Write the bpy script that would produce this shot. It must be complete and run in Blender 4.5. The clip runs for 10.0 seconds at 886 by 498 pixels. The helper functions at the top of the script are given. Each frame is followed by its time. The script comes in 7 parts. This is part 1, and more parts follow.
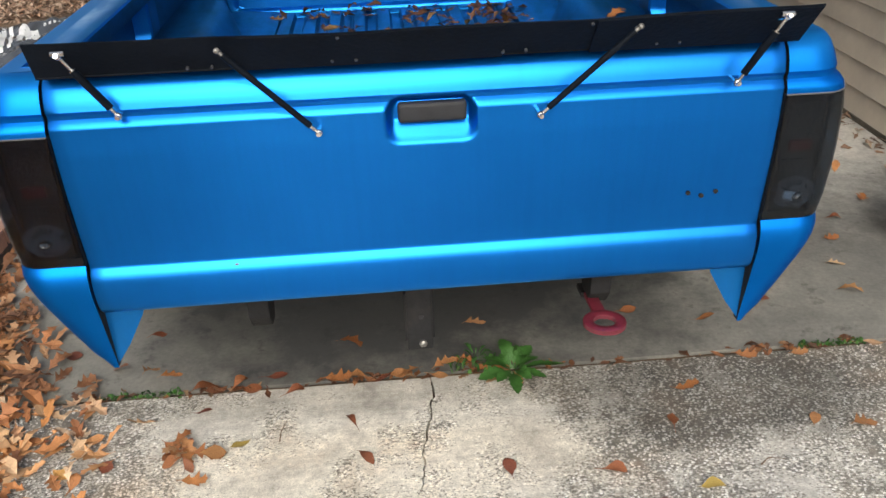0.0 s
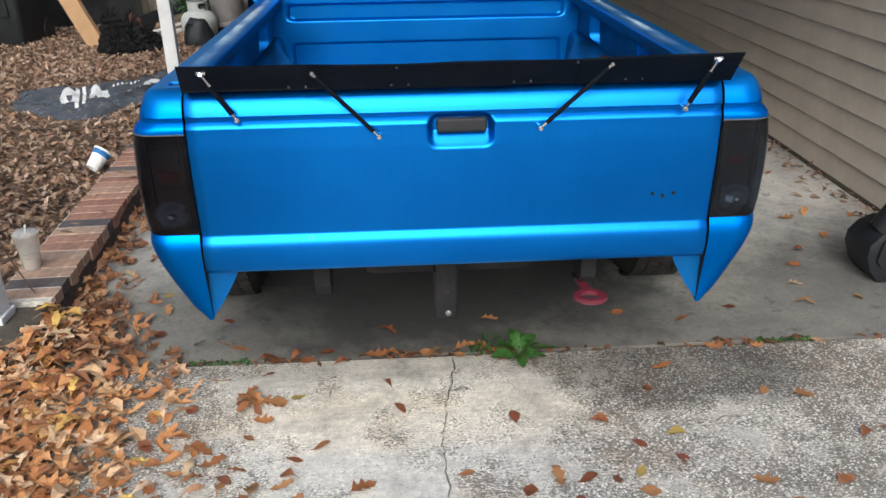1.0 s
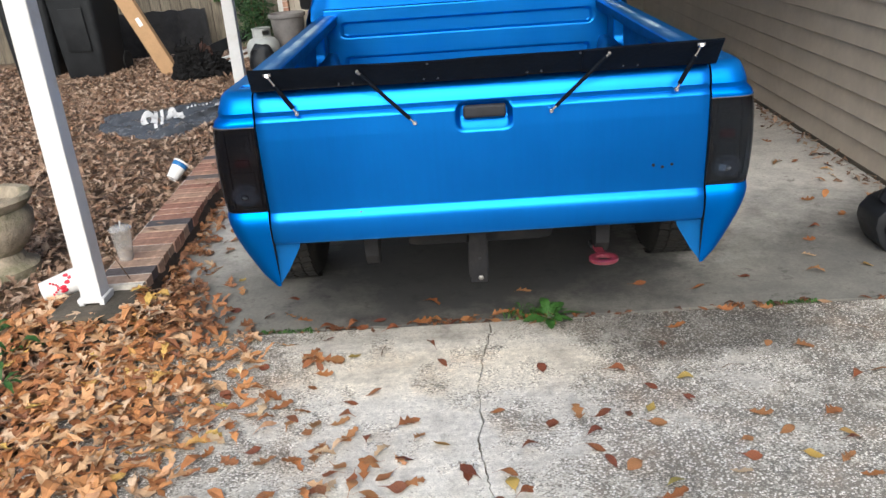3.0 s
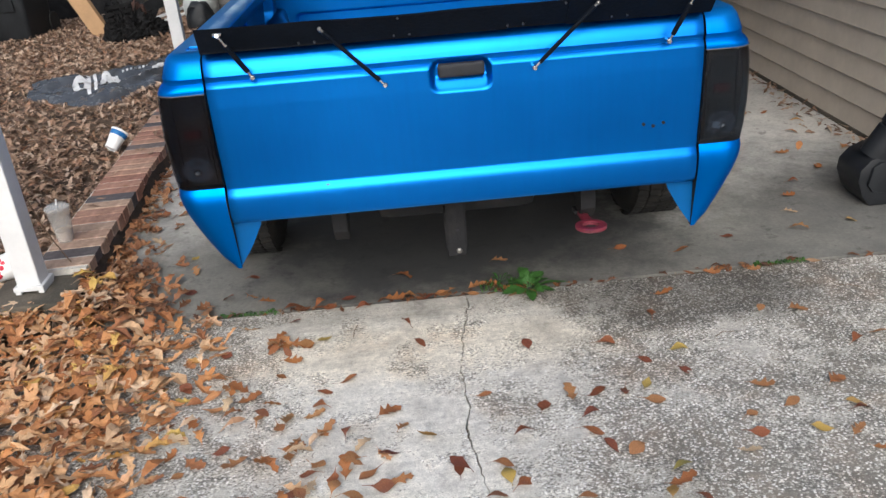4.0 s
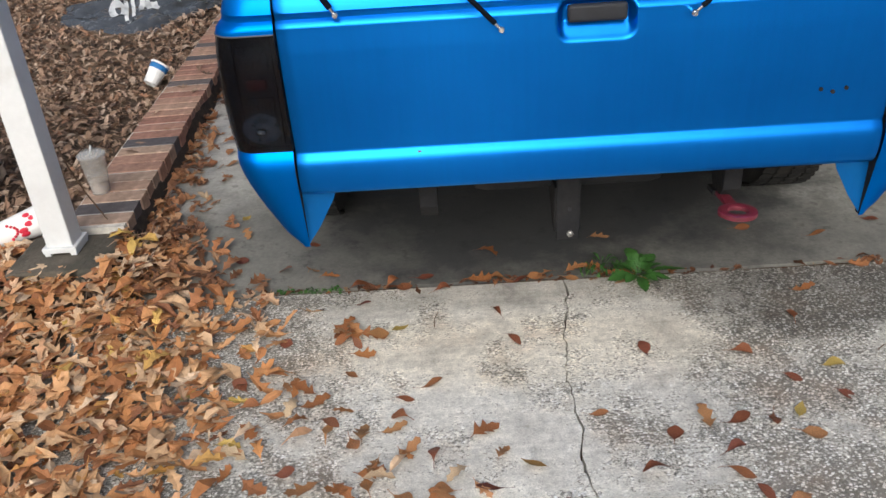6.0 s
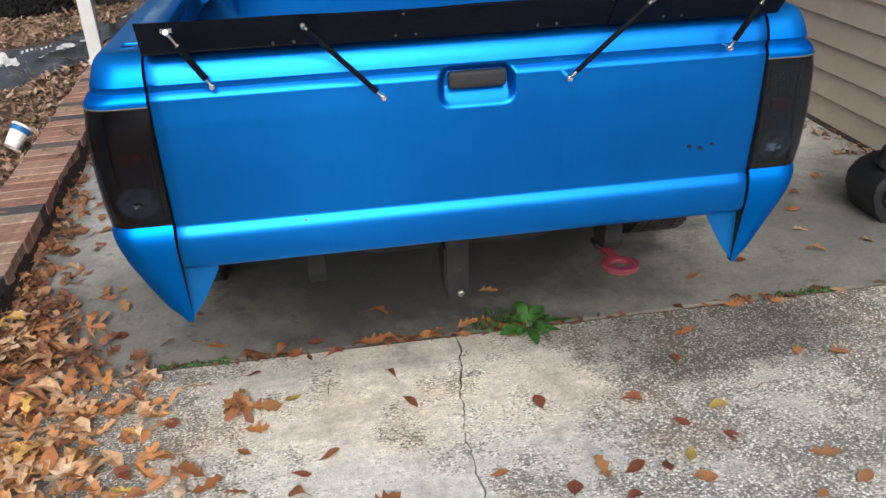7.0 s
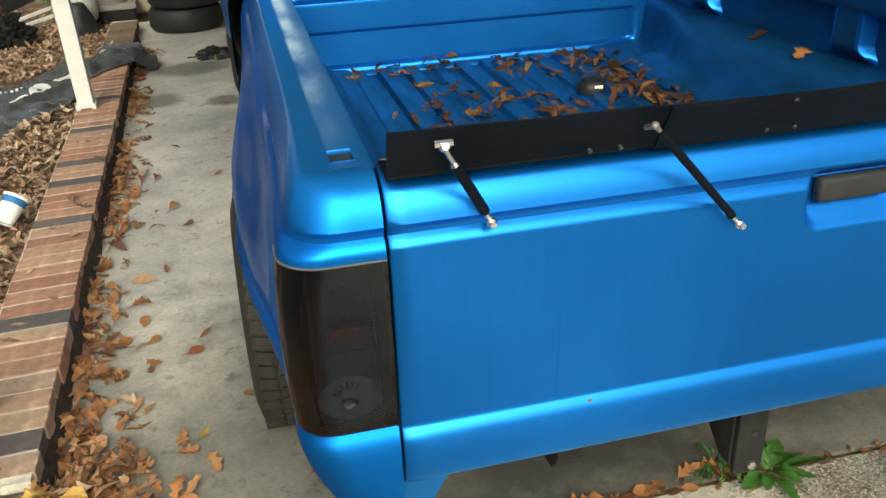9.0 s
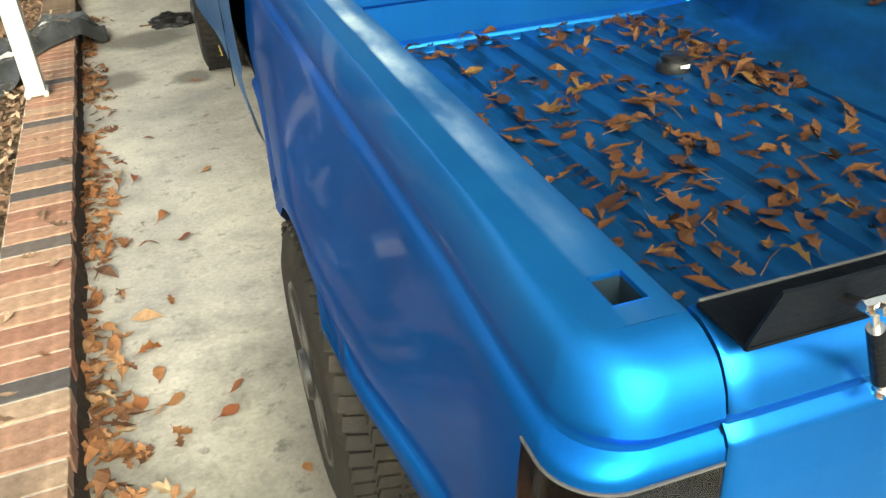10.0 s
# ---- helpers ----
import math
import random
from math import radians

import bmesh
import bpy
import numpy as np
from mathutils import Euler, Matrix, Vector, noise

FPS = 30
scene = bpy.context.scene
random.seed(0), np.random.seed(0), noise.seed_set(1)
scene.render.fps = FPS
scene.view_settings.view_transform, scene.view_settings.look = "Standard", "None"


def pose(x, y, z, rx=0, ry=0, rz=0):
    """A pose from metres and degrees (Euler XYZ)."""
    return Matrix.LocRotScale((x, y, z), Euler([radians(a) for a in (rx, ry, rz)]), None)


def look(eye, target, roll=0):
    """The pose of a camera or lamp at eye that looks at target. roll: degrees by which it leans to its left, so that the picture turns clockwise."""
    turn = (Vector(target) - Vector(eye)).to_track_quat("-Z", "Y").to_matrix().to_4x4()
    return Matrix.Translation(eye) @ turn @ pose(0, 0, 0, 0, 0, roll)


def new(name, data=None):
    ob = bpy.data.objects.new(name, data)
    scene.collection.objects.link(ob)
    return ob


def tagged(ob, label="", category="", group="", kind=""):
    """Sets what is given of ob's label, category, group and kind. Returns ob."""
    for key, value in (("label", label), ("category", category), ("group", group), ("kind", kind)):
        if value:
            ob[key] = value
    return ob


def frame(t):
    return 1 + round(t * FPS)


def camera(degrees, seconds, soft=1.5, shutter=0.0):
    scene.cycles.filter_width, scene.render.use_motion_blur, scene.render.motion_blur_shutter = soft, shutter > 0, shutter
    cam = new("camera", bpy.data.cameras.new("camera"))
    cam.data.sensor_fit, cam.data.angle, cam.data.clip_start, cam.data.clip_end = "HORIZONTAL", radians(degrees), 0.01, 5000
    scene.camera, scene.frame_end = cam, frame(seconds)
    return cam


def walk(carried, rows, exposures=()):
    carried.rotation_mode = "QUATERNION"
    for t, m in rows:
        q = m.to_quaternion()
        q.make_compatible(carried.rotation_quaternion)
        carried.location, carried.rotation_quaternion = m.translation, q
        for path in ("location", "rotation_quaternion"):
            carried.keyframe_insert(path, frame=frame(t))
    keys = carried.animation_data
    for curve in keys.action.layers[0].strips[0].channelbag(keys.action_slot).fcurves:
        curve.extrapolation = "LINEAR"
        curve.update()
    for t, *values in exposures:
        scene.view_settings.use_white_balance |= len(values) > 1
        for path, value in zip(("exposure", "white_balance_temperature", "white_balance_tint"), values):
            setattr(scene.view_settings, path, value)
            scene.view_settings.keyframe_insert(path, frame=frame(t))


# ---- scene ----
cam = camera(56.8, 10.0)
PATH = [
    (0, (0.057, 0.053, 1.511), (0.148, 1.794, 0.531), -2.5),
    (0.5, (0.083, -0.257, 1.53), (0.134, 1.502, 0.578), -3.6),
    (1, (-0.002, -0.57, 1.541), (0.058, 1.26, 0.736), -1.4),
    (1.5, (0.027, -0.82, 1.554), (0.058, 1.067, 0.893), -0.3),
    (2, (0.139, -1.023, 1.531), (0.102, 0.853, 0.84), -3.1),
    (2.2, (0.189, -1.086, 1.545), (0.083, 0.787, 0.85), -4.5),
    (3.3, (0.03, -0.945, 1.537), (-0.038, 0.893, 0.751), -4.8),
    (3.5, (0.002, -0.907, 1.528), (-0.022, 0.921, 0.717), -4.7),
    (4, (-0.006, -0.776, 1.51), (0.02, 1.031, 0.652), -5.2),
    (4.5, (0.047, -0.533, 1.518), (-0.036, 1.276, 0.668), -7.2),
    (5, (0.016, -0.424, 1.488), (-0.174, 1.368, 0.621), -6.0),
    (5.2, (-0.019, -0.395, 1.471), (-0.215, 1.39, 0.59), -5.1),
    (6.3, (-0.229, -0.276, 1.432), (-0.208, 1.448, 0.419), -4.0),
    (6.5, (-0.229, -0.273, 1.458), (-0.149, 1.448, 0.443), -3.7),
    (7, (-0.21, -0.249, 1.476), (0.017, 1.515, 0.562), -2.7),
    (7.5, (-0.261, -0.191, 1.488), (0.031, 1.611, 0.672), -0.7),
    (8, (-0.368, 0.025, 1.445), (-0.128, 1.844, 0.649), -1.1),
    (8.5, (-0.489, 0.338, 1.472), (-0.261, 2.143, 0.642), -3.2),
    (9, (-0.746, 0.595, 1.463), (-0.38, 2.347, 0.568), -3.0),
    (9.5, (-0.914, 0.844, 1.468), (-0.417, 2.535, 0.522), -2.9),
    (9.8, (-0.955, 1.039, 1.475), (-0.466, 2.711, 0.491), -3.5),
    (10, (-0.973, 1.167, 1.482), (-0.501, 2.822, 0.462), -4.2),
]
walk(cam, [(t, look(eye, target, roll)) for t, eye, target, roll in PATH],
     [(0.0, 0.2, 6500, 7), (0.5, 0.12, 6300, 7), (1.0, 0.09, 6100, 7), (1.5, 0.2, 6350, 6), (2.0, 0.22, 6450, 6), (3.5, 0.12, 6050, 9), (4.0, 0.0, 6050, 9), (4.5, -0.03, 6050, 9), (6.5, -0.15, 6200, 8), (7.0, 0.07, 6250, 8),
      (7.5, 0.38, 6300, 7), (8.0, 0.28, 6450, 4), (8.5, 0.17, 6800, 3), (9.0, 0.38, 7300, -3), (9.5, 0.70, 7500, -4), (10.0, 1.07, 7600, -5)])

# ---- light ----
world = bpy.data.worlds.new("overcast")
scene.world = world
world.use_nodes = True
wn, wl = world.node_tree.nodes, world.node_tree.links
sky = wn.new("ShaderNodeTexSky")
sky.sky_type = "NISHITA"
sky.sun_disc = False
sky.sun_elevation, sky.sun_rotation = radians(35), radians(186)
sky.dust_density, sky.air_density, sky.ozone_density = 6.0, 1.0, 1.0
grey = wn.new("ShaderNodeHueSaturation")
grey.inputs["Saturation"].default_value = 0.62
wl.new(sky.outputs[0], grey.inputs["Color"])
wl.new(grey.outputs[0], wn["Background"].inputs["Color"])
wn["Background"].inputs["Strength"].default_value = 0.17
sun = new("sun", bpy.data.lights.new("sun", "SUN"))
sun.data.energy, sun.data.angle, sun.data.color = 1.2, radians(55), (1.0, 0.98, 0.95)
sun.matrix_world = look((-0.8, -8.0, 5.8), (0, 0, 0))

# ---- materials ----


def nodes_of(name):
    m = bpy.data.materials.new(name)
    m.use_nodes = True
    return m, m.node_tree.nodes, m.node_tree.links, m.node_tree.nodes["Principled BSDF"]


def noise_node(n, l, scale, detail=4.0, rough=0.55, coord=None, stretch=None):
    tex = n.new("ShaderNodeTexNoise")
    tex.inputs["Scale"].default_value, tex.inputs["Detail"].default_value, tex.inputs["Roughness"].default_value = scale, detail, rough
    if coord is not None:
        if stretch:
            mp = n.new("ShaderNodeMapping")
            mp.inputs["Scale"].default_value = stretch
            l.new(coord, mp.inputs[0])
            coord = mp.outputs[0]
        l.new(coord, tex.inputs["Vector"])
    return tex


def ramp_node(n, l, fac, stops):
    r = n.new("ShaderNodeValToRGB")
    r.color_ramp.elements[0].position, r.color_ramp.elements[1].position = stops[0][0], stops[-1][0]
    for p, c in stops[1:-1]:
        r.color_ramp.elements.new(p)
    for e, (p, c) in zip(r.color_ramp.elements, stops):
        e.color = (*c, 1) if len(c) == 3 else c
    l.new(fac, r.inputs[0])
    return r


def mix_node(n, l, a, b, fac, mode="MIX"):
    m = n.new("ShaderNodeMix")
    m.data_type, m.blend_type = "RGBA", mode
    for sock, v in ((m.inputs[0], fac), (m.inputs[6], a), (m.inputs[7], b)):
        if isinstance(v, (int, float)):
            sock.default_value = v
        elif isinstance(v, tuple):
            sock.default_value = (*v, 1)
        else:
            l.new(v, sock)
    return m.outputs[2]


def bump_node(n, l, p, height, strength, distance):
    b = n.new("ShaderNodeBump")
    b.inputs["Strength"].default_value, b.inputs["Distance"].default_value = strength, distance
    l.new(height, b.inputs["Height"])
    l.new(b.outputs[0], p.inputs["Normal"])


def math_node(n, l, op, a, b=None, c=None):
    m = n.new("ShaderNodeMath")
    m.operation = op
    for sock, v in zip(m.inputs, (a, b, c)):
        if v is None:
            continue
        if isinstance(v, (int, float)):
            sock.default_value = v
        else:
            l.new(v, sock)
    return m.outputs[0]


def range_node(n, l, v, a, b, c=0.0, d=1.0):
    m = n.new("ShaderNodeMapRange")
    for k, x in zip(("From Min", "From Max", "To Min", "To Max"), (a, b, c, d)):
        m.inputs[k].default_value = x
    l.new(v, m.inputs["Value"])
    return m.outputs[0]


def simple(name, colour, rough=0.5, metal=0.0, vary=0.25, scale=12.0, bump=0.0, bscale=60.0, coat=0.0, dirt=None, dirt_at=(0.55, 0.75), spec=0.5):
    """Base colour with grain at two scales, optional dirt patches and relief."""
    m, n, l, p = nodes_of(name)
    c = n.new("ShaderNodeTexCoord").outputs["Object"]
    a, b = noise_node(n, l, scale, 5, 0.6, c), noise_node(n, l, scale * 9, 3, 0.6, c)
    dark = tuple(v * (1 - vary) for v in colour)
    light = tuple(min(1, v * (1 + vary * 0.7)) for v in colour)
    r1 = ramp_node(n, l, a.outputs[0], [(0.3, dark), (0.7, light)])
    r2 = ramp_node(n, l, b.outputs[0], [(0.25, (0.8,) * 3), (0.75, (1.1,) * 3)])
    out = mix_node(n, l, r1.outputs[0], r2.outputs[0], min(1.0, vary * 2.5), "MULTIPLY")
    if dirt:
        d = noise_node(n, l, scale * 0.6, 6, 0.65, c)
        mask = ramp_node(n, l, d.outputs[0], [(dirt_at[0], (0, 0, 0)), (dirt_at[1], (1, 1, 1))])
        out = mix_node(n, l, out, dirt, mask.outputs[0])
    l.new(out, p.inputs["Base Color"])
    rr = ramp_node(n, l, a.outputs[0], [(0.25, (max(0, rough - 0.08),) * 3), (0.75, (min(1, rough + 0.08),) * 3)])
    l.new(rr.outputs[0], p.inputs["Roughness"])
    p.inputs["Metallic"].default_value = metal
    p.inputs["Specular IOR Level"].default_value = spec
    p.inputs["Coat Weight"].default_value = coat
    p.inputs["Coat Roughness"].default_value = 0.12
    if bump:
        bn = noise_node(n, l, bscale, 4, 0.6, c)
        bump_node(n, l, p, bn.outputs[0], bump, 0.01)
    return m


def paint_material(name, worn=False, grime_shade=0.0, dust_sheen=0.0, clear=(0.06, 0.12), patchy=False, flop=(0.5, 0.84, 1.0, 1), satin=(0.30, 0.35)):
    """Satin metallic blue car paint with faint film lines; rails worn chalky, the bed dusty with shade mixed into its
    colour, the sides clear-coated.
    """
    m, n, l, p = nodes_of(name)
    tc = n.new("ShaderNodeTexCoord")
    c = tc.outputs["Object"]
    big = noise_node(n, l, 2.2, 4, 0.6, c)
    streak = noise_node(n, l, 7.0, 5, 0.6, c, (9, 1, 0.35))
    flake = noise_node(n, l, 900, 1, 0.5, c)
    col = ramp_node(n, l, big.outputs[0], [(0.3, (0.004, 0.152, 0.575)), (0.7, (0.006, 0.182, 0.655))]).outputs[0]
    st = ramp_node(n, l, streak.outputs[0], [(0.35, (0.94,) * 3), (0.6, (1.03,) * 3)])
    col = mix_node(n, l, col, st.outputs[0], 0.35, "MULTIPLY")
    fl = ramp_node(n, l, flake.outputs[0], [(0.3, (0.9,) * 3), (0.7, (1.1,) * 3)])
    col = mix_node(n, l, col, fl.outputs[0], 0.6, "MULTIPLY")
    rough = ramp_node(n, l, big.outputs[0], [(0.3, (satin[0],) * 3), (0.7, (satin[1],) * 3)]).outputs[0]
    metal = (0.85, 0.85, 0.85)
    if dust_sheen:
        film_noise = noise_node(n, l, 4.0, 6, 0.68, c, (1.4, 1, 0.8))
        dm = ramp_node(n, l, film_noise.outputs[0], [(0.3, (0.35 * dust_sheen,) * 3), (0.7, (1.0 * dust_sheen,) * 3)]).outputs[0]
        if patchy:
            # cyan sky brightness painted on the shoulder of the rail only
            lie = n.new("ShaderNodeSeparateXYZ")
            l.new(c, lie.inputs[0])
            dm = math_node(n, l, "MULTIPLY", dm, range_node(n, l, lie.outputs[2], 0.985, 1.040))
        col = mix_node(n, l, col, (0.025, 0.27, 0.52), dm)
        metal = mix_node(n, l, metal, (0.3, 0.3, 0.3), dm)
        rough = mix_node(n, l, rough, (0.5, 0.5, 0.5), dm)
    if worn:
        sep = n.new("ShaderNodeSeparateXYZ")
        l.new(c, sep.inputs[0])
        ab = n.new("ShaderNodeMath")
        ab.operation = "ABSOLUTE"
        l.new(sep.outputs[0], ab.inputs[0])
        strip = ramp_node(n, l, ab.outputs[0], [(0.730, (0.1,) * 3), (0.752, (0.35,) * 3), (0.768, (1, 1, 1)), (0.788, (1, 1, 1)), (0.7905, (0, 0, 0))])
        top = n.new("ShaderNodeMapRange")
        top.inputs["From Min"].default_value, top.inputs["From Max"].default_value = 1.046, 1.050
        l.new(sep.outputs[2], top.inputs["Value"])
        cloud = noise_node(n, l, 5.0, 5, 0.6, c, (2.5, 1, 1))
        patch = ramp_node(n, l, cloud.outputs[0], [(0.38, (0.15,) * 3), (0.62, (1.0,) * 3)])
        f = mix_node(n, l, strip.outputs[0], top.outputs[0], 1.0, "MULTIPLY")
        f = mix_node(n, l, f, patch.outputs[0], 1.0, "MULTIPLY")
        fade = n.new("ShaderNodeMapRange")
        fade.inputs["From Min"].default_value, fade.inputs["From Max"].default_value = 0.16, 0.95
        fade.inputs["To Min"].default_value = 0.10
        l.new(sep.outputs[1], fade.inputs["Value"])
        f = mix_node(n, l, f, fade.outputs[0], 1.0, "MULTIPLY")
        col = mix_node(n, l, col, (0.52, 0.70, 0.84), f)
        metal = mix_node(n, l, metal, (0.1, 0.1, 0.1), f)
        rough = mix_node(n, l, rough, (0.5, 0.5, 0.5), f)
    # dark navy mix: bed grime plus the bed's shade put into the colour
    if grime_shade:
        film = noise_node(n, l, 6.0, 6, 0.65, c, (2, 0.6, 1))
        gm = ramp_node(n, l, film.outputs[0], [(0.3, (0.63 * grime_shade,) * 3), (0.7, (0.98 * grime_shade,) * 3)]).outputs[0]
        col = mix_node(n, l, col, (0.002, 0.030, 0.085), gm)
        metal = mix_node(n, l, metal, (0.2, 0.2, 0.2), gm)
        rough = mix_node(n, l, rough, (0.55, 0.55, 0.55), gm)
    l.new(col, p.inputs["Base Color"])
    l.new(rough, p.inputs["Roughness"])
    if isinstance(metal, tuple):
        p.inputs["Metallic"].default_value = metal[0]
    else:
        l.new(metal, p.inputs["Metallic"])
    p.inputs["Coat Weight"].default_value, p.inputs["Coat Roughness"].default_value = clear
    if patchy:
        # clear coat left on the flanks only, flaked away in feathery patches
        flaked = noise_node(n, l, 6.5, 7, 0.68, c, (1, 0.7, 1.6))
        keep = ramp_node(n, l, flaked.outputs[0], [(0.36, (0.3 * clear[0],) * 3), (0.46, (clear[0],) * 3)]).outputs[0]
        place = n.new("ShaderNodeSeparateXYZ")
        l.new(c, place.inputs[0])
        ahead = range_node(n, l, place.outputs[1], 0.05, 0.22)
        keep = math_node(n, l, "MULTIPLY", keep, ahead)
        l.new(keep, p.inputs["Coat Weight"])
    p.inputs["Specular Tint"].default_value = flop
    wob = noise_node(n, l, 5.0, 2, 0.5, c)
    bump_node(n, l, p, wob.outputs[0], 0.006, 0.02)
    return m


def patch_mask(n, l, c, mid, col, patch_at, depth):
    sx, sy, rx, ry = patch_at
    mp = n.new("ShaderNodeMapping")
    mp.inputs["Location"].default_value = (-sx / rx, -sy / ry, 0)
    mp.inputs["Scale"].default_value = (1 / rx, 1 / ry, 0)
    l.new(c, mp.inputs[0])
    g = n.new("ShaderNodeTexGradient")
    g.gradient_type = "SPHERICAL"
    wobble = mix_node(n, l, mp.outputs[0], mid.outputs["Color"], 1.1, "ADD")
    sub = n.new("ShaderNodeVectorMath")
    sub.operation = "SUBTRACT"
    l.new(wobble, sub.inputs[0])
    sub.inputs[1].default_value = (0.55, 0.55, 0.55)
    l.new(sub.outputs[0], g.inputs[0])
    return ramp_node(n, l, g.outputs[0], [(0.05, (0, 0, 0)), (0.42, (depth,) * 3)]).outputs[0]


def driveway_material(name, patch_at):
    """Worn exposed-aggregate concrete: pale cement skin, black mildew between the stones, tannin stains, a grey oil spot."""
    m, n, l, p = nodes_of(name)
    c = n.new("ShaderNodeTexCoord").outputs["Object"]
    big, mid = noise_node(n, l, 1.1, 5, 0.6, c), noise_node(n, l, 4.5, 7, 0.72, c)
    fine = noise_node(n, l, 98, 5, 0.78, c, (0.95, 1.35, 1))
    grain = noise_node(n, l, 210, 3, 0.7, c)
    broom = noise_node(n, l, 26, 4, 0.6, c, (0.12, 3.2, 1))
    sep = n.new("ShaderNodeSeparateXYZ")
    l.new(c, sep.inputs[0])
    # the trowelled middle keeps its skin, the sides are worn open
    away = math_node(n, l, "ABSOLUTE", math_node(n, l, "ADD", sep.outputs[0], 0.12))
    side = range_node(n, l, away, 0.15, 0.85, -0.19, 0.09)
    worn = math_node(n, l, "ADD", math_node(n, l, "MULTIPLY_ADD", big.outputs[0], 0.7, side), math_node(n, l, "MULTIPLY", mid.outputs[0], 1.1))
    patchy = noise_node(n, l, 15, 5, 0.7, c)
    worn = math_node(n, l, "MULTIPLY_ADD", patchy.outputs[0], 0.55, math_node(n, l, "SUBTRACT", worn, 0.275))
    wear = range_node(n, l, worn, 0.66, 1.06)
    skin = ramp_node(n, l, mid.outputs[0], [(0.3, (0.38, 0.355, 0.315)), (0.48, (0.64, 0.61, 0.54)), (0.60, (0.80, 0.755, 0.66)), (0.70, (0.86, 0.79, 0.65))]).outputs[0]
    lines = ramp_node(n, l, broom.outputs[0], [(0.35, (0.90,) * 3), (0.6, (1.03,) * 3)]).outputs[0]
    skin = mix_node(n, l, skin, lines, 0.8, "MULTIPLY")
    # dark pits and mildew, sharp-edged, more of them where it is worn
    pit = range_node(n, l, math_node(n, l, "MULTIPLY_ADD", wear, 0.265, fine.outputs[0]), 0.595, 0.69)
    mould = noise_node(n, l, 7, 5, 0.7, c)
    pitcol = ramp_node(n, l, mould.outputs[0], [(0.35, (0.055, 0.051, 0.046)), (0.5, (0.11, 0.096, 0.078)), (0.64, (0.17, 0.135, 0.105))]).outputs[0]
    col = mix_node(n, l, skin, pitcol, math_node(n, l, "MULTIPLY", pit, 0.84))
    # pale stones standing in the mildew
    vor = n.new("ShaderNodeTexVoronoi")
    vor.inputs["Scale"].default_value = 112
    jit = noise_node(n, l, 150, 3, 0.7, c)
    flat = n.new("ShaderNodeMapping")
    flat.inputs["Scale"].default_value = (0.95, 1.25, 1)
    l.new(mix_node(n, l, c, jit.outputs["Color"], 0.010, "ADD"), flat.inputs[0])
    l.new(flat.outputs[0], vor.inputs["Vector"])
    stone = range_node(n, l, vor.outputs["Distance"], 0.50, 0.38)
    pick = ramp_node(n, l, vor.outputs["Color"], [(0.36, (0, 0, 0)), (0.40, (1, 1, 1))]).outputs[0]
    tone = ramp_node(n, l, vor.outputs["Color"], [(0.36, (0.66, 0.63, 0.57)), (0.46, (0.34, 0.315, 0.27)), (0.54, (0.58, 0.54, 0.47)), (0.62, (0.84, 0.80, 0.72)), (0.72, (0.92, 0.90, 0.85))]).outputs[0]
    sf = math_node(n, l, "MULTIPLY", math_node(n, l, "MULTIPLY", stone, pick), range_node(n, l, wear, 0.05, 0.5))
    col = mix_node(n, l, col, tone, math_node(n, l, "MULTIPLY", sf, 0.9))
    gr = ramp_node(n, l, grain.outputs[0], [(0.3, (0.74,) * 3), (0.7, (1.24,) * 3)]).outputs[0]
    col = mix_node(n, l, col, gr, 0.95, "MULTIPLY")
    blotch = noise_node(n, l, 42, 5, 0.7, c)
    bl = ramp_node(n, l, blotch.outputs[0], [(0.32, (0.80,) * 3), (0.60, (1.14,) * 3)]).outputs[0]
    col = mix_node(n, l, col, bl, 0.9, "MULTIPLY")
    tan = noise_node(n, l, 2.3, 6, 0.68, c)
    tmask = ramp_node(n, l, tan.outputs[0], [(0.52, (0, 0, 0)), (0.72, (0.7,) * 3)]).outputs[0]
    col = mix_node(n, l, col, mix_node(n, l, col, (0.74, 0.58, 0.46), 1.0, "MULTIPLY"), tmask)
    film = noise_node(n, l, 1.9, 7, 0.7, c)
    fmask = ramp_node(n, l, film.outputs[0], [(0.30, (0.66, 0.66, 0.65)), (0.52, (1.0,) * 3)]).outputs[0]
    col = mix_node(n, l, col, fmask, 0.9, "MULTIPLY")
    # pale rubbed band beside the crack, grey film along the joint
    cream = patch_mask(n, l, c, mid, col, (-0.10, 1.60, 0.85, 0.22), 0.65)
    col = mix_node(n, l, col, mix_node(n, l, col, (1.22, 1.17, 1.09), 1.0, "MULTIPLY"), cream)
    film_at = patch_mask(n, l, c, mid, col, (-0.15, 1.93, 1.0, 0.13), 0.7)
    col = mix_node(n, l, col, mix_node(n, l, col, (0.62, 0.61, 0.60), 1.0, "MULTIPLY"), film_at)
    sm = patch_mask(n, l, c, mid, col, patch_at, 0.62)
    col = mix_node(n, l, col, mix_node(n, l, col, (0.16, 0.16, 0.16), 1.0, "MULTIPLY"), sm)
    l.new(col, p.inputs["Base Color"])
    p.inputs["Roughness"].default_value = 0.85
    height = math_node(n, l, "SUBTRACT", math_node(n, l, "MULTIPLY_ADD", sf, 0.5, math_node(n, l, "MULTIPLY", grain.outputs[0], 0.3)), math_node(n, l, "MULTIPLY", pit, 0.6))
    bump_node(n, l, p, height, 0.6, 0.004)
    return m


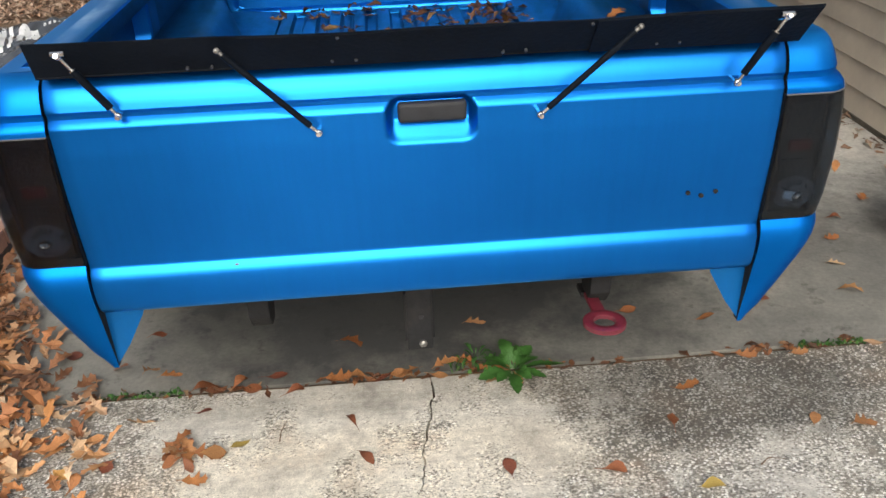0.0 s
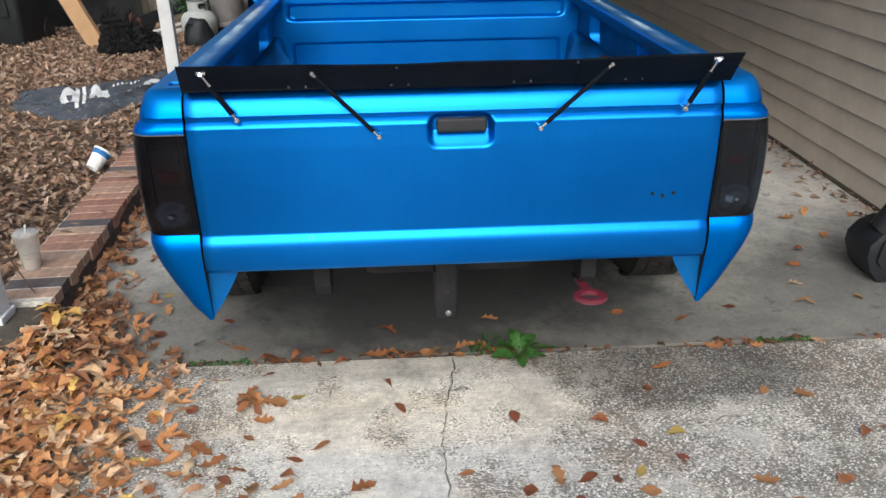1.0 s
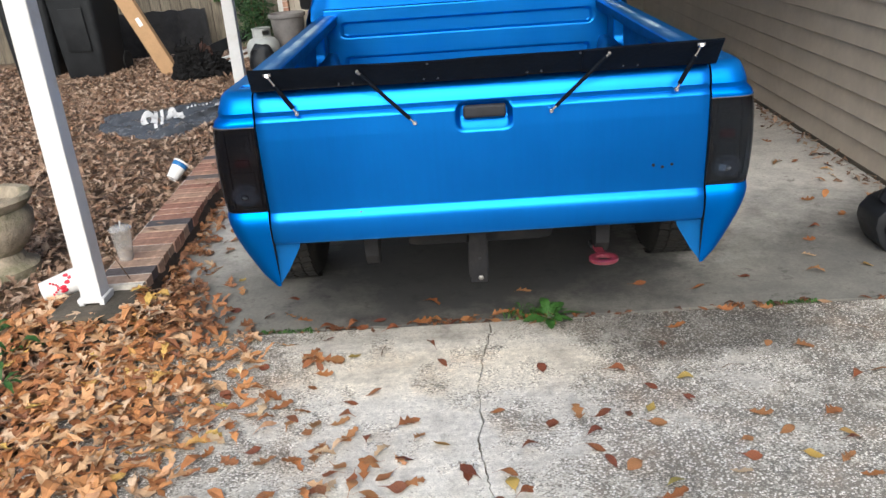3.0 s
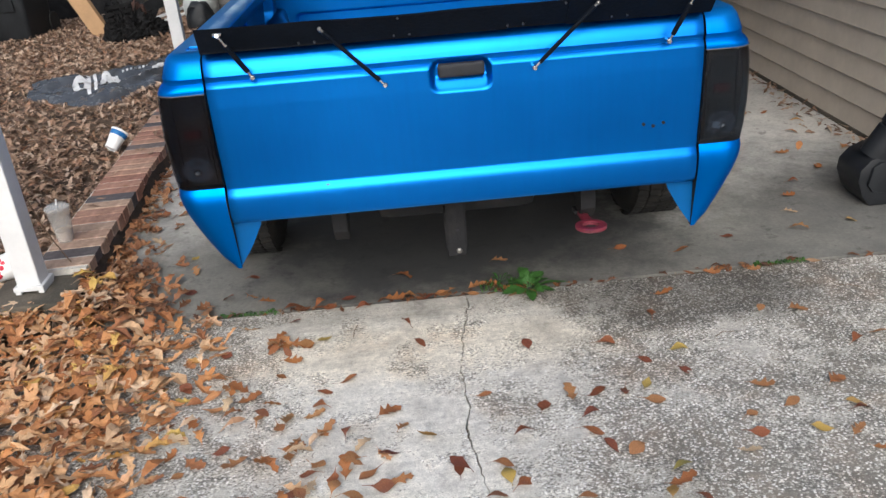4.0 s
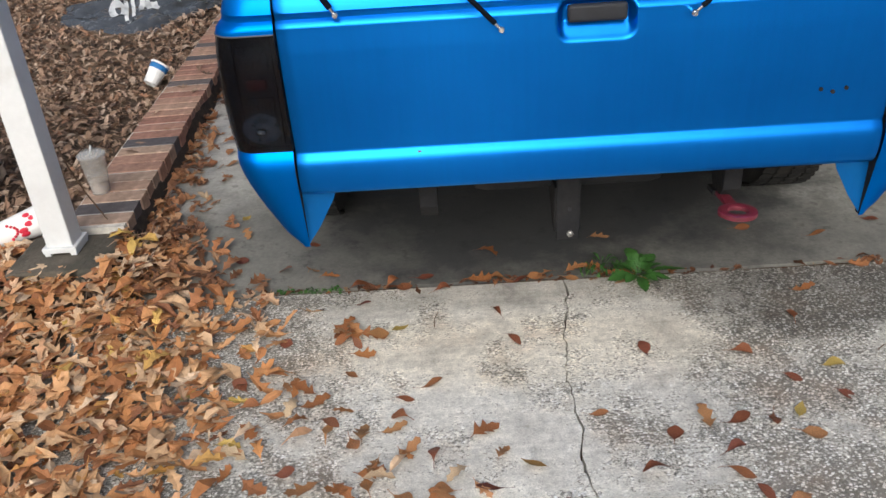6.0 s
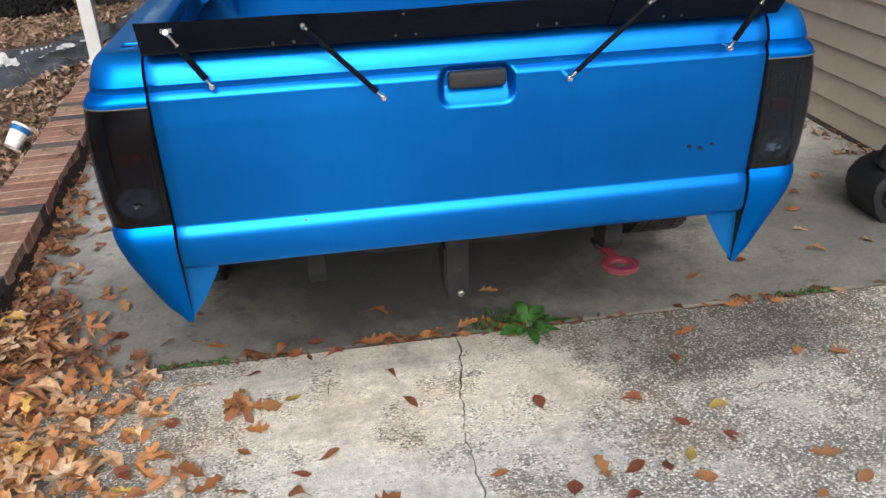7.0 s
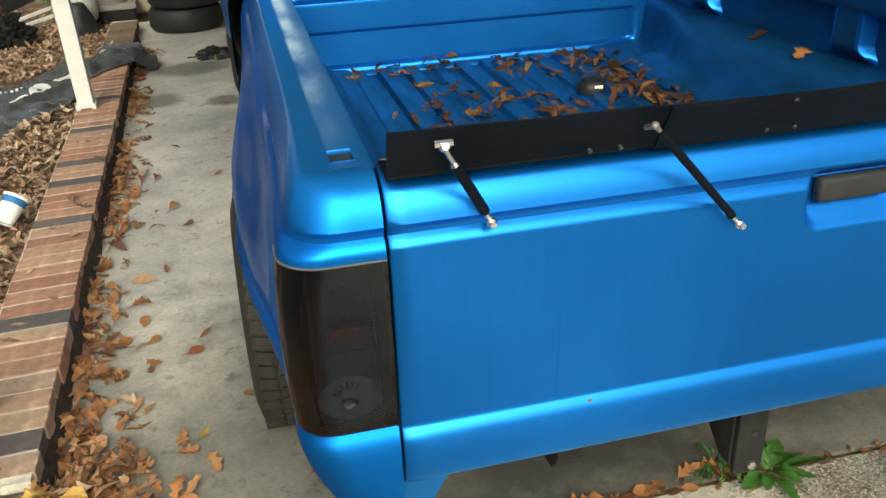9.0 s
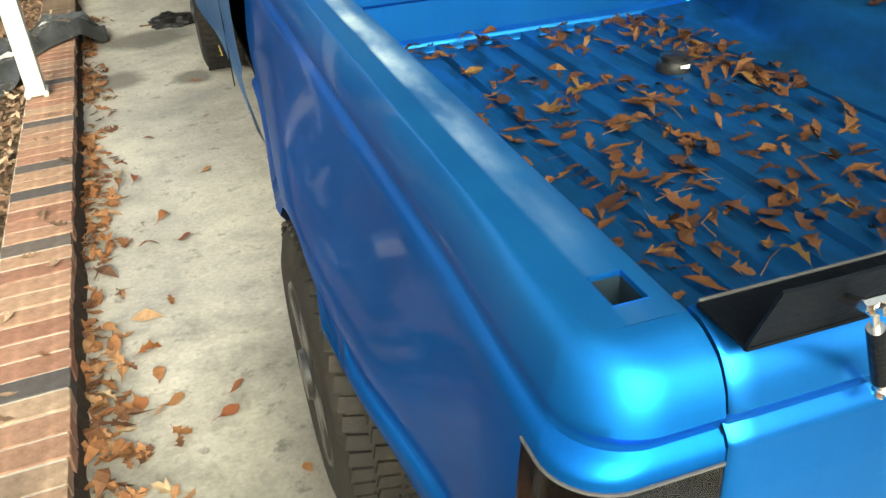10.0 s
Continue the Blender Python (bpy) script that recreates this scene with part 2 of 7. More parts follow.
def slab_material(name, patch_at):
    """Smooth trowelled concrete, cloudy, dusty and oil-stained, with the truck's shadow painted in."""
    m, n, l, p = nodes_of(name)
    c = n.new("ShaderNodeTexCoord").outputs["Object"]
    big, mid = noise_node(n, l, 1.3, 6, 0.65, c), noise_node(n, l, 5.5, 7, 0.7, c)
    fine, spot = noise_node(n, l, 70, 6, 0.75, c), noise_node(n, l, 11, 5, 0.7, c)
    col = ramp_node(n, l, mid.outputs[0], [(0.3, (0.36, 0.355, 0.340)), (0.5, (0.51, 0.503, 0.480)), (0.72, (0.61, 0.597, 0.565))]).outputs[0]
    cloud = ramp_node(n, l, big.outputs[0], [(0.32, (0.66, 0.66, 0.67)), (0.6, (1.12, 1.1, 1.06))]).outputs[0]
    col = mix_node(n, l, col, cloud, 1.0, "MULTIPLY")
    blot = ramp_node(n, l, spot.outputs[0], [(0.57, (0, 0, 0)), (0.68, (0.6,) * 3)]).outputs[0]
    col = mix_node(n, l, col, (0.10, 0.09, 0.08), blot)
    gr = ramp_node(n, l, fine.outputs[0], [(0.3, (0.76,) * 3), (0.7, (1.18,) * 3)]).outputs[0]
    col = mix_node(n, l, col, gr, 0.9, "MULTIPLY")
    # olive grime on the weathered front of the slab, cleaner further in; deepened for the truck's shade
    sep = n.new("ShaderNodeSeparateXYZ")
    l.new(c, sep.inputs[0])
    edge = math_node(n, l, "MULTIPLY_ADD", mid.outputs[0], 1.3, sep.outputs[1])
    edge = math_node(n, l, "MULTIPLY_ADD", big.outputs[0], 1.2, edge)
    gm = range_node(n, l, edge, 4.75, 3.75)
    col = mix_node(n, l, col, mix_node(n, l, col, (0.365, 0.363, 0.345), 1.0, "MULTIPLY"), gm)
    # shadow beneath the truck, darkened straight into the concrete colour
    sm = patch_mask(n, l, c, mid, col, patch_at, 0.85)
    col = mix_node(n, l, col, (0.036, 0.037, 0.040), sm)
    for spot_at in ((-1.47, 6.15, 0.22, 0.20), (-1.02, 6.02, 0.14, 0.16), (-1.30, 7.0, 0.35, 0.3)):
        sm = patch_mask(n, l, c, mid, col, spot_at, 0.75)
        col = mix_node(n, l, col, (0.13, 0.125, 0.118), sm)
    l.new(col, p.inputs["Base Color"])
    l.new(ramp_node(n, l, mid.outputs[0], [(0.3, (0.6,) * 3), (0.7, (0.8,) * 3)]).outputs[0], p.inputs["Roughness"])
    bump_node(n, l, p, fine.outputs[0], 0.2, 0.004)
    return m


def island_material(name, stops, rough=0.7, spread=0.25, per_object=False, veins=True, sub=0.0):
    """Leaves, bricks and boards: tone differs from piece to piece, with fine mottling inside each."""
    m, n, l, p = nodes_of(name)
    c = n.new("ShaderNodeTexCoord").outputs["Object"]
    rnd = n.new("ShaderNodeObjectInfo").outputs["Random"] if per_object else n.new("ShaderNodeNewGeometry").outputs["Random Per Island"]
    base = ramp_node(n, l, rnd, stops).outputs[0]
    mott = noise_node(n, l, 45 if veins else 25, 4, 0.6, c)
    mr = ramp_node(n, l, mott.outputs[0], [(0.3, (1 - spread,) * 3), (0.7, (1 + spread * 0.6,) * 3)])
    col = mix_node(n, l, base, mr.outputs[0], 0.9, "MULTIPLY")
    l.new(col, p.inputs["Base Color"])
    p.inputs["Roughness"].default_value = rough
    p.inputs["Specular IOR Level"].default_value = 0.35
    fine = noise_node(n, l, 160, 4, 0.65, c)
    bump_node(n, l, p, fine.outputs[0], 0.35, 0.004)
    return m


def wood_material(name, light, dark, rough=0.75, along=(1, 1, 0.08), per_object=True):
    m, n, l, p = nodes_of(name)
    c = n.new("ShaderNodeTexCoord").outputs["Object"]
    g = noise_node(n, l, 38, 6, 0.65, c, along)
    big = noise_node(n, l, 1.7, 4, 0.6, c)
    col = ramp_node(n, l, g.outputs[0], [(0.3, dark), (0.65, light)]).outputs[0]
    br = ramp_node(n, l, big.outputs[0], [(0.3, (0.65,) * 3), (0.7, (1.1,) * 3)]).outputs[0]
    col = mix_node(n, l, col, br, 0.8, "MULTIPLY")
    if per_object:
        rnd = n.new("ShaderNodeObjectInfo").outputs["Random"]
        rr = ramp_node(n, l, rnd, [(0.0, (0.7, 0.68, 0.66)), (1.0, (1.1, 1.08, 1.05))]).outputs[0]
        col = mix_node(n, l, col, rr, 1.0, "MULTIPLY")
    l.new(col, p.inputs["Base Color"])
    p.inputs["Roughness"].default_value = rough
    bump_node(n, l, p, g.outputs[0], 0.3, 0.004)
    return m


def clear_material(name, tint, rough=0.06, base=0.04, frost=0.0):
    """Clear or smoked plastic and glass: tinted see-through with a surface gloss that grows at grazing angles."""
    m, n, l, p = nodes_of(name)
    tr, gl, mx, lw = n.new("ShaderNodeBsdfTransparent"), n.new("ShaderNodeBsdfGlossy"), n.new("ShaderNodeMixShader"), n.new("ShaderNodeLayerWeight")
    tr.inputs[0].default_value = (*tint, 1)
    gl.inputs["Roughness"].default_value = rough
    lw.inputs["Blend"].default_value = 0.5
    f = ramp_node(n, l, lw.outputs["Facing"], [(0.0, (base,) * 3), (0.6, (base * 1.6,) * 3), (1.0, (0.5,) * 3)])
    l.new(f.outputs[0], mx.inputs[0])
    l.new(tr.outputs[0], mx.inputs[1])
    l.new(gl.outputs[0], mx.inputs[2])
    out = mx.outputs[0]
    if frost:
        df, m2 = n.new("ShaderNodeBsdfDiffuse"), n.new("ShaderNodeMixShader")
        df.inputs[0].default_value = (0.8, 0.79, 0.77, 1)
        m2.inputs[0].default_value = frost
        l.new(out, m2.inputs[1])
        l.new(df.outputs[0], m2.inputs[2])
        out = m2.outputs[0]
    l.new(out, n["Material Output"].inputs["Surface"])
    return m


PAINT = paint_material("blue_paint", clear=(0.10, 0.25))
GRIMY_SHADED = paint_material("blue_paint_grimy_shaded", False, 1.0, clear=(0.05, 0.08))
BED_SHADED = paint_material("blue_paint_shaded", False, 1.0, 0.0)
POWDERED = paint_material("blue_paint_powdered", dust_sheen=0.2)
SIDEPAINT = paint_material("blue_paint_clear_coated", dust_sheen=0.36, clear=(0.22, 0.07), patchy=True, flop=(0.08, 0.26, 0.62, 1), satin=(0.37, 0.43))
# rail top: matte cyan mix stands for the sky reflected in it
RAILPAINT = paint_material("blue_paint_worn", True, dust_sheen=0.36, clear=(0.10, 0.2), satin=(0.36, 0.42))
BRACE = paint_material("blue_paint_dulled", False, 0.45, 0.3)
COLUMN = paint_material("blue_paint_lit", dust_sheen=0.12)
BLACK = simple("black_plastic", (0.016, 0.0175, 0.020), 0.45, 0, 0.3, 14, 0.15, 140, spec=0.3)
RUBBER = simple("black_rubber", (0.0045, 0.0065, 0.0105), 0.5, 0, 0.35, 9, 0.2, 90, dirt=(0.011, 0.0115, 0.013), dirt_at=(0.6, 0.95), spec=0.07)
TYRE = simple("tyre_rubber", (0.022, 0.021, 0.02), 0.75, 0, 0.35, 16, 0.25, 120, dirt=(0.07, 0.057, 0.042), dirt_at=(0.55, 0.85), spec=0.3)
RIM = simple("dark_wheel", (0.05, 0.052, 0.055), 0.38, 0.6, 0.25, 12, 0, 60, 0.2)
CHROME = simple("bright_steel", (0.75, 0.73, 0.7), 0.22, 1.0, 0.15, 60)
STEEL = simple("bare_steel", (0.3, 0.29, 0.27), 0.5, 0.7, 0.4, 30, 0.2, 90, dirt=(0.16, 0.07, 0.03))
SCREW = simple("dull_screw", (0.10, 0.105, 0.115), 0.4, 0.6, 0.3, 60)
UNDER = simple("underbody", (0.014, 0.014, 0.015), 0.8, 0.0, 0.4, 14, 0.3, 60, dirt=(0.03, 0.028, 0.026), spec=0.2)
RED = simple("red_paint", (0.13, 0.014, 0.026), 0.5, 0, 0.25, 40, 0.1, 120, 0.2)
LENS = clear_material("smoked_lens", (0.44, 0.50, 0.57), 0.10, 0.04)
HOUSING = simple("lamp_housing", (0.020, 0.024, 0.031), 0.4, 0.0, 0.45, 16, 0.7, 90)
REDLENS = simple("red_reflector", (0.16, 0.012, 0.018), 0.3, 0, 0.2, 60, 0.4, 300)
BULB = simple("clear_reflector", (0.17, 0.175, 0.18), 0.25, 0.7, 0.3, 70, 0.5, 260)
BOWL = simple("ribbed_bowl", (0.22, 0.23, 0.235), 0.3, 0.6, 0.5, 30, 0.5, 260)
SPECKLE = simple("speckled_plate", (0.026, 0.030, 0.036), 0.4, 0.0, 0.6, 60, 0.9, 120, dirt=(0.22, 0.225, 0.23), dirt_at=(0.64, 0.70))
GLASS = clear_material("tinted_glass", (0.10, 0.10, 0.11), 0.03, 0.04)
GASKET = simple("grey_gasket", (0.10, 0.105, 0.11), 0.6, 0, 0.2, 30)
HANDLE = simple("handle_plastic", (0.022, 0.023, 0.027), 0.6, 0, 0.25, 30, 0.1, 120, spec=0.3)
POCKET = simple("pocket_paint", (0.014, 0.034, 0.055), 0.6, 0.2, 0.3, 20)
MIRROR = simple("mirror_glass", (0.9, 0.9, 0.92), 0.03, 1.0, 0.02, 10)
PLATE = simple("plate_white", (0.46, 0.40, 0.41), 0.6, 0, 0.15, 30)
PLATEINK = simple("plate_ink", (0.05, 0.045, 0.06), 0.6, 0, 0.1, 30)
DRIVE = driveway_material("driveway_concrete", (0.86, 1.80, 0.58, 0.27))
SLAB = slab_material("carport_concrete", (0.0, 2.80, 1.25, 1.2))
DIRT = simple("leafy_soil", (0.11, 0.072, 0.047), 0.95, 0, 0.5, 5, 0.8, 40, dirt=(0.17, 0.11, 0.065), dirt_at=(0.45, 0.65))
SOIL_SHADE = simple("dark_humus_shade", (0.05, 0.036, 0.028), 0.95, 0, 0.5, 22, 0.9, 70, dirt=(0.10, 0.07, 0.045), dirt_at=(0.55, 0.7))
BRICK = island_material("red_brick", [(0.0, (0.33, 0.17, 0.125)), (0.3, (0.40, 0.22, 0.16)), (0.6, (0.45, 0.29, 0.21)), (0.85, (0.48, 0.35, 0.26)), (1.0, (0.36, 0.22, 0.17))], 0.85, 0.45, True, False)
DARKBRICK = island_material("dark_brick", [(0.0, (0.10, 0.092, 0.098)), (1.0, (0.17, 0.14, 0.13))], 0.8, 0.35, True, False)
MOSSBRICK = island_material("mossy_brown_brick", [(0.0, (0.13, 0.095, 0.07)), (0.5, (0.19, 0.13, 0.095)), (1.0, (0.15, 0.12, 0.08))], 0.85, 0.4, True, False)
MORTAR = simple("mortar", (0.66, 0.62, 0.55), 0.95, 0, 0.25, 20, 0.5, 80, dirt=(0.2, 0.18, 0.15), dirt_at=(0.6, 0.8))
LEDGE = simple("ledge_concrete", (0.10, 0.085, 0.065), 0.95, 0, 0.4, 9, 0.5, 60, dirt=(0.05, 0.047, 0.035), dirt_at=(0.45, 0.65))
SIDING = simple("beige_siding", (0.50, 0.44, 0.36), 0.6, 0, 0.12, 3, 0.08, 30, dirt=(0.36, 0.315, 0.25), dirt_at=(0.6, 0.85))
TRIM = simple("beige_trim", (0.42, 0.38, 0.31), 0.6, 0, 0.12, 5)
WHITE = simple("white_post_paint", (0.66, 0.665, 0.66), 0.5, 0, 0.08, 6, 0.1, 40, dirt=(0.45, 0.43, 0.38), dirt_at=(0.54, 0.8))
ROOFM = simple("ceiling_board", (0.42, 0.415, 0.40), 0.75, 0, 0.12, 4)
FENCE = wood_material("weathered_fence", (0.23, 0.20, 0.15), (0.07, 0.06, 0.046))
CARD = simple("cardboard", (0.42, 0.26, 0.135), 0.8, 0, 0.15, 5, 0.1, 60)
BIN = simple("bin_plastic", (0.019, 0.021, 0.0235), 0.5, 0, 0.3, 6, 0.1, 80, dirt=(0.025, 0.025, 0.026), dirt_at=(0.6, 0.85), spec=0.25)
FABRIC = simple("black_sheet", (0.018, 0.019, 0.022), 0.42, 0, 0.4, 7, 0.25, 30, dirt=(0.05, 0.049, 0.048), dirt_at=(0.55, 0.8), spec=0.3)
BANNER = simple("banner_vinyl", (0.068, 0.073, 0.082), 0.24, 0, 0.3, 6, 0.25, 14, dirt=(0.12, 0.118, 0.115), dirt_at=(0.6, 0.9))
PRINT = simple("white_print", (0.72, 0.72, 0.72), 0.4, 0, 0.15, 20)
TANK = simple("grey_white_tank", (0.40, 0.42, 0.41), 0.45, 0.0, 0.15, 9, 0.05, 60, dirt=(0.3, 0.28, 0.23), dirt_at=(0.55, 0.85))
POT = simple("grey_pot", (0.20, 0.19, 0.185), 0.75, 0, 0.25, 9, 0.2, 60)
URN = simple("mossy_cast_stone", (0.33, 0.28, 0.21), 0.95, 0, 0.4, 11, 0.8, 50, dirt=(0.12, 0.12, 0.06), dirt_at=(0.45, 0.7))
CHAR = simple("black_netting", (0.013, 0.013, 0.0135), 0.9, 0, 0.5, 14, 0.8, 40, dirt=(0.05, 0.03, 0.023), dirt_at=(0.64, 0.8), spec=0.1)
SCRAPWOOD = simple("reddish_scrap_wood", (0.055, 0.024, 0.016), 0.9, 0, 0.5, 14, 0.8, 40)
BAG = simple("dark_grey_bag", (0.013, 0.015, 0.018), 0.5, 0, 0.4, 12, 0.4, 30, spec=0.3)
PAPER = simple("paper_cup_white", (0.8, 0.79, 0.77), 0.55, 0, 0.06, 20)
CUPRED = simple("cup_red", (0.62, 0.02, 0.05), 0.55, 0, 0.1, 20)
CUPBLUE = simple("cup_blue", (0.02, 0.16, 0.42), 0.5, 0, 0.1, 20)
CLEAR = clear_material("clear_cup", (0.93, 0.92, 0.90), 0.06, 0.04, 0.26)
DRINK = simple("milky_drink", (0.55, 0.42, 0.31), 0.5, 0, 0.15, 12)
GREEN = island_material("green_leaf", [(0.0, (0.022, 0.065, 0.014)), (0.6, (0.042, 0.12, 0.022)), (1.0, (0.085, 0.18, 0.04))], 0.55, 0.3)
SHRUBM = island_material("shrub_leaf", [(0.0, (0.018, 0.05, 0.018)), (0.6, (0.035, 0.085, 0.03)), (1.0, (0.06, 0.12, 0.035))], 0.55, 0.2)
LITTER = island_material("dry_leaves", [(0.0, (0.095, 0.062, 0.046)), (0.3, (0.21, 0.127, 0.083)), (0.6, (0.33, 0.22, 0.15)), (0.85, (0.47, 0.36, 0.27)), (1.0, (0.29, 0.14, 0.075))], 0.75, 0.3)
PILE = island_material("orange_leaves", [(0.0, (0.20, 0.082, 0.042)), (0.18, (0.37, 0.15, 0.055)), (0.40, (0.49, 0.23, 0.09)), (0.60, (0.53, 0.32, 0.165)), (0.82, (0.60, 0.44, 0.30)), (0.93, (0.47, 0.20, 0.07)), (1.0, (0.56, 0.38, 0.10))], 0.6, 0.28)
LEAF_O = island_material("russet_leaf", [(0.0, (0.15, 0.045, 0.025)), (0.35, (0.27, 0.095, 0.038)), (0.7, (0.37, 0.18, 0.07)), (0.85, (0.24, 0.10, 0.05)), (1.0, (0.20, 0.055, 0.03))], 0.55, 0.5, True)
LEAF_K = island_material("tan_leaf", [(0.0, (0.33, 0.17, 0.07)), (0.4, (0.27, 0.10, 0.035)), (0.75, (0.36, 0.15, 0.05)), (1.0, (0.50, 0.37, 0.23))], 0.6, 0.45, True)
# leaves in the bed: browns darkened to carry the shade there
LEAF_B = island_material("shaded_brown_leaf", [(0.0, (0.04, 0.017, 0.011)), (0.4, (0.072, 0.029, 0.013)), (0.8, (0.105, 0.044, 0.018)), (1.0, (0.14, 0.09, 0.03))], 0.65, 0.35, True)
SCRAPS = island_material("brown_leaf_scraps", [(0.0, (0.10, 0.05, 0.03)), (0.35, (0.23, 0.10, 0.045)), (0.6, (0.32, 0.15, 0.065)), (0.8, (0.36, 0.21, 0.115)), (0.92, (0.30, 0.12, 0.045)), (1.0, (0.42, 0.31, 0.20))], 0.75, 0.3)
JOINTLEAF = island_material("rotting_leaf_scraps", [(0.0, (0.07, 0.034, 0.02)), (0.4, (0.15, 0.062, 0.028)), (0.75, (0.24, 0.10, 0.04)), (1.0, (0.30, 0.19, 0.11))], 0.7, 0.35)
# bed drift, its tones likewise lowered for the shade inside the bed
BEDPILE = island_material("shaded_brown_leaves", [(0.0, (0.05, 0.02, 0.011)), (0.4, (0.085, 0.035, 0.013)), (0.8, (0.13, 0.055, 0.02)), (1.0, (0.16, 0.095, 0.03))], 0.65, 0.35)
LEAF_Y = island_material("yellow_leaf", [(0.0, (0.36, 0.24, 0.06)), (0.6, (0.33, 0.28, 0.08)), (1.0, (0.38, 0.20, 0.06))], 0.6, 0.3, True)
TWIG = simple("twig_bark", (0.16, 0.10, 0.06), 0.85, 0, 0.4, 30, 0.4, 90)

# ---- mesh helpers ----


def to_mesh(name, bm, material, smooth=None):
    me = bpy.data.meshes.new(name)
    bmesh.ops.recalc_face_normals(bm, faces=bm.faces)
    if smooth is not None:
        for f in bm.faces:
            f.smooth = True
        for e in bm.edges:
            if len(e.link_faces) == 2 and e.calc_face_angle(0) > radians(smooth):
                e.smooth = False
    bm.to_mesh(me)
    bm.free()
    me.materials.append(material)
    return me


def part(name, bm, material, parent=None, label="", smooth=None, at=None):
    """One mesh object from a bmesh, under a thing or a part."""
    ob = new(name, to_mesh(name, bm, material, smooth))
    if at is not None:
        ob.matrix_basis = at
    if parent is not None:
        ob.parent = parent
    if label:
        tagged(ob, label)
    return ob


def thing(name, m, label, category, group="", kind=""):
    e = new(name)
    e.empty_display_size = 0.1
    e.matrix_basis = m
    return tagged(e, label, category, group, kind)


def box(sx, sy, sz, bevel=0.0, at=(0, 0, 0), bm=None, turn=None, seg=2):
    """A bevelled block standing on at (its base centre)."""
    b = bmesh.new()
    bmesh.ops.create_cube(b, size=1)
    bmesh.ops.scale(b, vec=(sx, sy, sz), verts=b.verts)
    if bevel:
        bmesh.ops.bevel(b, geom=list(b.edges), offset=bevel, segments=seg, affect="EDGES", profile=0.6)
    bmesh.ops.translate(b, vec=(0, 0, sz / 2), verts=b.verts)
    if turn is not None:
        bmesh.ops.transform(b, matrix=turn, verts=b.verts)
    bmesh.ops.translate(b, vec=at, verts=b.verts)
    return joined(bm, b)


def joined(bm, b):
    if bm is None:
        return b
    me = bpy.data.meshes.new("tmp")
    b.to_mesh(me)
    b.free()
    bm.from_mesh(me)
    bpy.data.meshes.remove(me)
    return bm


def rod(p, q, r, r2=None, seg=12, bm=None):
    """A round bar from p to q."""
    p, q = Vector(p), Vector(q)
    b = bmesh.new()
    bmesh.ops.create_cone(b, cap_ends=True, segments=seg, radius1=r, radius2=r if r2 is None else r2, depth=(q - p).length)
    m = Matrix.Translation((p + q) / 2) @ (q - p).to_track_quat("Z", "Y").to_matrix().to_4x4()
    bmesh.ops.transform(b, matrix=m, verts=b.verts)
    return joined(bm, b)


def ball(c, r, bm=None, sub=2, squash=(1, 1, 1)):
    b = bmesh.new()
    bmesh.ops.create_icosphere(b, subdivisions=sub, radius=r)
    bmesh.ops.scale(b, vec=squash, verts=b.verts)
    bmesh.ops.translate(b, vec=c, verts=b.verts)
    return joined(bm, b)


def lathe(profile, seg=32, bm=None, m=None, lobes=None):
    """Turn (radius, z) points round the z axis."""
    b = bmesh.new()
    rings = []
    for r, z in profile:
        ring = []
        for i in range(seg):
            a = 2 * math.pi * i / seg
            k = 1 if lobes is None else 1 + lobes * math.cos(a * 8)
            ring.append(b.verts.new((r * k * math.cos(a), r * k * math.sin(a), z)))
        rings.append(ring)
    for a, c in zip(rings, rings[1:]):
        for i in range(seg):
            b.faces.new((a[i], a[(i + 1) % seg], c[(i + 1) % seg], c[i]))
    for ring in (rings[0], rings[-1]):
        b.faces.new(ring)
    if m is not None:
        bmesh.ops.transform(b, matrix=m, verts=b.verts)
    return joined(bm, b)


def sheet(rows, bm=None, skip=None, close=False):
    """Quads over a grid of points, rows of equal length; skip(i, j) leaves a face out."""
    b = bmesh.new() if bm is None else bm
    vs = [[b.verts.new(p) for p in row] for row in rows]
    for i in range(len(vs) - 1):
        for j in range(len(vs[0]) - 1):
            if skip and skip(i, j):
                continue
            b.faces.new((vs[i][j], vs[i + 1][j], vs[i + 1][j + 1], vs[i][j + 1]))
    return b


def slab_of(outer, inner):
    """A closed shell between two grids of the same shape."""
    b = bmesh.new()
    sheet(outer, b)
    sheet(inner, b)
    n, k = len(outer), len(outer[0])
    ring = [(i, 0) for i in range(n)] + [(n - 1, j) for j in range(1, k)] + [(i, k - 1) for i in range(n - 2, -1, -1)] + [(0, j) for j in range(k - 2, 0, -1)]
    b.verts.ensure_lookup_table()
    for (i, j), (i2, j2) in zip(ring, ring[1:] + ring[:1]):
        b.faces.new((b.verts[i * k + j], b.verts[i2 * k + j2], b.verts[n * k + i2 * k + j2], b.verts[n * k + i * k + j]))
    return b


def prism(points, depth, bevel=0.0, m=None, bm=None):
    """A flat outline in x, y given depth along z."""
    b = bmesh.new()
    f = b.faces.new([b.verts.new((x, y, 0)) for x, y in points])
    ext = bmesh.ops.extrude_face_region(b, geom=[f])
    bmesh.ops.translate(b, vec=(0, 0, depth), verts=[v for v in ext["geom"] if isinstance(v, bmesh.types.BMVert)])
    bmesh.ops.recalc_face_normals(b, faces=b.faces)
    if bevel:
        bmesh.ops.bevel(b, geom=list(b.edges), offset=bevel, segments=2, affect="EDGES", profile=0.6)
    if m is not None:
        bmesh.ops.transform(b, matrix=m, verts=b.verts)
    return joined(bm, b)


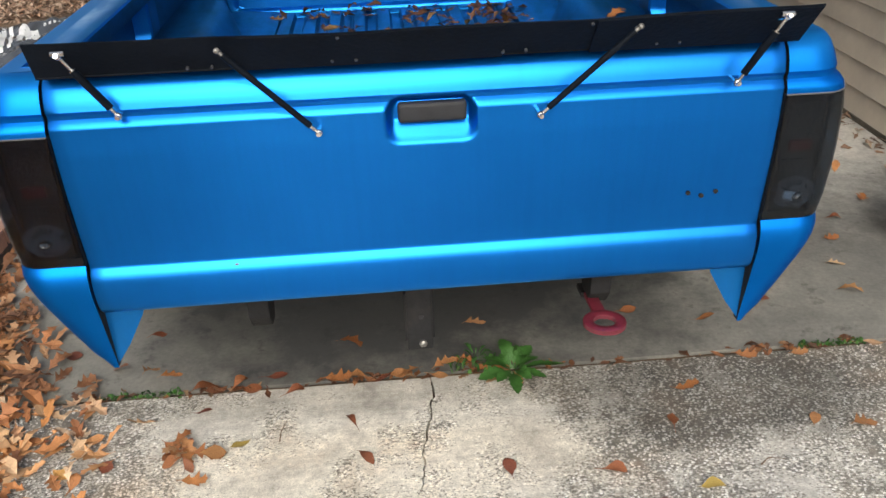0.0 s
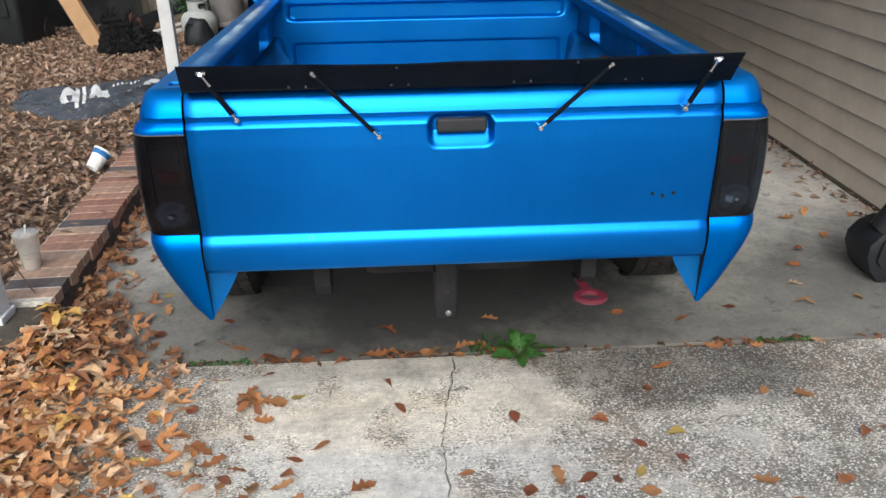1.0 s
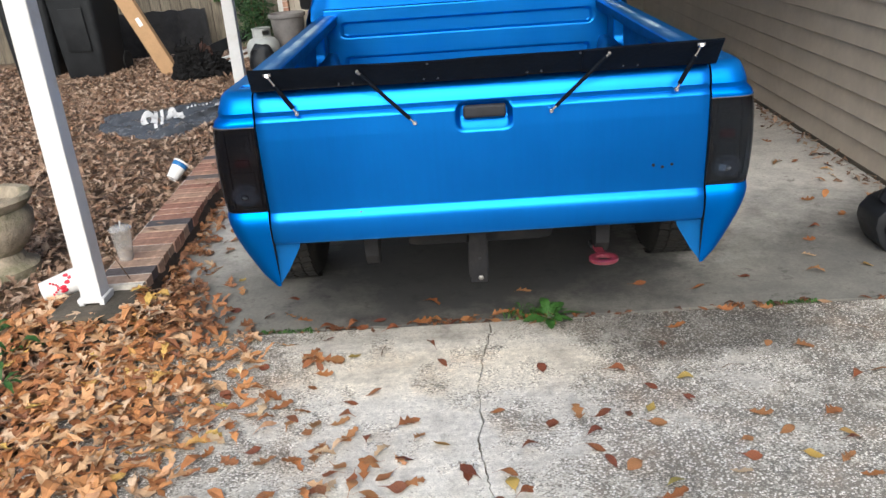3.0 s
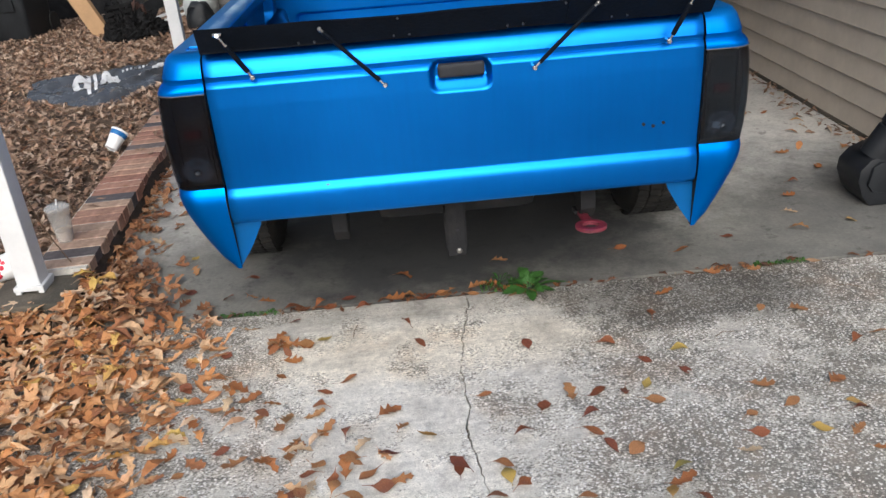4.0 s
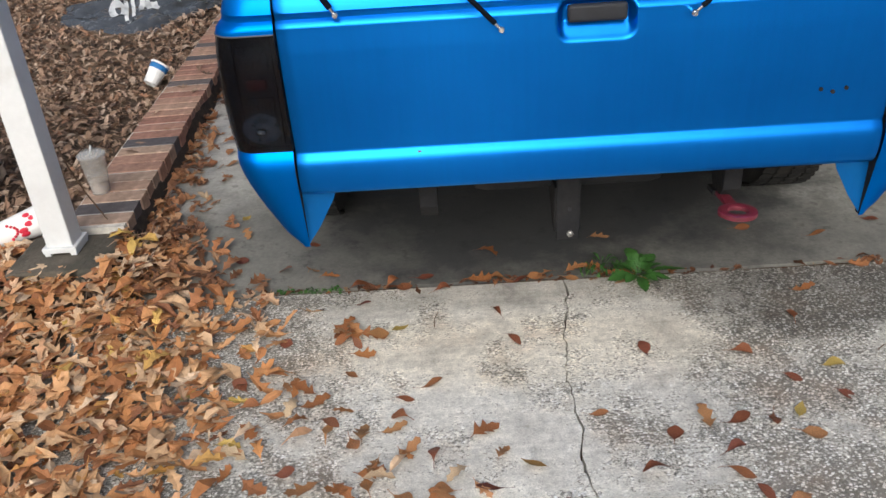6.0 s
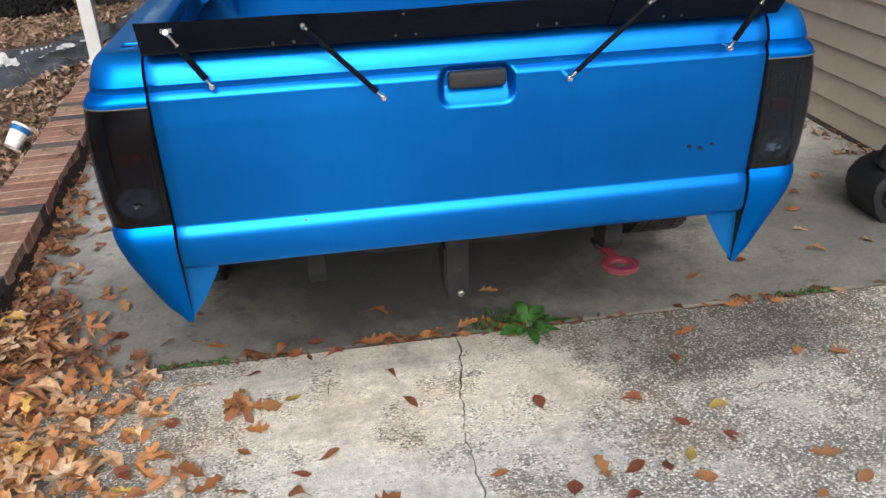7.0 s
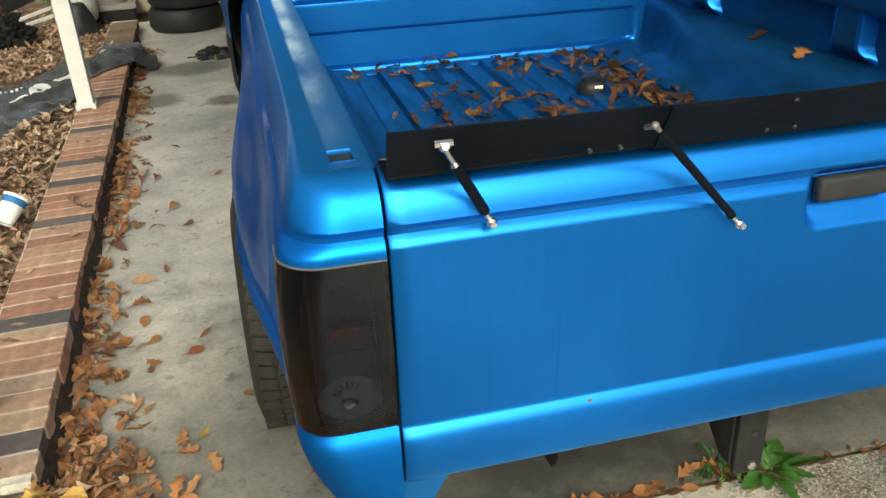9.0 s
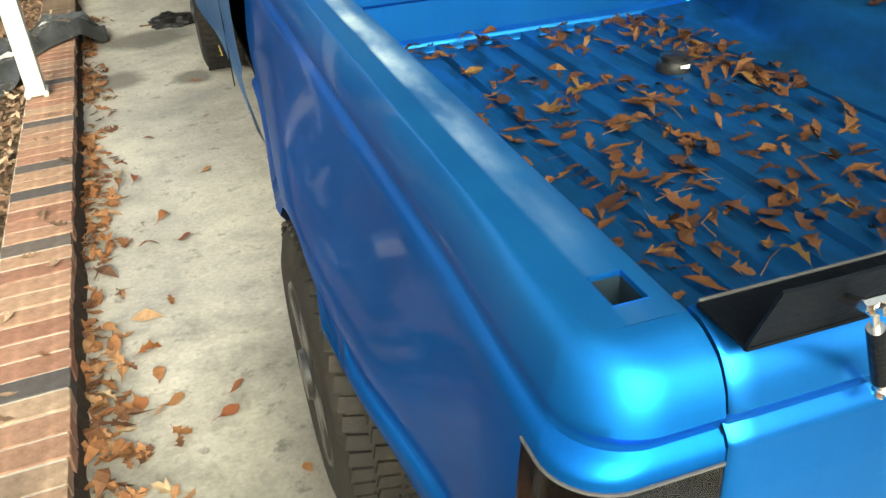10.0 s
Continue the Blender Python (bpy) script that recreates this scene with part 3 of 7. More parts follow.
def smooth_step(a, b, x):
    t = min(1.0, max(0.0, (x - a) / (b - a)))
    return t * t * (3 - 2 * t)


def interp(table, z, k):
    """Column k of a table of rows sorted by falling first value, at z."""
    for a, b in zip(table, table[1:]):
        if a[0] >= z >= b[0]:
            t = 0 if a[0] == b[0] else (a[0] - z) / (a[0] - b[0])
            return a[k] + t * (b[k] - a[k])
    return table[0][k] if z > table[0][0] else table[-1][k]


def rounded_box_distance(x, z, cx, cz, hx, hz, r):
    dx, dz = abs(x - cx) - hx + r, abs(z - cz) - hz + r
    return math.hypot(max(dx, 0), max(dz, 0)) + min(max(dx, dz), 0) - r


# ---- ground and paving ----
JOINT = 1.985


def jagged(n, seed, amount):
    rnd = random.Random(seed)
    v, out = 0.0, []
    for _ in range(n):
        v = v * 0.75 + rnd.uniform(-amount, amount)
        out.append(v)
    return out


g = bmesh.new()
R = 600.0
xs = [-R, -60, -12, -7, -5, -4, -3, -2.4, -2, -1.7, -1.3, 0, 3, 6, 12, 60, R]
ys = [-R, -60, -12, -4, 0, 1, 2, 3, 4, 5, 6, 7, 8, 9, 11, 14, 60, R]
sheet([[(x, y, -0.03 + (0.05 * smooth_step(-1.75, -2.3, x) if -12 < x < -1.3 else 0.0) if abs(y) < 14 else -0.03) for y in ys] for x in xs], g)
tagged(part("ground", g, DIRT, smooth=60), "brown soil under leaf litter", "ground", kind="structure")

NCR = 170
wob = jagged(NCR, 5, 0.0062)
CRACK = []
for k in range(NCR):
    i = k * 60 / NCR
    CRACK.append((0.082 - 0.012 * math.sin(i * 0.16) - 0.022 * smooth_step(5, 13, i) + 0.02 * smooth_step(16, 24, i) + wob[k] + 0.02 * smooth_step(8, 0, i), JOINT - 0.012 - i * 0.05))


def drive_half(side):
    """One half of the driveway, edged by the crack."""
    b = bmesh.new()
    gap = [0.0011 + 0.0026 * abs(math.sin(i * 0.37) * math.sin(i * 0.083 + 1)) for i in range(NCR)]
    edge = [(x + side * gp, y) for (x, y), gp in zip(CRACK, gap)]
    far = -1.45 if side < 0 else 6.5
    top = [[(x + (far - x) * k, y, 0.0) for k in (0, 0.02, 0.1, 0.3, 1.0)] for x, y in edge]
    top.append([(p[0], -14.0, 0.0) for p in top[-1]])
    low = [[(p[0], p[1], -0.1) for p in row] for row in top]
    return slab_of(top, low)


drive = thing("driveway", Matrix(), "weathered exposed-aggregate concrete driveway with a long crack", "driveway", kind="structure")
part("slab", drive_half(-1), DRIVE, drive)
part("slab", drive_half(1), DRIVE, drive)
edge_w = jagged(60, 9, 0.003)
FLOOR_Y = (JOINT + 0.012, JOINT + 0.10, 2.47, 3.8, 6.0, 9.2)
top = []
for i in range(60):
    row = []
    for k, y in enumerate(FLOOR_Y):
        x0 = min(-1.47, -1.58 - 0.056 * (y - 3.4)) if k > 1 else -1.47
        row.append((x0 + i * (2.53 - x0) / 59, y + (edge_w[i] if k == 0 else 0.0), 0.004 if k else 0.0))
    top.append(row)
low = [[(p[0], p[1], -0.1) for p in row] for row in top]
tagged(part("floor", slab_of(top, low), SLAB), "smooth grey concrete carport floor with stains and painted truck shadow", "carport floor", kind="structure")
b = box(4.0, 0.05, 0.05, 0, (0.5, JOINT + 0.002, -0.062))
tagged(part("joint_soil", b, DIRT), "dark soil packed in the slab joint", "soil", kind="structure")

# ---- brick ledge ----


def ledge_x(y):
    return -1.497 - 0.056 * (y - 3.4)


ledge = thing("brick_ledge", Matrix(), "low brick edging of flat red and dark bricks on concrete", "brick edging", kind="structure")
LEDGE_Y0, LEDGE_Y1 = 2.34, 8.75
b = bmesh.new()
rows = []
for y in (2.10, LEDGE_Y0, 4.0, 6.0, LEDGE_Y1):
    x = ledge_x(y) - 0.012
    rows.append((x, y))
low = [[(x - 0.245, y, -0.05), (x - 0.245, y, 0.034), (x, y, 0.034), (x, y, -0.05)] for x, y in rows]
sheet(low, b)
b.faces.new([b.verts.new(p) for p in low[0]])
part("footing", b, LEDGE, ledge, "stained concrete footing")
b = bmesh.new()
low = [[(ledge_x(y) - 0.238, y, 0.02), (ledge_x(y) - 0.238, y, 0.104), (ledge_x(y) - 0.006, y, 0.104), (ledge_x(y) - 0.006, y, 0.02)] for y in (LEDGE_Y0, 4.0, 6.0, LEDGE_Y1)]
sheet(low, b)
b.faces.new([b.verts.new(p) for p in low[0]])
part("mortar_bed", b, MORTAR, ledge, "pale mortar")

# soil strip raised so its dark colour also shades the bricks' side face
rows = []
for k in range(240):
    y = 2.06 + k * 0.026
    h1 = 0.068 + 0.03 * noise.noise(Vector((y * 3.1, 0.4, 0))) + 0.012 * noise.noise(Vector((y * 17, 2.0, 0)))
    w1 = 0.020 + 0.016 * noise.noise(Vector((y * 4.3, 5.0, 0))) + 0.012 * noise.noise(Vector((y * 21, 7.0, 0)))
    rows.append([(ledge_x(y) - 0.004, y, max(0.02, h1)), (ledge_x(y) + 0.25 * w1, y, max(0.012, 0.7 * h1)), (ledge_x(y) + max(0.008, w1), y, 0.0035)])
part("soil_shade_line", sheet(rows), SOIL_SHADE, ledge, "dark soil and painted shade against the bricks", 60)

# ---- house walls ----
WALL_X = 2.31
LAP = 0.1303


def siding_board(length, seed):
    """One lap of siding: leaning face, rounded drip edge."""
    prof = [(0.0, LAP + 0.012), (0.003, LAP + 0.012), (0.022, 0.014), (0.024, 0.006), (0.020, 0.0), (0.0, 0.006)]
    b = bmesh.new()
    n = 10
    rnd = random.Random(seed)
    rows = [[(-d - rnd.uniform(0, 0.0012), length * i / n, z) for d, z in prof] for i in range(n + 1)]
    sheet(rows, b)
    for row in (rows[0], rows[-1]):
        b.faces.new([b.verts.new(p) for p in row])
    return b


wall_e = thing("wall_east", pose(WALL_X + 0.02, 2.3, 0), "house wall clad in beige horizontal lap siding", "wall", kind="structure")
part("backing", box(0.16, 7.6, 2.6, 0, (0.08, 3.80, 0)), TRIM, wall_e)
part("foundation", box(0.05, 7.4, 0.028, 0.004, (-0.004, 3.73, 0.002)), LEDGE, wall_e, "dark foundation strip")
boards = [to_mesh("siding_board", siding_board(7.38, s), SIDING, 30) for s in range(3)]
for i in range(19):
    ob = new("siding_board", boards[i % 3])
    ob.parent = wall_e
    ob.matrix_basis = pose(0, 0, 0.0185 + i * LAP)
wall_n = thing("wall_north", pose(-2.08, 9.70, 0), "house end wall with beige lap siding and trim", "wall", kind="structure")
part("backing", box(4.4, 0.16, 2.6, 0, (2.2, 0.1, 0)), TRIM, wall_n)
endb = to_mesh("siding_board", siding_board(3.0, 7), SIDING, 30)
for i in range(19):
    ob = new("siding_board", endb)
    ob.parent = wall_n
    ob.matrix_basis = pose(3.14, 0.018, 0.0185 + i * LAP, 0, 0, 90)
part("corner_trim", box(0.10, 0.05, 2.5, 0.004, (3.21, -0.004, 0)), TRIM, wall_n)
part("door_panel", box(0.92, 0.04, 2.05, 0.006, (3.76, 0.0, 0.02)), TRIM, wall_n, "beige painted door panel")
part("corner_trim", box(0.06, 0.09, 2.5, 0.004, (-0.018, 0.05, 0)), TRIM, wall_n)
part("downspout", box(0.07, 0.06, 2.5, 0.012, (-0.16, 0.02, 0)), WHITE, wall_n, "white metal downspout")

pier = box(0.066, 0.10, 0.068, 0.003)
pier_mesh = to_mesh("brick", pier, BRICK)
for i in range(32):
    ob = new("brick", pier_mesh)
    ob.parent = wall_n
    ob.matrix_basis = pose(-0.085, -0.02, 0.012 + i * 0.0765)
part("mortar_core", box(0.056, 0.09, 2.46, 0, (-0.085, -0.02, 0.0)), MORTAR, wall_n)

# ---- carport roof and posts ----
tagged(part("ceiling", box(4.30, 7.84, 0.12, 0.01, (0.25, 6.04, 2.36)), ROOFM), "pale painted carport ceiling", "ceiling", kind="structure")
fascia = box(4.24, 0.04, 0.20, 0.006, (0.27, 2.10, 2.31))
tagged(part("trim", fascia, WHITE), "white painted carport fascia board", "fascia", kind="structure")


def post(x, y, z, lean):
    p = thing("carport_post", pose(x, y, z, *lean), "square white painted carport post on a base bracket", "post", "carport posts", "structure")
    part("shaft", box(0.092, 0.092, 2.28, 0.006, (0, 0, 0.022)), WHITE, p)
    part("base_plate", box(0.118, 0.118, 0.02, 0.004, (0, 0, 0.012)), WHITE, p)
    for a in (-1, 1):
        part("foot", box(0.022, 0.11, 0.013, 0.002, (a * 0.045, 0, 0)), WHITE, p)
    return p


part("post_pad", box(0.34, 0.26, 0.13, 0.012, (-1.60, 2.20, -0.042)), LEDGE, ledge, "dirty concrete pad under the post")
post(-1.612, 2.228, 0.088, (0, 0, 1))
post(-1.810, 5.79, 0.107, (0, 0, 4))

# ---- pickup truck ----
TRUCK_X, TRUCK_Y = 0.109, 1.600
truck = thing("pickup_truck", pose(TRUCK_X, TRUCK_Y, 0, 0, 0.5, 0.8), "lowered metallic blue pickup truck without rear bumper, parked under the carport", "pickup truck")
SEAM = 0.735
# z, half-width at the rear corner, rear face, corner radius
BED = [
    (1.056, 0.826, 0.072, 0.02), (1.055, 0.832, 0.056, 0.035), (1.050, 0.840, 0.040, 0.05), (1.038, 0.849, 0.022, 0.065), (1.015, 0.857, 0.009, 0.07),
    (0.992, 0.864, 0.003, 0.072), (0.984, 0.864, 0.0075, 0.07), (0.976, 0.866, 0.0085, 0.068), (0.969, 0.873, 0.002, 0.066), (0.960, 0.879, -0.003, 0.064),
    (0.948, 0.882, -0.003, 0.062), (0.90, 0.888, -0.004, 0.060), (0.80, 0.893, -0.001, 0.060), (0.70, 0.890, 0.006, 0.060), (0.652, 0.886, 0.0115, 0.062),
    (0.646, 0.886, 0.0088, 0.064), (0.637, 0.887, 0.0042, 0.066), (0.628, 0.888, 0.0012, 0.068), (0.612, 0.886, -0.0014, 0.069), (0.60, 0.884, -0.0018, 0.07), (0.56, 0.875, 0.002, 0.075),
    (0.52, 0.863, 0.011, 0.08), (0.48, 0.847, 0.018, 0.08), (0.44, 0.827, 0.025, 0.075), (0.40, 0.800, 0.033, 0.055), (0.375, 0.772, 0.038, 0.035), (0.362, 0.752, 0.040, 0.01)]
# z, half-width along the side, ahead of the corner
FLANK = [
    (1.056, 0.826), (1.0545, 0.829), (1.049, 0.832), (1.040, 0.836), (1.015, 0.846), (0.992, 0.853), (0.984, 0.855), (0.976, 0.8555), (0.969, 0.860), (0.960, 0.867),
    (0.948, 0.873), (0.90, 0.884), (0.80, 0.893), (0.70, 0.891), (0.660, 0.886), (0.652, 0.887), (0.643, 0.897), (0.634, 0.901), (0.624, 0.900), (0.60, 0.893),
    (0.55, 0.876), (0.50, 0.858), (0.45, 0.842), (0.40, 0.828), (0.362, 0.82)]
AXLE_R, AXLE_F, WHEEL_R = 1.05, 4.60, 0.335


def flare(y, axle):
    return 0.078 * math.exp(-((y - axle) / 0.72) ** 2)


def arch_z(y, axle, base, radius=0.375):
    d = abs(y - axle)
    return base if d >= radius else max(base, WHEEL_R + math.sqrt(radius * radius - d * d))


def bed_point(z, col, ysides):
    """A point of the bed's outer skin: col runs from the tailgate seam round the corner and forward along the side."""
    h, yr, rc = (interp(BED, z, k) for k in (1, 2, 3))
    rc = min(rc, h - SEAM)
    if col < 6:
        return Vector((SEAM + (h - rc - SEAM) * col / 5, yr, z))
    if col < 16:
        a = math.pi / 2 * (col - 5) / 10
        return Vector((h - rc + rc * math.sin(a), yr + rc * (1 - math.cos(a)), z))
    y = ysides[col - 16]
    y0 = yr + rc
    yy = y0 + (y - 0.12) * (BED_Y - y0) / (BED_Y - 0.12)
    ahead = smooth_step(0.08, 0.42, yy)
    h += (interp(FLANK, z, 1) - h) * ahead
    h += flare(yy, AXLE_R) * smooth_step(0.94, 0.66, z) * smooth_step(0.12, 0.6, yy)
    return Vector((h, yy, z))


BED_Y = 2.187
YS = [0.12, 0.13, 0.15, 0.18, 0.23, 0.28, 0.35, 0.42, 0.5, 0.56, 0.6, 0.64, 0.652, 0.66, 0.68, 0.71, 0.75, 0.81, 0.88, 0.95, 1.03, 1.11, 1.18, 1.25, 1.31, 1.35, 1.38, 1.398, 1.41, 1.44, 1.5, 1.6, 1.75, 1.9, 2.05, 2.187]
ZS = [1.056, 1.0555, 1.0545, 1.052, 1.047, 1.040, 1.032, 1.022, 1.012, 1.0, 0.992, 0.988, 0.984, 0.98, 0.976, 0.972, 0.969, 0.964, 0.96, 0.954, 0.948, 0.93, 0.90, 0.86, 0.82, 0.78, 0.74, 0.70, 0.67, 0.660, 0.656, 0.652, 0.648, 0.643, 0.639, 0.634, 0.628, 0.615, 0.60, 0.575, 0.55, 0.525, 0.50, 0.475, 0.45, 0.425, 0.40, 0.387, 0.375, 0.368, 0.362]
LAMP_COLS = 18
NC = 16 + len(YS)


def bed_grid():
    grid = []
    for z in ZS:
        row = []
        for c in range(NC):
            zz = z
            if c >= 16:
                lo = arch_z(YS[c - 16], AXLE_R, 0.362 + 0.04 * smooth_step(0.1, 0.5, YS[c - 16]))
                if z < 0.80:
                    zz = lo + (z - 0.362) * (0.80 - lo) / (0.80 - 0.362)
            row.append(bed_point(zz, c, YS))
        grid.append(row)
    return grid


def offset_grid(grid, d):
    """The grid moved by d along its outward normals."""
    out = []
    for i, row in enumerate(grid):
        new_row = []
        for j, p in enumerate(row):
            a, b2 = row[max(j - 1, 0)], row[min(j + 1, len(row) - 1)]
            c, e = grid[max(i - 1, 0)][j], grid[min(i + 1, len(grid) - 1)][j]
            n = (b2 - a).cross(c - e)
            n.normalize()
            new_row.append(p + n * d)
        out.append(new_row)
    return out


def flip(grid, side):
    return [[Vector((p.x * side, p.y, p.z)) for p in row] for row in grid]


LZ0, LZ1 = ZS.index(0.948), ZS.index(0.652)
GRID = bed_grid()


def bedside(side):
    b = bmesh.new()
    sheet(flip(GRID, side), b, skip=lambda i, j: LZ0 <= i < LZ1 and j < LAMP_COLS)
    # rail top inward to the bed, then the inner lip
    rail = []
    for c in range(5, NC):
        p = GRID[0][c]
        rail.append([p] + [Vector((x, p.y, z)) for x, z in ((0.790, 1.0565), (0.754, 1.0565), (SEAM + 0.004, 1.0560), (SEAM - 0.004, 1.052), (SEAM - 0.006, 1.046))])
    return b, flip(rail, side)


def stake_hole(side):
    """The open square pocket in the rail: a turned-down lip and deep walls."""
    y0, y1 = GRID[0][17].y, GRID[0][19].y
    o = [(0.754, y0), (0.790, y0), (0.790, y1), (0.754, y1), (0.754, y0)]
    cx, cy = 0.772, 0.5 * (y0 + y1)
    rows = [[(side * (cx + (x - cx) * k), cy + (y - cy) * k, z) for x, y in o] for k, z in ((1.012, 1.0567), (1.008, 1.0573), (0.985, 1.0573), (0.965, 1.0555), (0.955, 1.051), (0.955, 0.93), (0.02, 0.93))]
    return sheet(rows[:5]), sheet(rows[4:])


for side in (-1, 1):
    b, rail = bedside(side)
    skin = part("bedside", b, SIDEPAINT, truck, "satin metallic blue bed side panel", 35)
    hole_rail = bmesh.new()
    sheet(rail, hole_rail, skip=lambda i, j: 12 <= i < 14 and j == 1)
    part("bed_rail", hole_rail, RAILPAINT, skin, "blue rail with a chalky worn strip", 35)
    lip, well = stake_hole(side)
    part("pocket_lip", lip, COLUMN, skin, "bright turned-down lip of the stake pocket", 20)
    part("stake_pocket", well, POCKET, skin, "dark open stake pocket", 20)
    # rear lamp
    lampg = [row[:LAMP_COLS + 1] for row in GRID[LZ0:LZ1 + 1]]
    outer, inner = offset_grid(lampg, 0.0008), offset_grid(lampg, -0.002)
    back = offset_grid(lampg, -0.032)
    lens = part("tail_lamp", slab_of(flip(outer, side), flip(inner, side)), LENS, truck, "smoked black tail lamp lens", 40)
    part("lamp_housing", slab_of(flip(back, side), flip(offset_grid(lampg, -0.036), side)), HOUSING, lens, "dark ribbed housing", 40)
    rims = [g[0] + [r[-1] for r in g[1:]] + g[-1][-2::-1] + [r[0] for r in g[-2:0:-1]] + g[0][:1] for g in (flip(inner, side), flip(back, side))]
    part("lamp_wall", sheet(rims), HOUSING, lens, "dark side wall of the lamp housing", 30)
    for zc, w, hgt, mat, lab in ((0.822, 0.05, 0.026, REDLENS, "dim red reflector"),):
        part("reflector", box(w, 0.012, hgt, 0.006, (side * 0.80, 0.024, zc - hgt / 2)), mat, lens, lab)
    m = pose(side * 0.803, 0.030, 0.712, 90, 0, 0) @ Matrix.Diagonal((1.15, 0.92, 1, 1))
    bowl = [(0.042, 0.010)]
    for k in range(7):
        r = 0.040 - 0.005 * k
        bowl += [(r, 0.006 - 0.0022 * k), (r - 0.0025, 0.0035 - 0.0022 * k)]
    part("bulb_bowl", lathe((bowl + [(0.003, -0.012)])[::-1], 28, m=m), BOWL, lens, "pale ribbed bulb reflector bowl", 20)
    part("bulb", ball((side * 0.806, 0.014, 0.706), 0.010, squash=(1.5, 1, 1)), BULB, lens, "pale bulb tip", 60)
    for k in range(6):
        m = pose(side * 0.803, 0.0215, 0.712) @ Matrix.Rotation(radians(-64 + 19 * k), 4, "Y") @ pose(0, 0, 0.017)
        part("reflector_rib", box(0.0045, 0.004, 0.014, 0.001, turn=m), BULB, lens, "pale rib of the bulb reflector")
    if side > 0:
        part("bulb_clip", box(0.026, 0.004, 0.020, 0.004, (side * 0.786, 0.010, 0.700), turn=pose(0, 0, 0, 0, 12, 0)), PAPER, lens, "bright white bulb clip", 40)
    for zc, hgt in ((0.885, 0.062), (0.765, 0.050)):
        part("speckled_plate", box(0.072, 0.006, hgt, 0.003, (side * 0.800, 0.027, zc - hgt / 2)), SPECKLE, lens, "grey speckled inner plate")
    for x, w in ((0.755, 0.006), (0.848, 0.008)):
        part("lamp_rib", box(w, 0.010, 0.27, 0.003, (side * x, 0.026, 0.665)), HOUSING, lens)
    strip = [GRID[LZ0][:LAMP_COLS + 1], [p.lerp(q, 0.14) for p, q in zip(GRID[LZ0], GRID[LZ0 + 1])][:LAMP_COLS + 1]]
    part("lamp_gasket", slab_of(flip(offset_grid(strip, 0.0028), side), flip(offset_grid(strip, 0.0), side)), GASKET, lens, "thin grey gasket line")
    # return plate under the tailgate end, down to the tip
    tri = [(side * (SEAM + 0.004), 0.585), (side * 0.635, 0.565), (side * 0.655, 0.50), (side * 0.70, 0.42), (side * 0.738, 0.366), (side * (SEAM + 0.006), 0.40)]
    m = Matrix(((1, 0, 0, 0), (0, 0, 1, 0.045), (0, 1, 0, 0), (0, 0, 0, 1)))
    part("corner_brace", prism(tri, 0.004, 0, m), BRACE, skin, "dusty blue inner brace plate")
    b = bmesh.new()
    sheet([[(side * (SEAM + 0.001), interp(BED, z, 2), z), (side * (SEAM + 0.001), 0.062, z)] for z in (1.04, 0.95, 0.8, 0.65, 0.5, 0.42, 0.364)], b)
    part("seam_return", b, UNDER, skin, "dark seam edge")
    # inner wall of the bed with stake columns
    profile = ((0.796, 0.645), (0.794, 0.70), (0.792, 0.80), (0.792, 0.90), (0.792, 0.965), (0.785, 0.980), (0.765, 0.992), (0.738, 1.000), (0.7305, 1.012), (0.7295, 1.047))
    rows = [[(side * x, y, z) for x, z in profile] for y in [0.06 + 0.05 * k for k in range(43)]]
    wall = part("bed_wall", sheet(rows), BED_SHADED, truck, "dark blue inner bed wall, shade put into its paint", 35)
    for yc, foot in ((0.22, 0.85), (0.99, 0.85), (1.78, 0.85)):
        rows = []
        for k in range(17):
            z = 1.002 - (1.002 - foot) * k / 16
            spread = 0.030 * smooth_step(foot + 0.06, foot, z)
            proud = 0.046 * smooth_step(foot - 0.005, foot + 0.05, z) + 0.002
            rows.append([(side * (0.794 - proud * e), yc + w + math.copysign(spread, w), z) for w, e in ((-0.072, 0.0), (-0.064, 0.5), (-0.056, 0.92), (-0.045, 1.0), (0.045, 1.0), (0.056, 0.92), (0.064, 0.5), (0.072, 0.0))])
        # shaded face and lit sides wear separate dark and bright paint copies
        column = part("stake_column", sheet([r[3:5] for r in rows]), BED_SHADED, wall, "pressed stake column", 40)
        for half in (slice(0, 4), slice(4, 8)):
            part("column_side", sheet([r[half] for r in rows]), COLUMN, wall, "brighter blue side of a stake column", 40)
    # coved ledge along the foot of the wall, over the wheels
    cove = ((0.795, 0.853), (0.71, 0.852), (0.67, 0.848), (0.642, 0.838), (0.622, 0.818), (0.606, 0.785), (0.592, 0.740), (0.576, 0.706), (0.553, 0.684), (0.525, 0.672), (0.500, 0.667), (0.496, 0.644))
    rows = []
    for y in [0.075 + 0.0555 * k for k in range(39)]:
        wide = 0.30 + 0.70 * smooth_step(2.12, 1.50, y)
        rows.append([(side * (x if z < 0.675 else 0.795 - (0.795 - x) * wide), y, z) for x, z in cove])
    part("bed_ledge", sheet(rows), BED_SHADED, truck, "dark blue coved ledge over the wheels, shade put into its paint", 60)


GATE = [(0.80, 0.0), (0.75, 0.0035), (0.70, 0.0090), (0.66, 0.0118), (0.643, 0.0128), (0.640, 0.0108), (0.636, 0.0082), (0.630, 0.0048), (0.624, 0.0022), (0.616, 0.0002), (0.606, -0.0010), (0.590, -0.0014), (0.570, 0.0), (0.550, 0.0035), (0.538, 0.0085), (0.530, 0.016)]


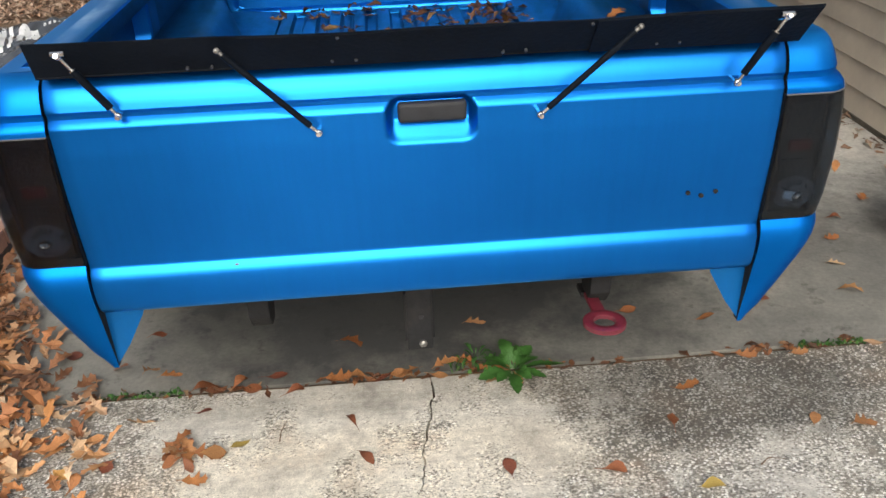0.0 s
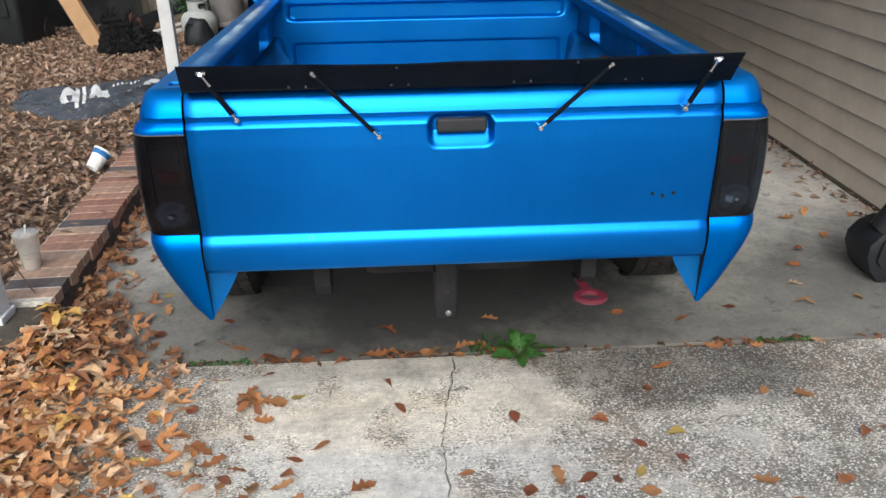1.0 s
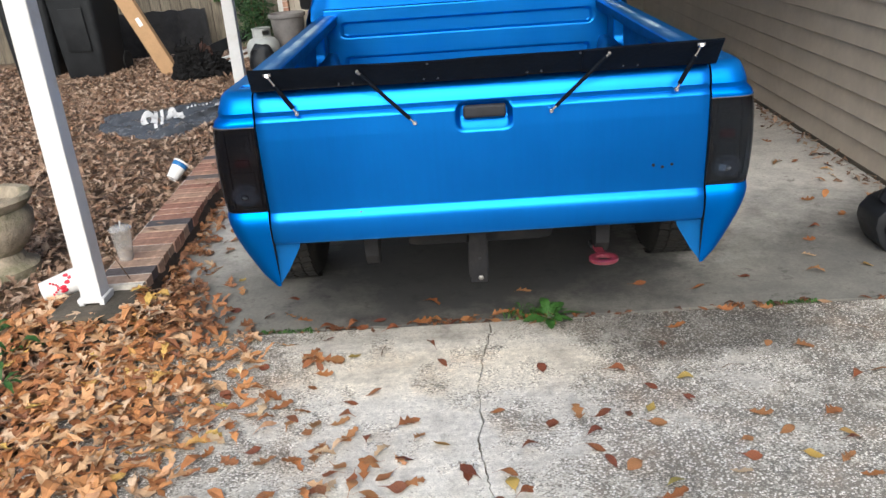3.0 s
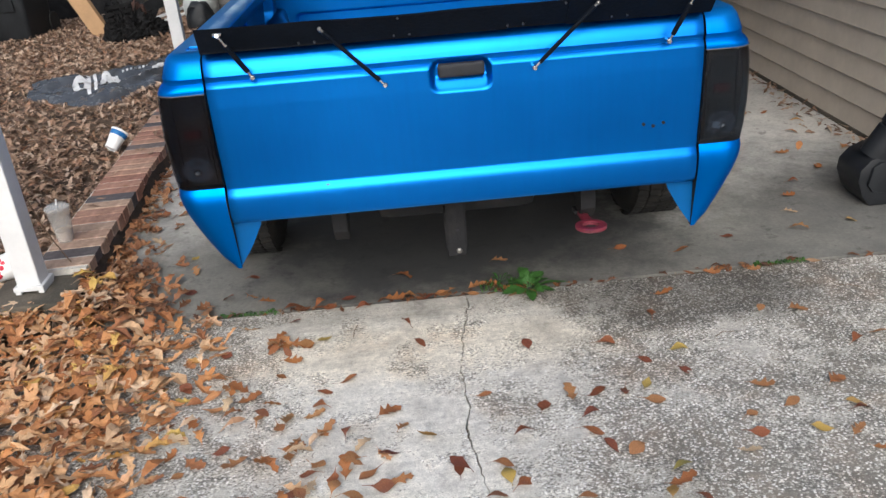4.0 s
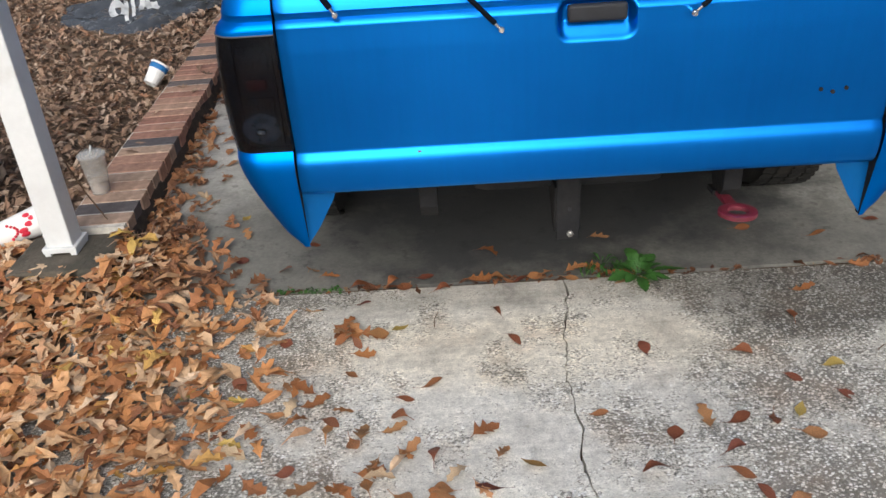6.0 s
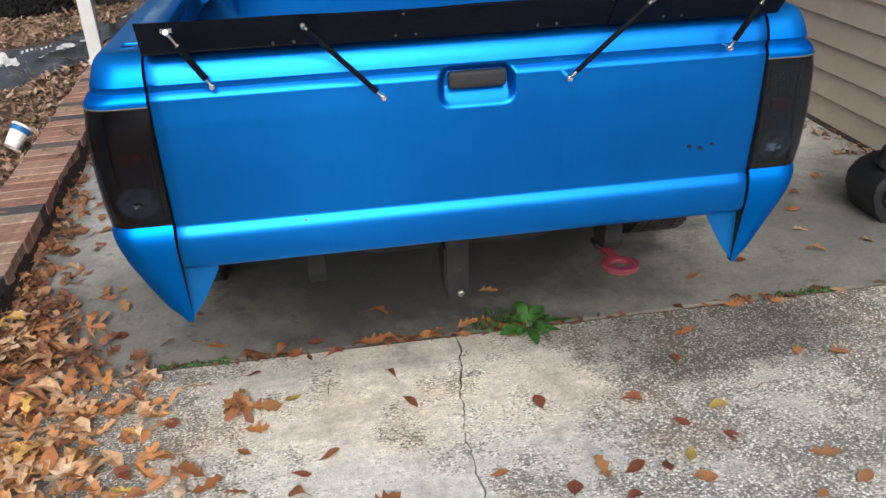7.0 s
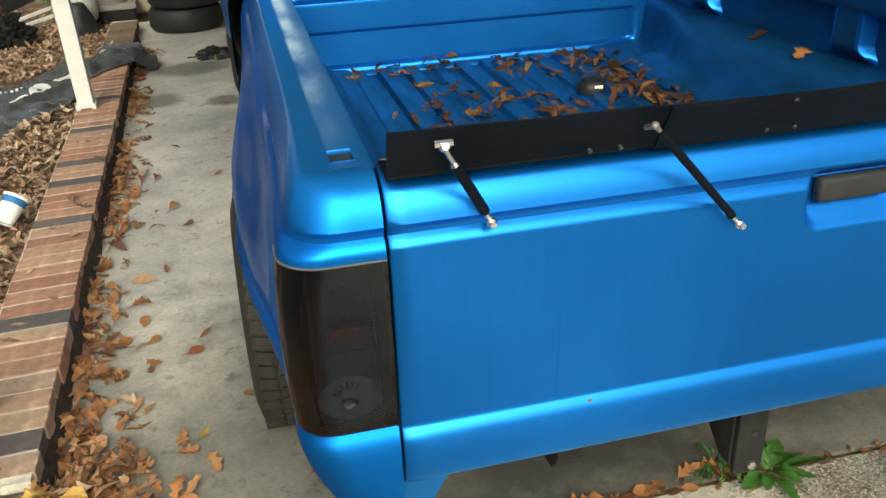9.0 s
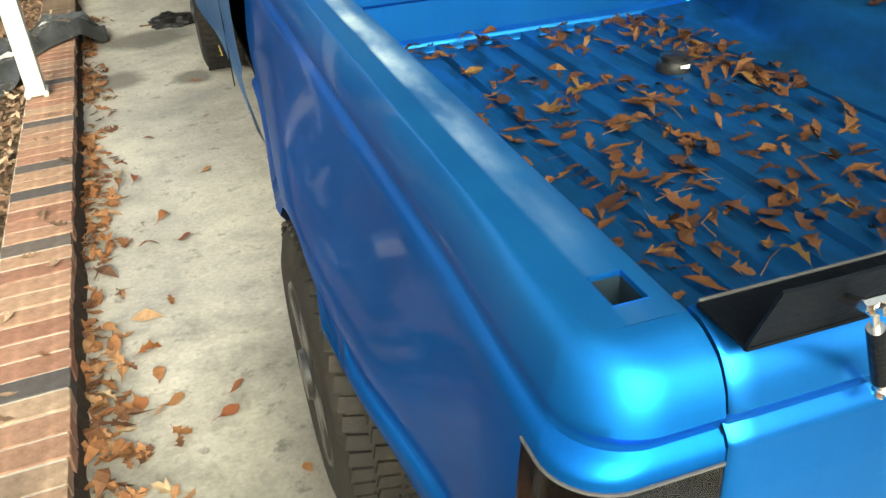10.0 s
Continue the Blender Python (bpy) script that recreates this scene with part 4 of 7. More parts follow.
def tailgate_mesh():
    """Tailgate outer face with creases and the handle pocket, closed behind."""
    w = SEAM - 0.005
    xs = [-w + 0.0, -w + 0.004] + [-0.7 + 0.05 * k for k in range(12)] + [-0.13 + 0.004 * k for k in range(64)] + [0.15 + 0.05 * k for k in range(12)] + [w - 0.004, w]
    zs = [z for z in ZS if z > 0.99] + [0.992 - 0.004 * k for k in range(29)] + [0.868, 0.85, 0.82, 0.78, 0.74, 0.70, 0.68, 0.66, 0.65, 0.643, 0.640, 0.638, 0.636, 0.633, 0.630, 0.626, 0.622, 0.617, 0.612, 0.606, 0.600, 0.592, 0.585, 0.575, 0.565, 0.555, 0.545, 0.540, 0.536, 0.533, 0.530]
    zs = sorted(set(round(z, 4) for z in zs), reverse=True)
    rows = []
    for z in zs:
        yr = interp(BED, z, 2) if z > 0.80 else interp(GATE, z, 1)
        row = []
        for x in xs:
            d = rounded_box_distance(x, z, 0.009, 0.933, 0.088, 0.046, 0.028)
            dip = 0.030 * smooth_step(0.006, -0.012, d)
            if z < 0.932:
                dip *= max(0.0, (z - 0.886) / 0.046)
            edge = 0.004 * smooth_step(w - 0.006, w, abs(x))
            row.append((x, yr + dip + edge, z))
        rows.append(row)
    back = [[(x, 0.078, z) for x in xs] for z in zs]
    return slab_of(rows, back)


gate = part("tailgate", tailgate_mesh(), PAINT, truck, "blue tailgate with two creases and small drilled holes", 40)
hb = box(0.138, 0.022, 0.041, 0.009, (0.012, 0.014, 0.930), seg=3)
part("handle", hb, HANDLE, gate, "black plastic pull handle", 40)
for hx, hz in ((0.557, 0.735), (0.587, 0.727), (0.618, 0.735)):
    part("drill_hole", rod((hx, 0.0015, hz), (hx, 0.02, hz), 0.005), UNDER, gate, "dark drilled hole")
part("film_seam", sheet([[(-0.4785, yy, zz), (-0.4778, yy - 0.00025, zz), (-0.4771, yy, zz)] for zz, yy in ((0.92, -0.0038), (0.90, -0.0042), (0.80, -0.0003), (0.75, 0.0032), (0.70, 0.0087), (0.66, 0.0115), (0.645, 0.0124))]), PAINT, gate, "faint seam in the film")
part("rust_spot", ball((-0.42, 0.006, 0.634), 0.0032, squash=(1.5, 0.4, 0.8)), simple("rust", (0.22, 0.07, 0.03), 0.8), gate, "tiny rust chip")

# bed floor, front wall
rows = []
for k in range(0, 289):
    x = -0.72 + 0.005 * k
    u = (x / 0.1035) % 1.0
    z = 0.643 + 0.020 * (smooth_step(0.14, 0.24, u) - smooth_step(0.70, 0.80, u))
    rows.append([(x, y, z) for y in (0.06, 0.5, 1.0, 1.5, 2.0, 2.2)])
part("bed_floor", sheet(rows), GRIMY_SHADED, truck, "ribbed blue bed floor", 50)


def front_wall_mesh():
    xs = [-0.80 + 0.0125 * k for k in range(129)]
    zs = [0.645 + 0.006 * k for k in range(74)]
    rows = []
    for z in zs:
        row = []
        for x in xs:
            d1 = rounded_box_distance(x, z, 0, 0.971, 0.712, 0.042, 0.03)
            d2 = rounded_box_distance(x, z, 0, 0.747, 0.70, 0.070, 0.03)
            dip = 0.021 * smooth_step(0.004, -0.010, min(d1, d2))
            foot = -0.02 * smooth_step(0.668, 0.645, z)
            row.append((x, BED_Y + dip + foot, z))
        rows.append(row)
    rows.append([(x, 2.189, 1.086) for x in xs])
    rows.append([(x, 2.197, 1.090) for x in xs])
    rows.append([(x, 2.225, 1.088) for x in xs])
    rows.append([(x, 2.227, 1.05) for x in xs])
    return sheet(rows)


part("bed_front_wall", front_wall_mesh(), POWDERED, truck, "dusty blue bed front wall with two pressed panels", 45)
cap = part("floor_cap", lathe([(0.052, 0.0), (0.052, 0.012), (0.046, 0.03), (0.04, 0.034), (0.04, 0.044), (0.034, 0.048), (0.002, 0.048)], 28, m=pose(0.262, 1.605, 0.662)), BLACK, truck, "round black cap on the bed floor", 40)
part("cap_tag", box(0.030, 0.002, 0.012, 0.0005, (0.270, 1.556, 0.676), turn=None), PAPER, cap, "small white tag")

# cab
CAB = [(1.09, 0.894), (1.03, 0.914), (0.99, 0.920), (0.972, 0.916), (0.95, 0.924), (0.85, 0.930), (0.74, 0.930), (0.66, 0.926), (0.645, 0.931), (0.63, 0.931), (0.55, 0.926), (0.45, 0.914), (0.39, 0.892)]
CY0, CY1 = 2.242, 5.177


def cab_side(side):
    ys = [CY0, 2.36, 2.6, 3.0, 3.4, 3.75, 3.95, 4.10, 4.16, 4.19, 4.21, 4.26, 4.33, 4.43, 4.53, 4.60, 4.68, 4.78, 4.88, 4.95, 4.98, 4.995, 5.01, 5.06, 5.13, CY1]
    rows = []
    for z0, h0 in CAB:
        row = []
        for y in ys:
            lo = arch_z(y, AXLE_F, 0.39)
            z = z0 if z0 > 0.80 else lo + (z0 - 0.39) * (0.80 - lo) / (0.80 - 0.39)
            top = 1.09 - 0.06 * smooth_step(3.86, 5.06, y)
            if z0 > 0.9:
                z = 0.9 + (z0 - 0.9) * (top - 0.9) / 0.19
            h = h0 + flare(y, AXLE_F) * smooth_step(0.95, 0.72, z) - 0.09 * smooth_step(4.86, CY1, y)
            row.append((side * h, y, z))
        rows.append(row)
    return sheet(rows)


for side in (-1, 1):
    skin = part("cab_side", cab_side(side), PAINT, truck, "blue cab and fender side", 35)
    for y in (2.78, 4.02):
        part("door_gap", box(0.004, 0.006, 0.6, 0, (side * 0.930, y, 0.44)), UNDER, skin)
    part("door_handle", box(0.024, 0.15, 0.03, 0.008, (side * 0.930, 2.96, 0.90)), BLACK, skin, "black door handle")
# cab shell: rear panel, roof, pillars
def cab_section(y, top, wtop, wbelt=0.892):
    return [(-wbelt, y, 1.09), (-(wbelt * 0.45 + wtop * 0.55), y, 1.09 + (top - 1.09) * 0.55), (-wtop, y, top - 0.05), (-wtop + 0.06, y, top - 0.008), (0, y, top), (wtop - 0.06, y, top - 0.008), (wtop, y, top - 0.05), (wbelt * 0.45 + wtop * 0.55, y, 1.09 + (top - 1.09) * 0.55), (wbelt, y, 1.09)]


roof_b = bmesh.new()
secs = [cab_section(2.257, 1.575, 0.70), cab_section(2.32, 1.60, 0.71), cab_section(2.76, 1.62, 0.715), cab_section(3.36, 1.61, 0.715), cab_section(3.61, 1.585, 0.70)]
sheet(secs, roof_b, skip=lambda i, j: i in (2,) and j in (0, 7))
shell = part("cab_roof", roof_b, PAINT, truck, "blue cab roof and pillars", 40)
part("headliner", box(1.2, 1.2, 0.01, 0, (0, 2.91, 1.55)), UNDER, shell)
WX, WZ0, WZ1 = 0.706, 1.180, 1.535


def rear_panel():
    """Cab back with the window opening cut through."""
    xs = [-0.90 + 0.018 * k for k in range(101)]
    zs = [1.02 + 0.0135 * k for k in range(42)]
    rows = []
    for z in zs:
        half = interp([(1.575, 0.685), (1.52, 0.715), (1.36, 0.805), (1.09, 0.888), (1.02, 0.896)], z, 1)
        rows.append([(max(-half, min(half, x)), 2.252 - 0.03 * smooth_step(half - 0.12, half, abs(x)) * -1 + 0.06 * (z - 1.09), z) for x in xs])
    return sheet(rows, skip=lambda i, j: rounded_box_distance(0.5 * (xs[j] + xs[j + 1]), 0.5 * (zs[i] + zs[i + 1]), 0, 0.5 * (WZ0 + WZ1), WX - 0.01, 0.5 * (WZ1 - WZ0) - 0.01, 0.05) < 0)


part("cab_back", rear_panel(), PAINT, shell, "blue cab back panel", 40)


def ring_mesh(hx, hz, r, wide, depth):
    out, inn = [], []
    for k in range(64):
        a = 2 * math.pi * (k + 0.5) / 64
        c, s_ = math.cos(a), math.sin(a)
        def at(hx, hz, r):
            return (math.copysign(hx - r, c) + r * c, math.copysign(hz - r, s_) + r * s_)
        out.append(at(hx, hz, r))
        inn.append(at(hx - wide, hz - wide, max(r - wide * 0.6, 0.01)))
    b = bmesh.new()
    rows = [[(x, 0, z) for x, z in out + out[:1]], [(x, -depth, z) for x, z in out + out[:1]], [(x, -depth, z) for x, z in inn + inn[:1]], [(x, 0, z) for x, z in inn + inn[:1]], [(x, 0, z) for x, z in out + out[:1]]]
    sheet(rows, b)
    bmesh.ops.remove_doubles(b, verts=b.verts, dist=1e-6)
    return b


wm = pose(0, 2.261, 0.5 * (WZ0 + WZ1), -3.4, 0, 0)
win = part("rear_window", ring_mesh(WX + 0.012, 0.5 * (WZ1 - WZ0) + 0.012, 0.07, 0.036, 0.016), BLACK, truck, "black-framed sliding rear cab window", 40, wm)
part("glass", box(2 * WX - 0.03, 0.005, WZ1 - WZ0 - 0.03, 0, (0, 0.004, -0.5 * (WZ1 - WZ0) + 0.015)), GLASS, win, "dark tinted glass")
for x, w in ((-0.235, 0.03), (0.005, 0.035), (0.25, 0.03)):
    part("divider", box(w, 0.014, WZ1 - WZ0 - 0.05, 0.003, (x, -0.006, -0.5 * (WZ1 - WZ0) + 0.025)), RUBBER, win)
plate = part("licence_plate", box(0.305, 0.003, 0.155, 0.001, (-0.432, -0.004, -0.157)), PLATE, win, "white plate with dark characters in the window")
for k in range(7):
    part("plate_mark", box(0.028, 0.002, 0.076, 0, (-0.542 + 0.0365 * k, -0.0068, -0.125)), PLATEINK, win)
for x, w in ((-0.43, 0.13), (-0.43, 0.06)):
    part("plate_mark", box(w, 0.002, 0.014 if w > 0.1 else 0.012, 0, (x, -0.0068, -0.037 if w > 0.1 else -0.149)), PLATEINK, win)
# windscreen, hood, nose
glass_b = sheet([[(-0.68, 3.62, 1.565), (0.68, 3.62, 1.565)], [(-0.84, 4.11, 1.10), (0.84, 4.11, 1.10)]])
part("windscreen", glass_b, GLASS, truck, "tinted windscreen")
for side in (-1, 1):
    part("screen_pillar", rod((side * 0.695, 3.60, 1.56), (side * 0.875, 4.13, 1.08), 0.035), PAINT, truck)
    part("door_glass", sheet([[(side * 0.715, 2.76, 1.52), (side * 0.715, 3.36, 1.52)], [(side * 0.882, 2.76, 1.095), (side * 0.882, 3.91, 1.095)]]), GLASS, truck, "tinted side window")
hood_rows = []
for y, z in ((4.09, 1.095), (4.36, 1.085), (4.76, 1.06), (5.06, 1.02), (5.18, 0.97), (5.21, 0.85), (5.21, 0.62), (5.18, 0.5), (5.12, 0.40)):
    w = 0.89 - 0.085 * smooth_step(4.86, 5.18, y)
    hood_rows.append([(w * k / 8, y - 0.05 * (k / 8) ** 4 * (1 if y > 4.96 else 0), z + 0.012 * (1 - (k / 8) ** 2)) for k in range(-8, 9)])
part("hood", sheet(hood_rows), PAINT, truck, "blue hood and nose", 40)
part("front_bumper", box(1.6, 0.16, 0.2, 0.05, (0, 5.26, 0.42)), BLACK, truck, "dark front bumper", 40)
mir = part("door_mirror", box(0.17, 0.09, 0.27, 0.035, (-1.125, 3.76, 0.955)), BLACK, truck, "black door mirror", 40)
part("mirror_glass", box(0.145, 0.006, 0.18, 0.002, (0, 0, -0.09)), MIRROR, mir, "bright mirror glass", None, pose(-1.123, 3.71, 1.125, -8, 0, 0))
part("mirror_arm", box(0.14, 0.05, 0.05, 0.015, (-0.99, 3.78, 1.03)), BLACK, mir, "", 40)
mir = part("door_mirror", box(0.17, 0.09, 0.27, 0.035, (1.125, 3.76, 0.955)), BLACK, truck, "black door mirror", 40)
part("mirror_arm", box(0.14, 0.05, 0.05, 0.015, (0.99, 3.78, 1.03)), BLACK, mir, "", 40)
part("cab_floor", box(1.66, 2.9, 0.03, 0, (0, 3.68, 0.40)), UNDER, truck)
part("seat_row", box(1.2, 0.2, 0.55, 0.06, (0, 3.16, 0.75)), BLACK, truck, "dark cab seat backs")


def wheel(side, y, dz):
    cx = side * 0.866
    w = part("wheel", lathe([(0.19, -0.11), (0.27, -0.118), (0.315, -0.105), (0.333, -0.085), (0.335, 0.0), (0.333, 0.085), (0.315, 0.105), (0.27, 0.118), (0.19, 0.11)], 56, m=pose(cx, y, WHEEL_R + dz, 0, 90, 0)), TYRE, truck, "worn black tyre with dirt in the tread", 35)
    tread = bmesh.new()
    for k in range(56):
        a = 2 * math.pi * k / 56
        for off in (-0.078, -0.028, 0.028, 0.078):
            m = pose(cx, y, WHEEL_R + dz) @ Matrix.Rotation(a + 0.03 * (off > 0), 4, "X") @ pose(off, 0, 0.334, 0, 0, 14 if off > 0 else -14)
            joined(tread, box(0.042, 0.030, 0.008, 0.0, bm=None, turn=m))
    part("tread", tread, TYRE, w)
    part("rim", lathe([(0.205, 0.0), (0.212, 0.012), (0.205, 0.018), (0.19, 0.008), (0.17, -0.004), (0.12, -0.002), (0.06, 0.018), (0.055, 0.03), (0.002, 0.034)], 40, m=pose(cx + side * 0.098, y, WHEEL_R + dz, 0, 90 * side, 0)), RIM, w, "dark grey wheel", 35)
    for k in range(5):
        a = 2 * math.pi * k / 5 + 0.3
        m = pose(cx + side * 0.104, y, WHEEL_R + dz) @ Matrix.Rotation(a, 4, "X") @ pose(0, 0, 0.06)
        part("spoke", box(0.022, 0.07, 0.135, 0.009, turn=m), RIM, w, "", 40)


wheel(-1, AXLE_R, -0.0095)
wheel(1, AXLE_R, 0.0095)
wheel(-1, AXLE_F, -0.0095)
wheel(1, AXLE_F, 0.0095)
# underbody
for side in (-1, 1):
    part("frame_rail", box(0.06, 4.7, 0.11, 0.008, (side * 0.41, 2.62, 0.46)), UNDER, truck)
    part("leaf_spring", box(0.06, 1.2, 0.03, 0.006, (side * 0.50, AXLE_R, 0.36)), UNDER, truck)
    part("wheel_liner", sheet([[(side * 0.64, AXLE_R - 0.42 * math.cos(math.pi * k / 16), 0.36 + 0.39 * math.sin(math.pi * k / 16)), (side * 0.875, AXLE_R - 0.42 * math.cos(math.pi * k / 16), 0.36 + 0.39 * math.sin(math.pi * k / 16))] for k in range(17)]), UNDER, truck, "", 40)
    part("wheel_liner", sheet([[(side * 0.5, AXLE_F - 0.42 * math.cos(math.pi * k / 16), 0.36 + 0.39 * math.sin(math.pi * k / 16)), (side * 0.87, AXLE_F - 0.42 * math.cos(math.pi * k / 16), 0.36 + 0.39 * math.sin(math.pi * k / 16))] for k in range(17)]), UNDER, truck, "", 40)
    part("bumper_bracket", prism([(0.0, 0.50), (0.0, 0.43), (0.03, 0.39), (0.07, 0.385), (0.10, 0.43), (0.16, 0.50)], 0.05, 0.004, Matrix(((0, 0, 1, side * 0.41 - 0.025), (1, 0, 0, 0.10), (0, 1, 0, 0), (0, 0, 0, 1)))), UNDER, truck, "black bumper bracket end")
part("axle", rod((-0.76, AXLE_R, WHEEL_R), (0.76, AXLE_R, WHEEL_R), 0.045), UNDER, truck)
part("differential", ball((0.0, AXLE_R, WHEEL_R), 0.13, squash=(1, 1, 0.9)), UNDER, truck, "", 60)
part("fuel_tank", box(0.55, 0.9, 0.19, 0.05, (-0.02, 0.62, 0.42)), UNDER, truck, "dark spare wheel carrier", 40)
part("crossmember", box(1.3, 0.08, 0.07, 0.01, (0, 0.20, 0.50)), UNDER, truck)
part("bed_underside", box(1.44, 2.10, 0.02, 0, (0, 1.13, 0.60)), UNDER, truck)
hitch = part("hitch_bar", box(0.062, 0.012, 0.24, 0.003, (-0.032, 0.105, 0.305)), UNDER, truck, "dark steel drop plate with a bright bolt")
gus = [(0.0, 0.0), (0.0, 0.135), (0.035, 0.135), (0.15, 0.03), (0.15, 0.0)]
part("side_flange", prism([(y, 0.46 - z) for y, z in gus], 0.008, 0.001, Matrix(((0, 0, 1, -0.068), (1, 0, 0, 0.112), (0, 1, 0, 0), (0, 0, 0, 1)))), UNDER, hitch, "dark triangular gusset")
part("side_flange", box(0.008, 0.05, 0.20, 0.002, (0.0, 0.135, 0.33)), UNDER, hitch)
part("bolt", lathe([(0.010, 0), (0.010, 0.006), (0.004, 0.009), (0.001, 0.009)], 6, m=pose(-0.026, 0.098, 0.325, 90, 0, 0)), STEEL, hitch, "bright bolt head")
part("bolt_hole", rod((-0.028, 0.0975, 0.40), (-0.028, 0.11, 0.40), 0.006), BLACK, hitch)


def red_ring():
    b = bmesh.new()
    rows = []
    for k in range(41):
        a = 2 * math.pi * k / 40
        row = []
        for r, z in ((0.030, -0.006), (0.030, 0.006), (0.035, 0.009), (0.052, 0.009), (0.057, 0.006), (0.057, -0.006), (0.052, -0.009), (0.035, -0.009), (0.030, -0.006)):
            row.append((r * math.cos(a), r * math.sin(a), z))
        rows.append(row)
    sheet(rows, b)
    bmesh.ops.remove_doubles(b, verts=b.verts, dist=1e-5)
    return b


ring = part("tow_ring", red_ring(), RED, truck, "faded red steel tow ring", 40, pose(0.397, 0.006, 0.41, -4, 0, 0) @ Matrix.Diagonal((0.88, 0.88, 0.9, 1)))
part("ring_stem", box(0.034, 0.13, 0.014, 0.004, (0.0, 0.115, -0.008)), RED, ring, "", 40)
part("stem_plate", box(0.05, 0.06, 0.016, 0.004, (0.0, 0.19, -0.009)), UNDER, ring)

# home-made spoiler on the tailgate with four links
def spoiler_line(x):
    """Foot and top edge (y, z) of the strip, which leans further out to one end and sags between its struts."""
    u = (x + 0.73) / 1.47
    sag = 0.007 * math.sin(math.pi * u)
    return (0.004, 1.058), (-0.026 - 0.044 * u, 1.132 + 0.010 * u - sag)


def spoiler_panel(x0, x1, lift, seed):
    rnd = random.Random(seed)
    ph = rnd.uniform(0, 6)
    n = max(6, int((x1 - x0) / 0.02))
    outer, inner = [], []
    for k in range(6):
        t = k / 5
        ro, ri = [], []
        for i in range(n + 1):
            x = x0 + (x1 - x0) * i / n
            (y0, z0), (y1, z1) = spoiler_line(x)
            ln = math.hypot(z1 - z0, y1 - y0)
            ny, nz = -(z1 - z0) / ln, (y1 - y0) / ln
            wv = 0.0022 * math.sin(x * 9 + ph) * t + 0.0015 * math.sin(x * 31 + ph * 2) * t
            y, z = y0 + (y1 - y0) * t + wv, z0 + (z1 - z0) * t + 0.0012 * math.sin(x * 14 + ph) * t
            ro.append(Vector((x, y + ny * lift, z + nz * lift)))
            ri.append(Vector((x, y + ny * (lift - 0.003), z + nz * (lift - 0.003))))
        outer.append(ro)
        inner.append(ri)
    return slab_of(outer, inner)


spoiler = part("spoiler", spoiler_panel(-0.727, 0.745, 0.0, 1), RUBBER, truck, "black rubber strip spoiler along the tailgate top", 40)
part("panel", spoiler_panel(-0.345, 0.15, 0.004, 1), RUBBER, spoiler, "", 40)
part("panel", spoiler_panel(0.32, 0.742, 0.004, 1), RUBBER, spoiler, "", 40)
part("mounting_flange", box(1.462, 0.070, 0.004, 0.001, (0.004, 0.036, 1.059)), RUBBER, spoiler)
part("edge_trim", box(1.455, 0.0035, 0.004, 0.001, (0.004, 0.0725, 1.0605)), GASKET, spoiler, "thin grey metal edge strip")
def spoiler_screw(x, t, r):
    (y0, z0), (y1, z1) = spoiler_line(x)
    tilt = math.degrees(math.atan2(y0 - y1, z1 - z0))
    m = pose(x, y0 + (y1 - y0) * t - 0.006, z0 + (z1 - z0) * t, 90 + tilt, 0, 0)
    part("screw", lathe([(r, -0.004), (r, 0.002), (0.0005, 0.0028)], 8, m=m), SCREW, spoiler, "small dull screw head")


for x in (-0.445, -0.40, -0.175, -0.13, 0.15, 0.195, 0.45, 0.495):
    spoiler_screw(x, 0.14, 0.0032)
for x in (-0.16, 0.31):
    spoiler_screw(x, 0.88, 0.0034)
LINKS = [((-0.588, -0.012, 0.985), (-0.659, -0.044, 1.113), True), ((-0.213, -0.028, 0.934), (-0.377, -0.057, 1.112), False), ((0.221, -0.038, 0.948), (0.395, -0.076, 1.121), False), ((0.613, -0.032, 0.989), (0.670, -0.078, 1.126), True)]
for p, q, bright in LINKS:
    p, q = Vector(p), Vector(q)
    d = (q - p).normalized()
    st = part("strut", rod(p + d * 0.022, q - d * (0.034 if bright else 0.012), 0.0075 if bright else 0.0062), RUBBER, spoiler, "black sleeved strut with bright ball joints", 40)
    part("lower_thread", rod(p, p + d * 0.028, 0.0038), CHROME, st, "", 40)
    part("lower_joint", joined(ball(p, 0.0085), rod(p + Vector((0, 0.034, 0)), p + Vector((0, -0.012, 0)), 0.005, seg=6)), CHROME, st, "bright ball joint", 40)
    b = rod(q, q - d * 0.04, 0.0036)
    if bright:
        ball(q, 0.0075, b)
        rod(q + Vector((-0.012, 0.0, 0.004)), q + Vector((0.012, 0, 0.004)), 0.005, seg=6, bm=b)
        rod(q + Vector((0, 0.03, -0.01)), q + Vector((0, -0.012, 0.004)), 0.005, seg=6, bm=b)
        rod(q - d * 0.042, q - d * 0.032, 0.007, bm=b)
        part("upper_joint", b, CHROME, st, "bright ball joint", 40)
    else:
        ball(q, 0.006, b)
        rod(q, q + Vector((0, 0.025, -0.01)), 0.004, bm=b)
        part("upper_joint", b, STEEL, st, "", 40)

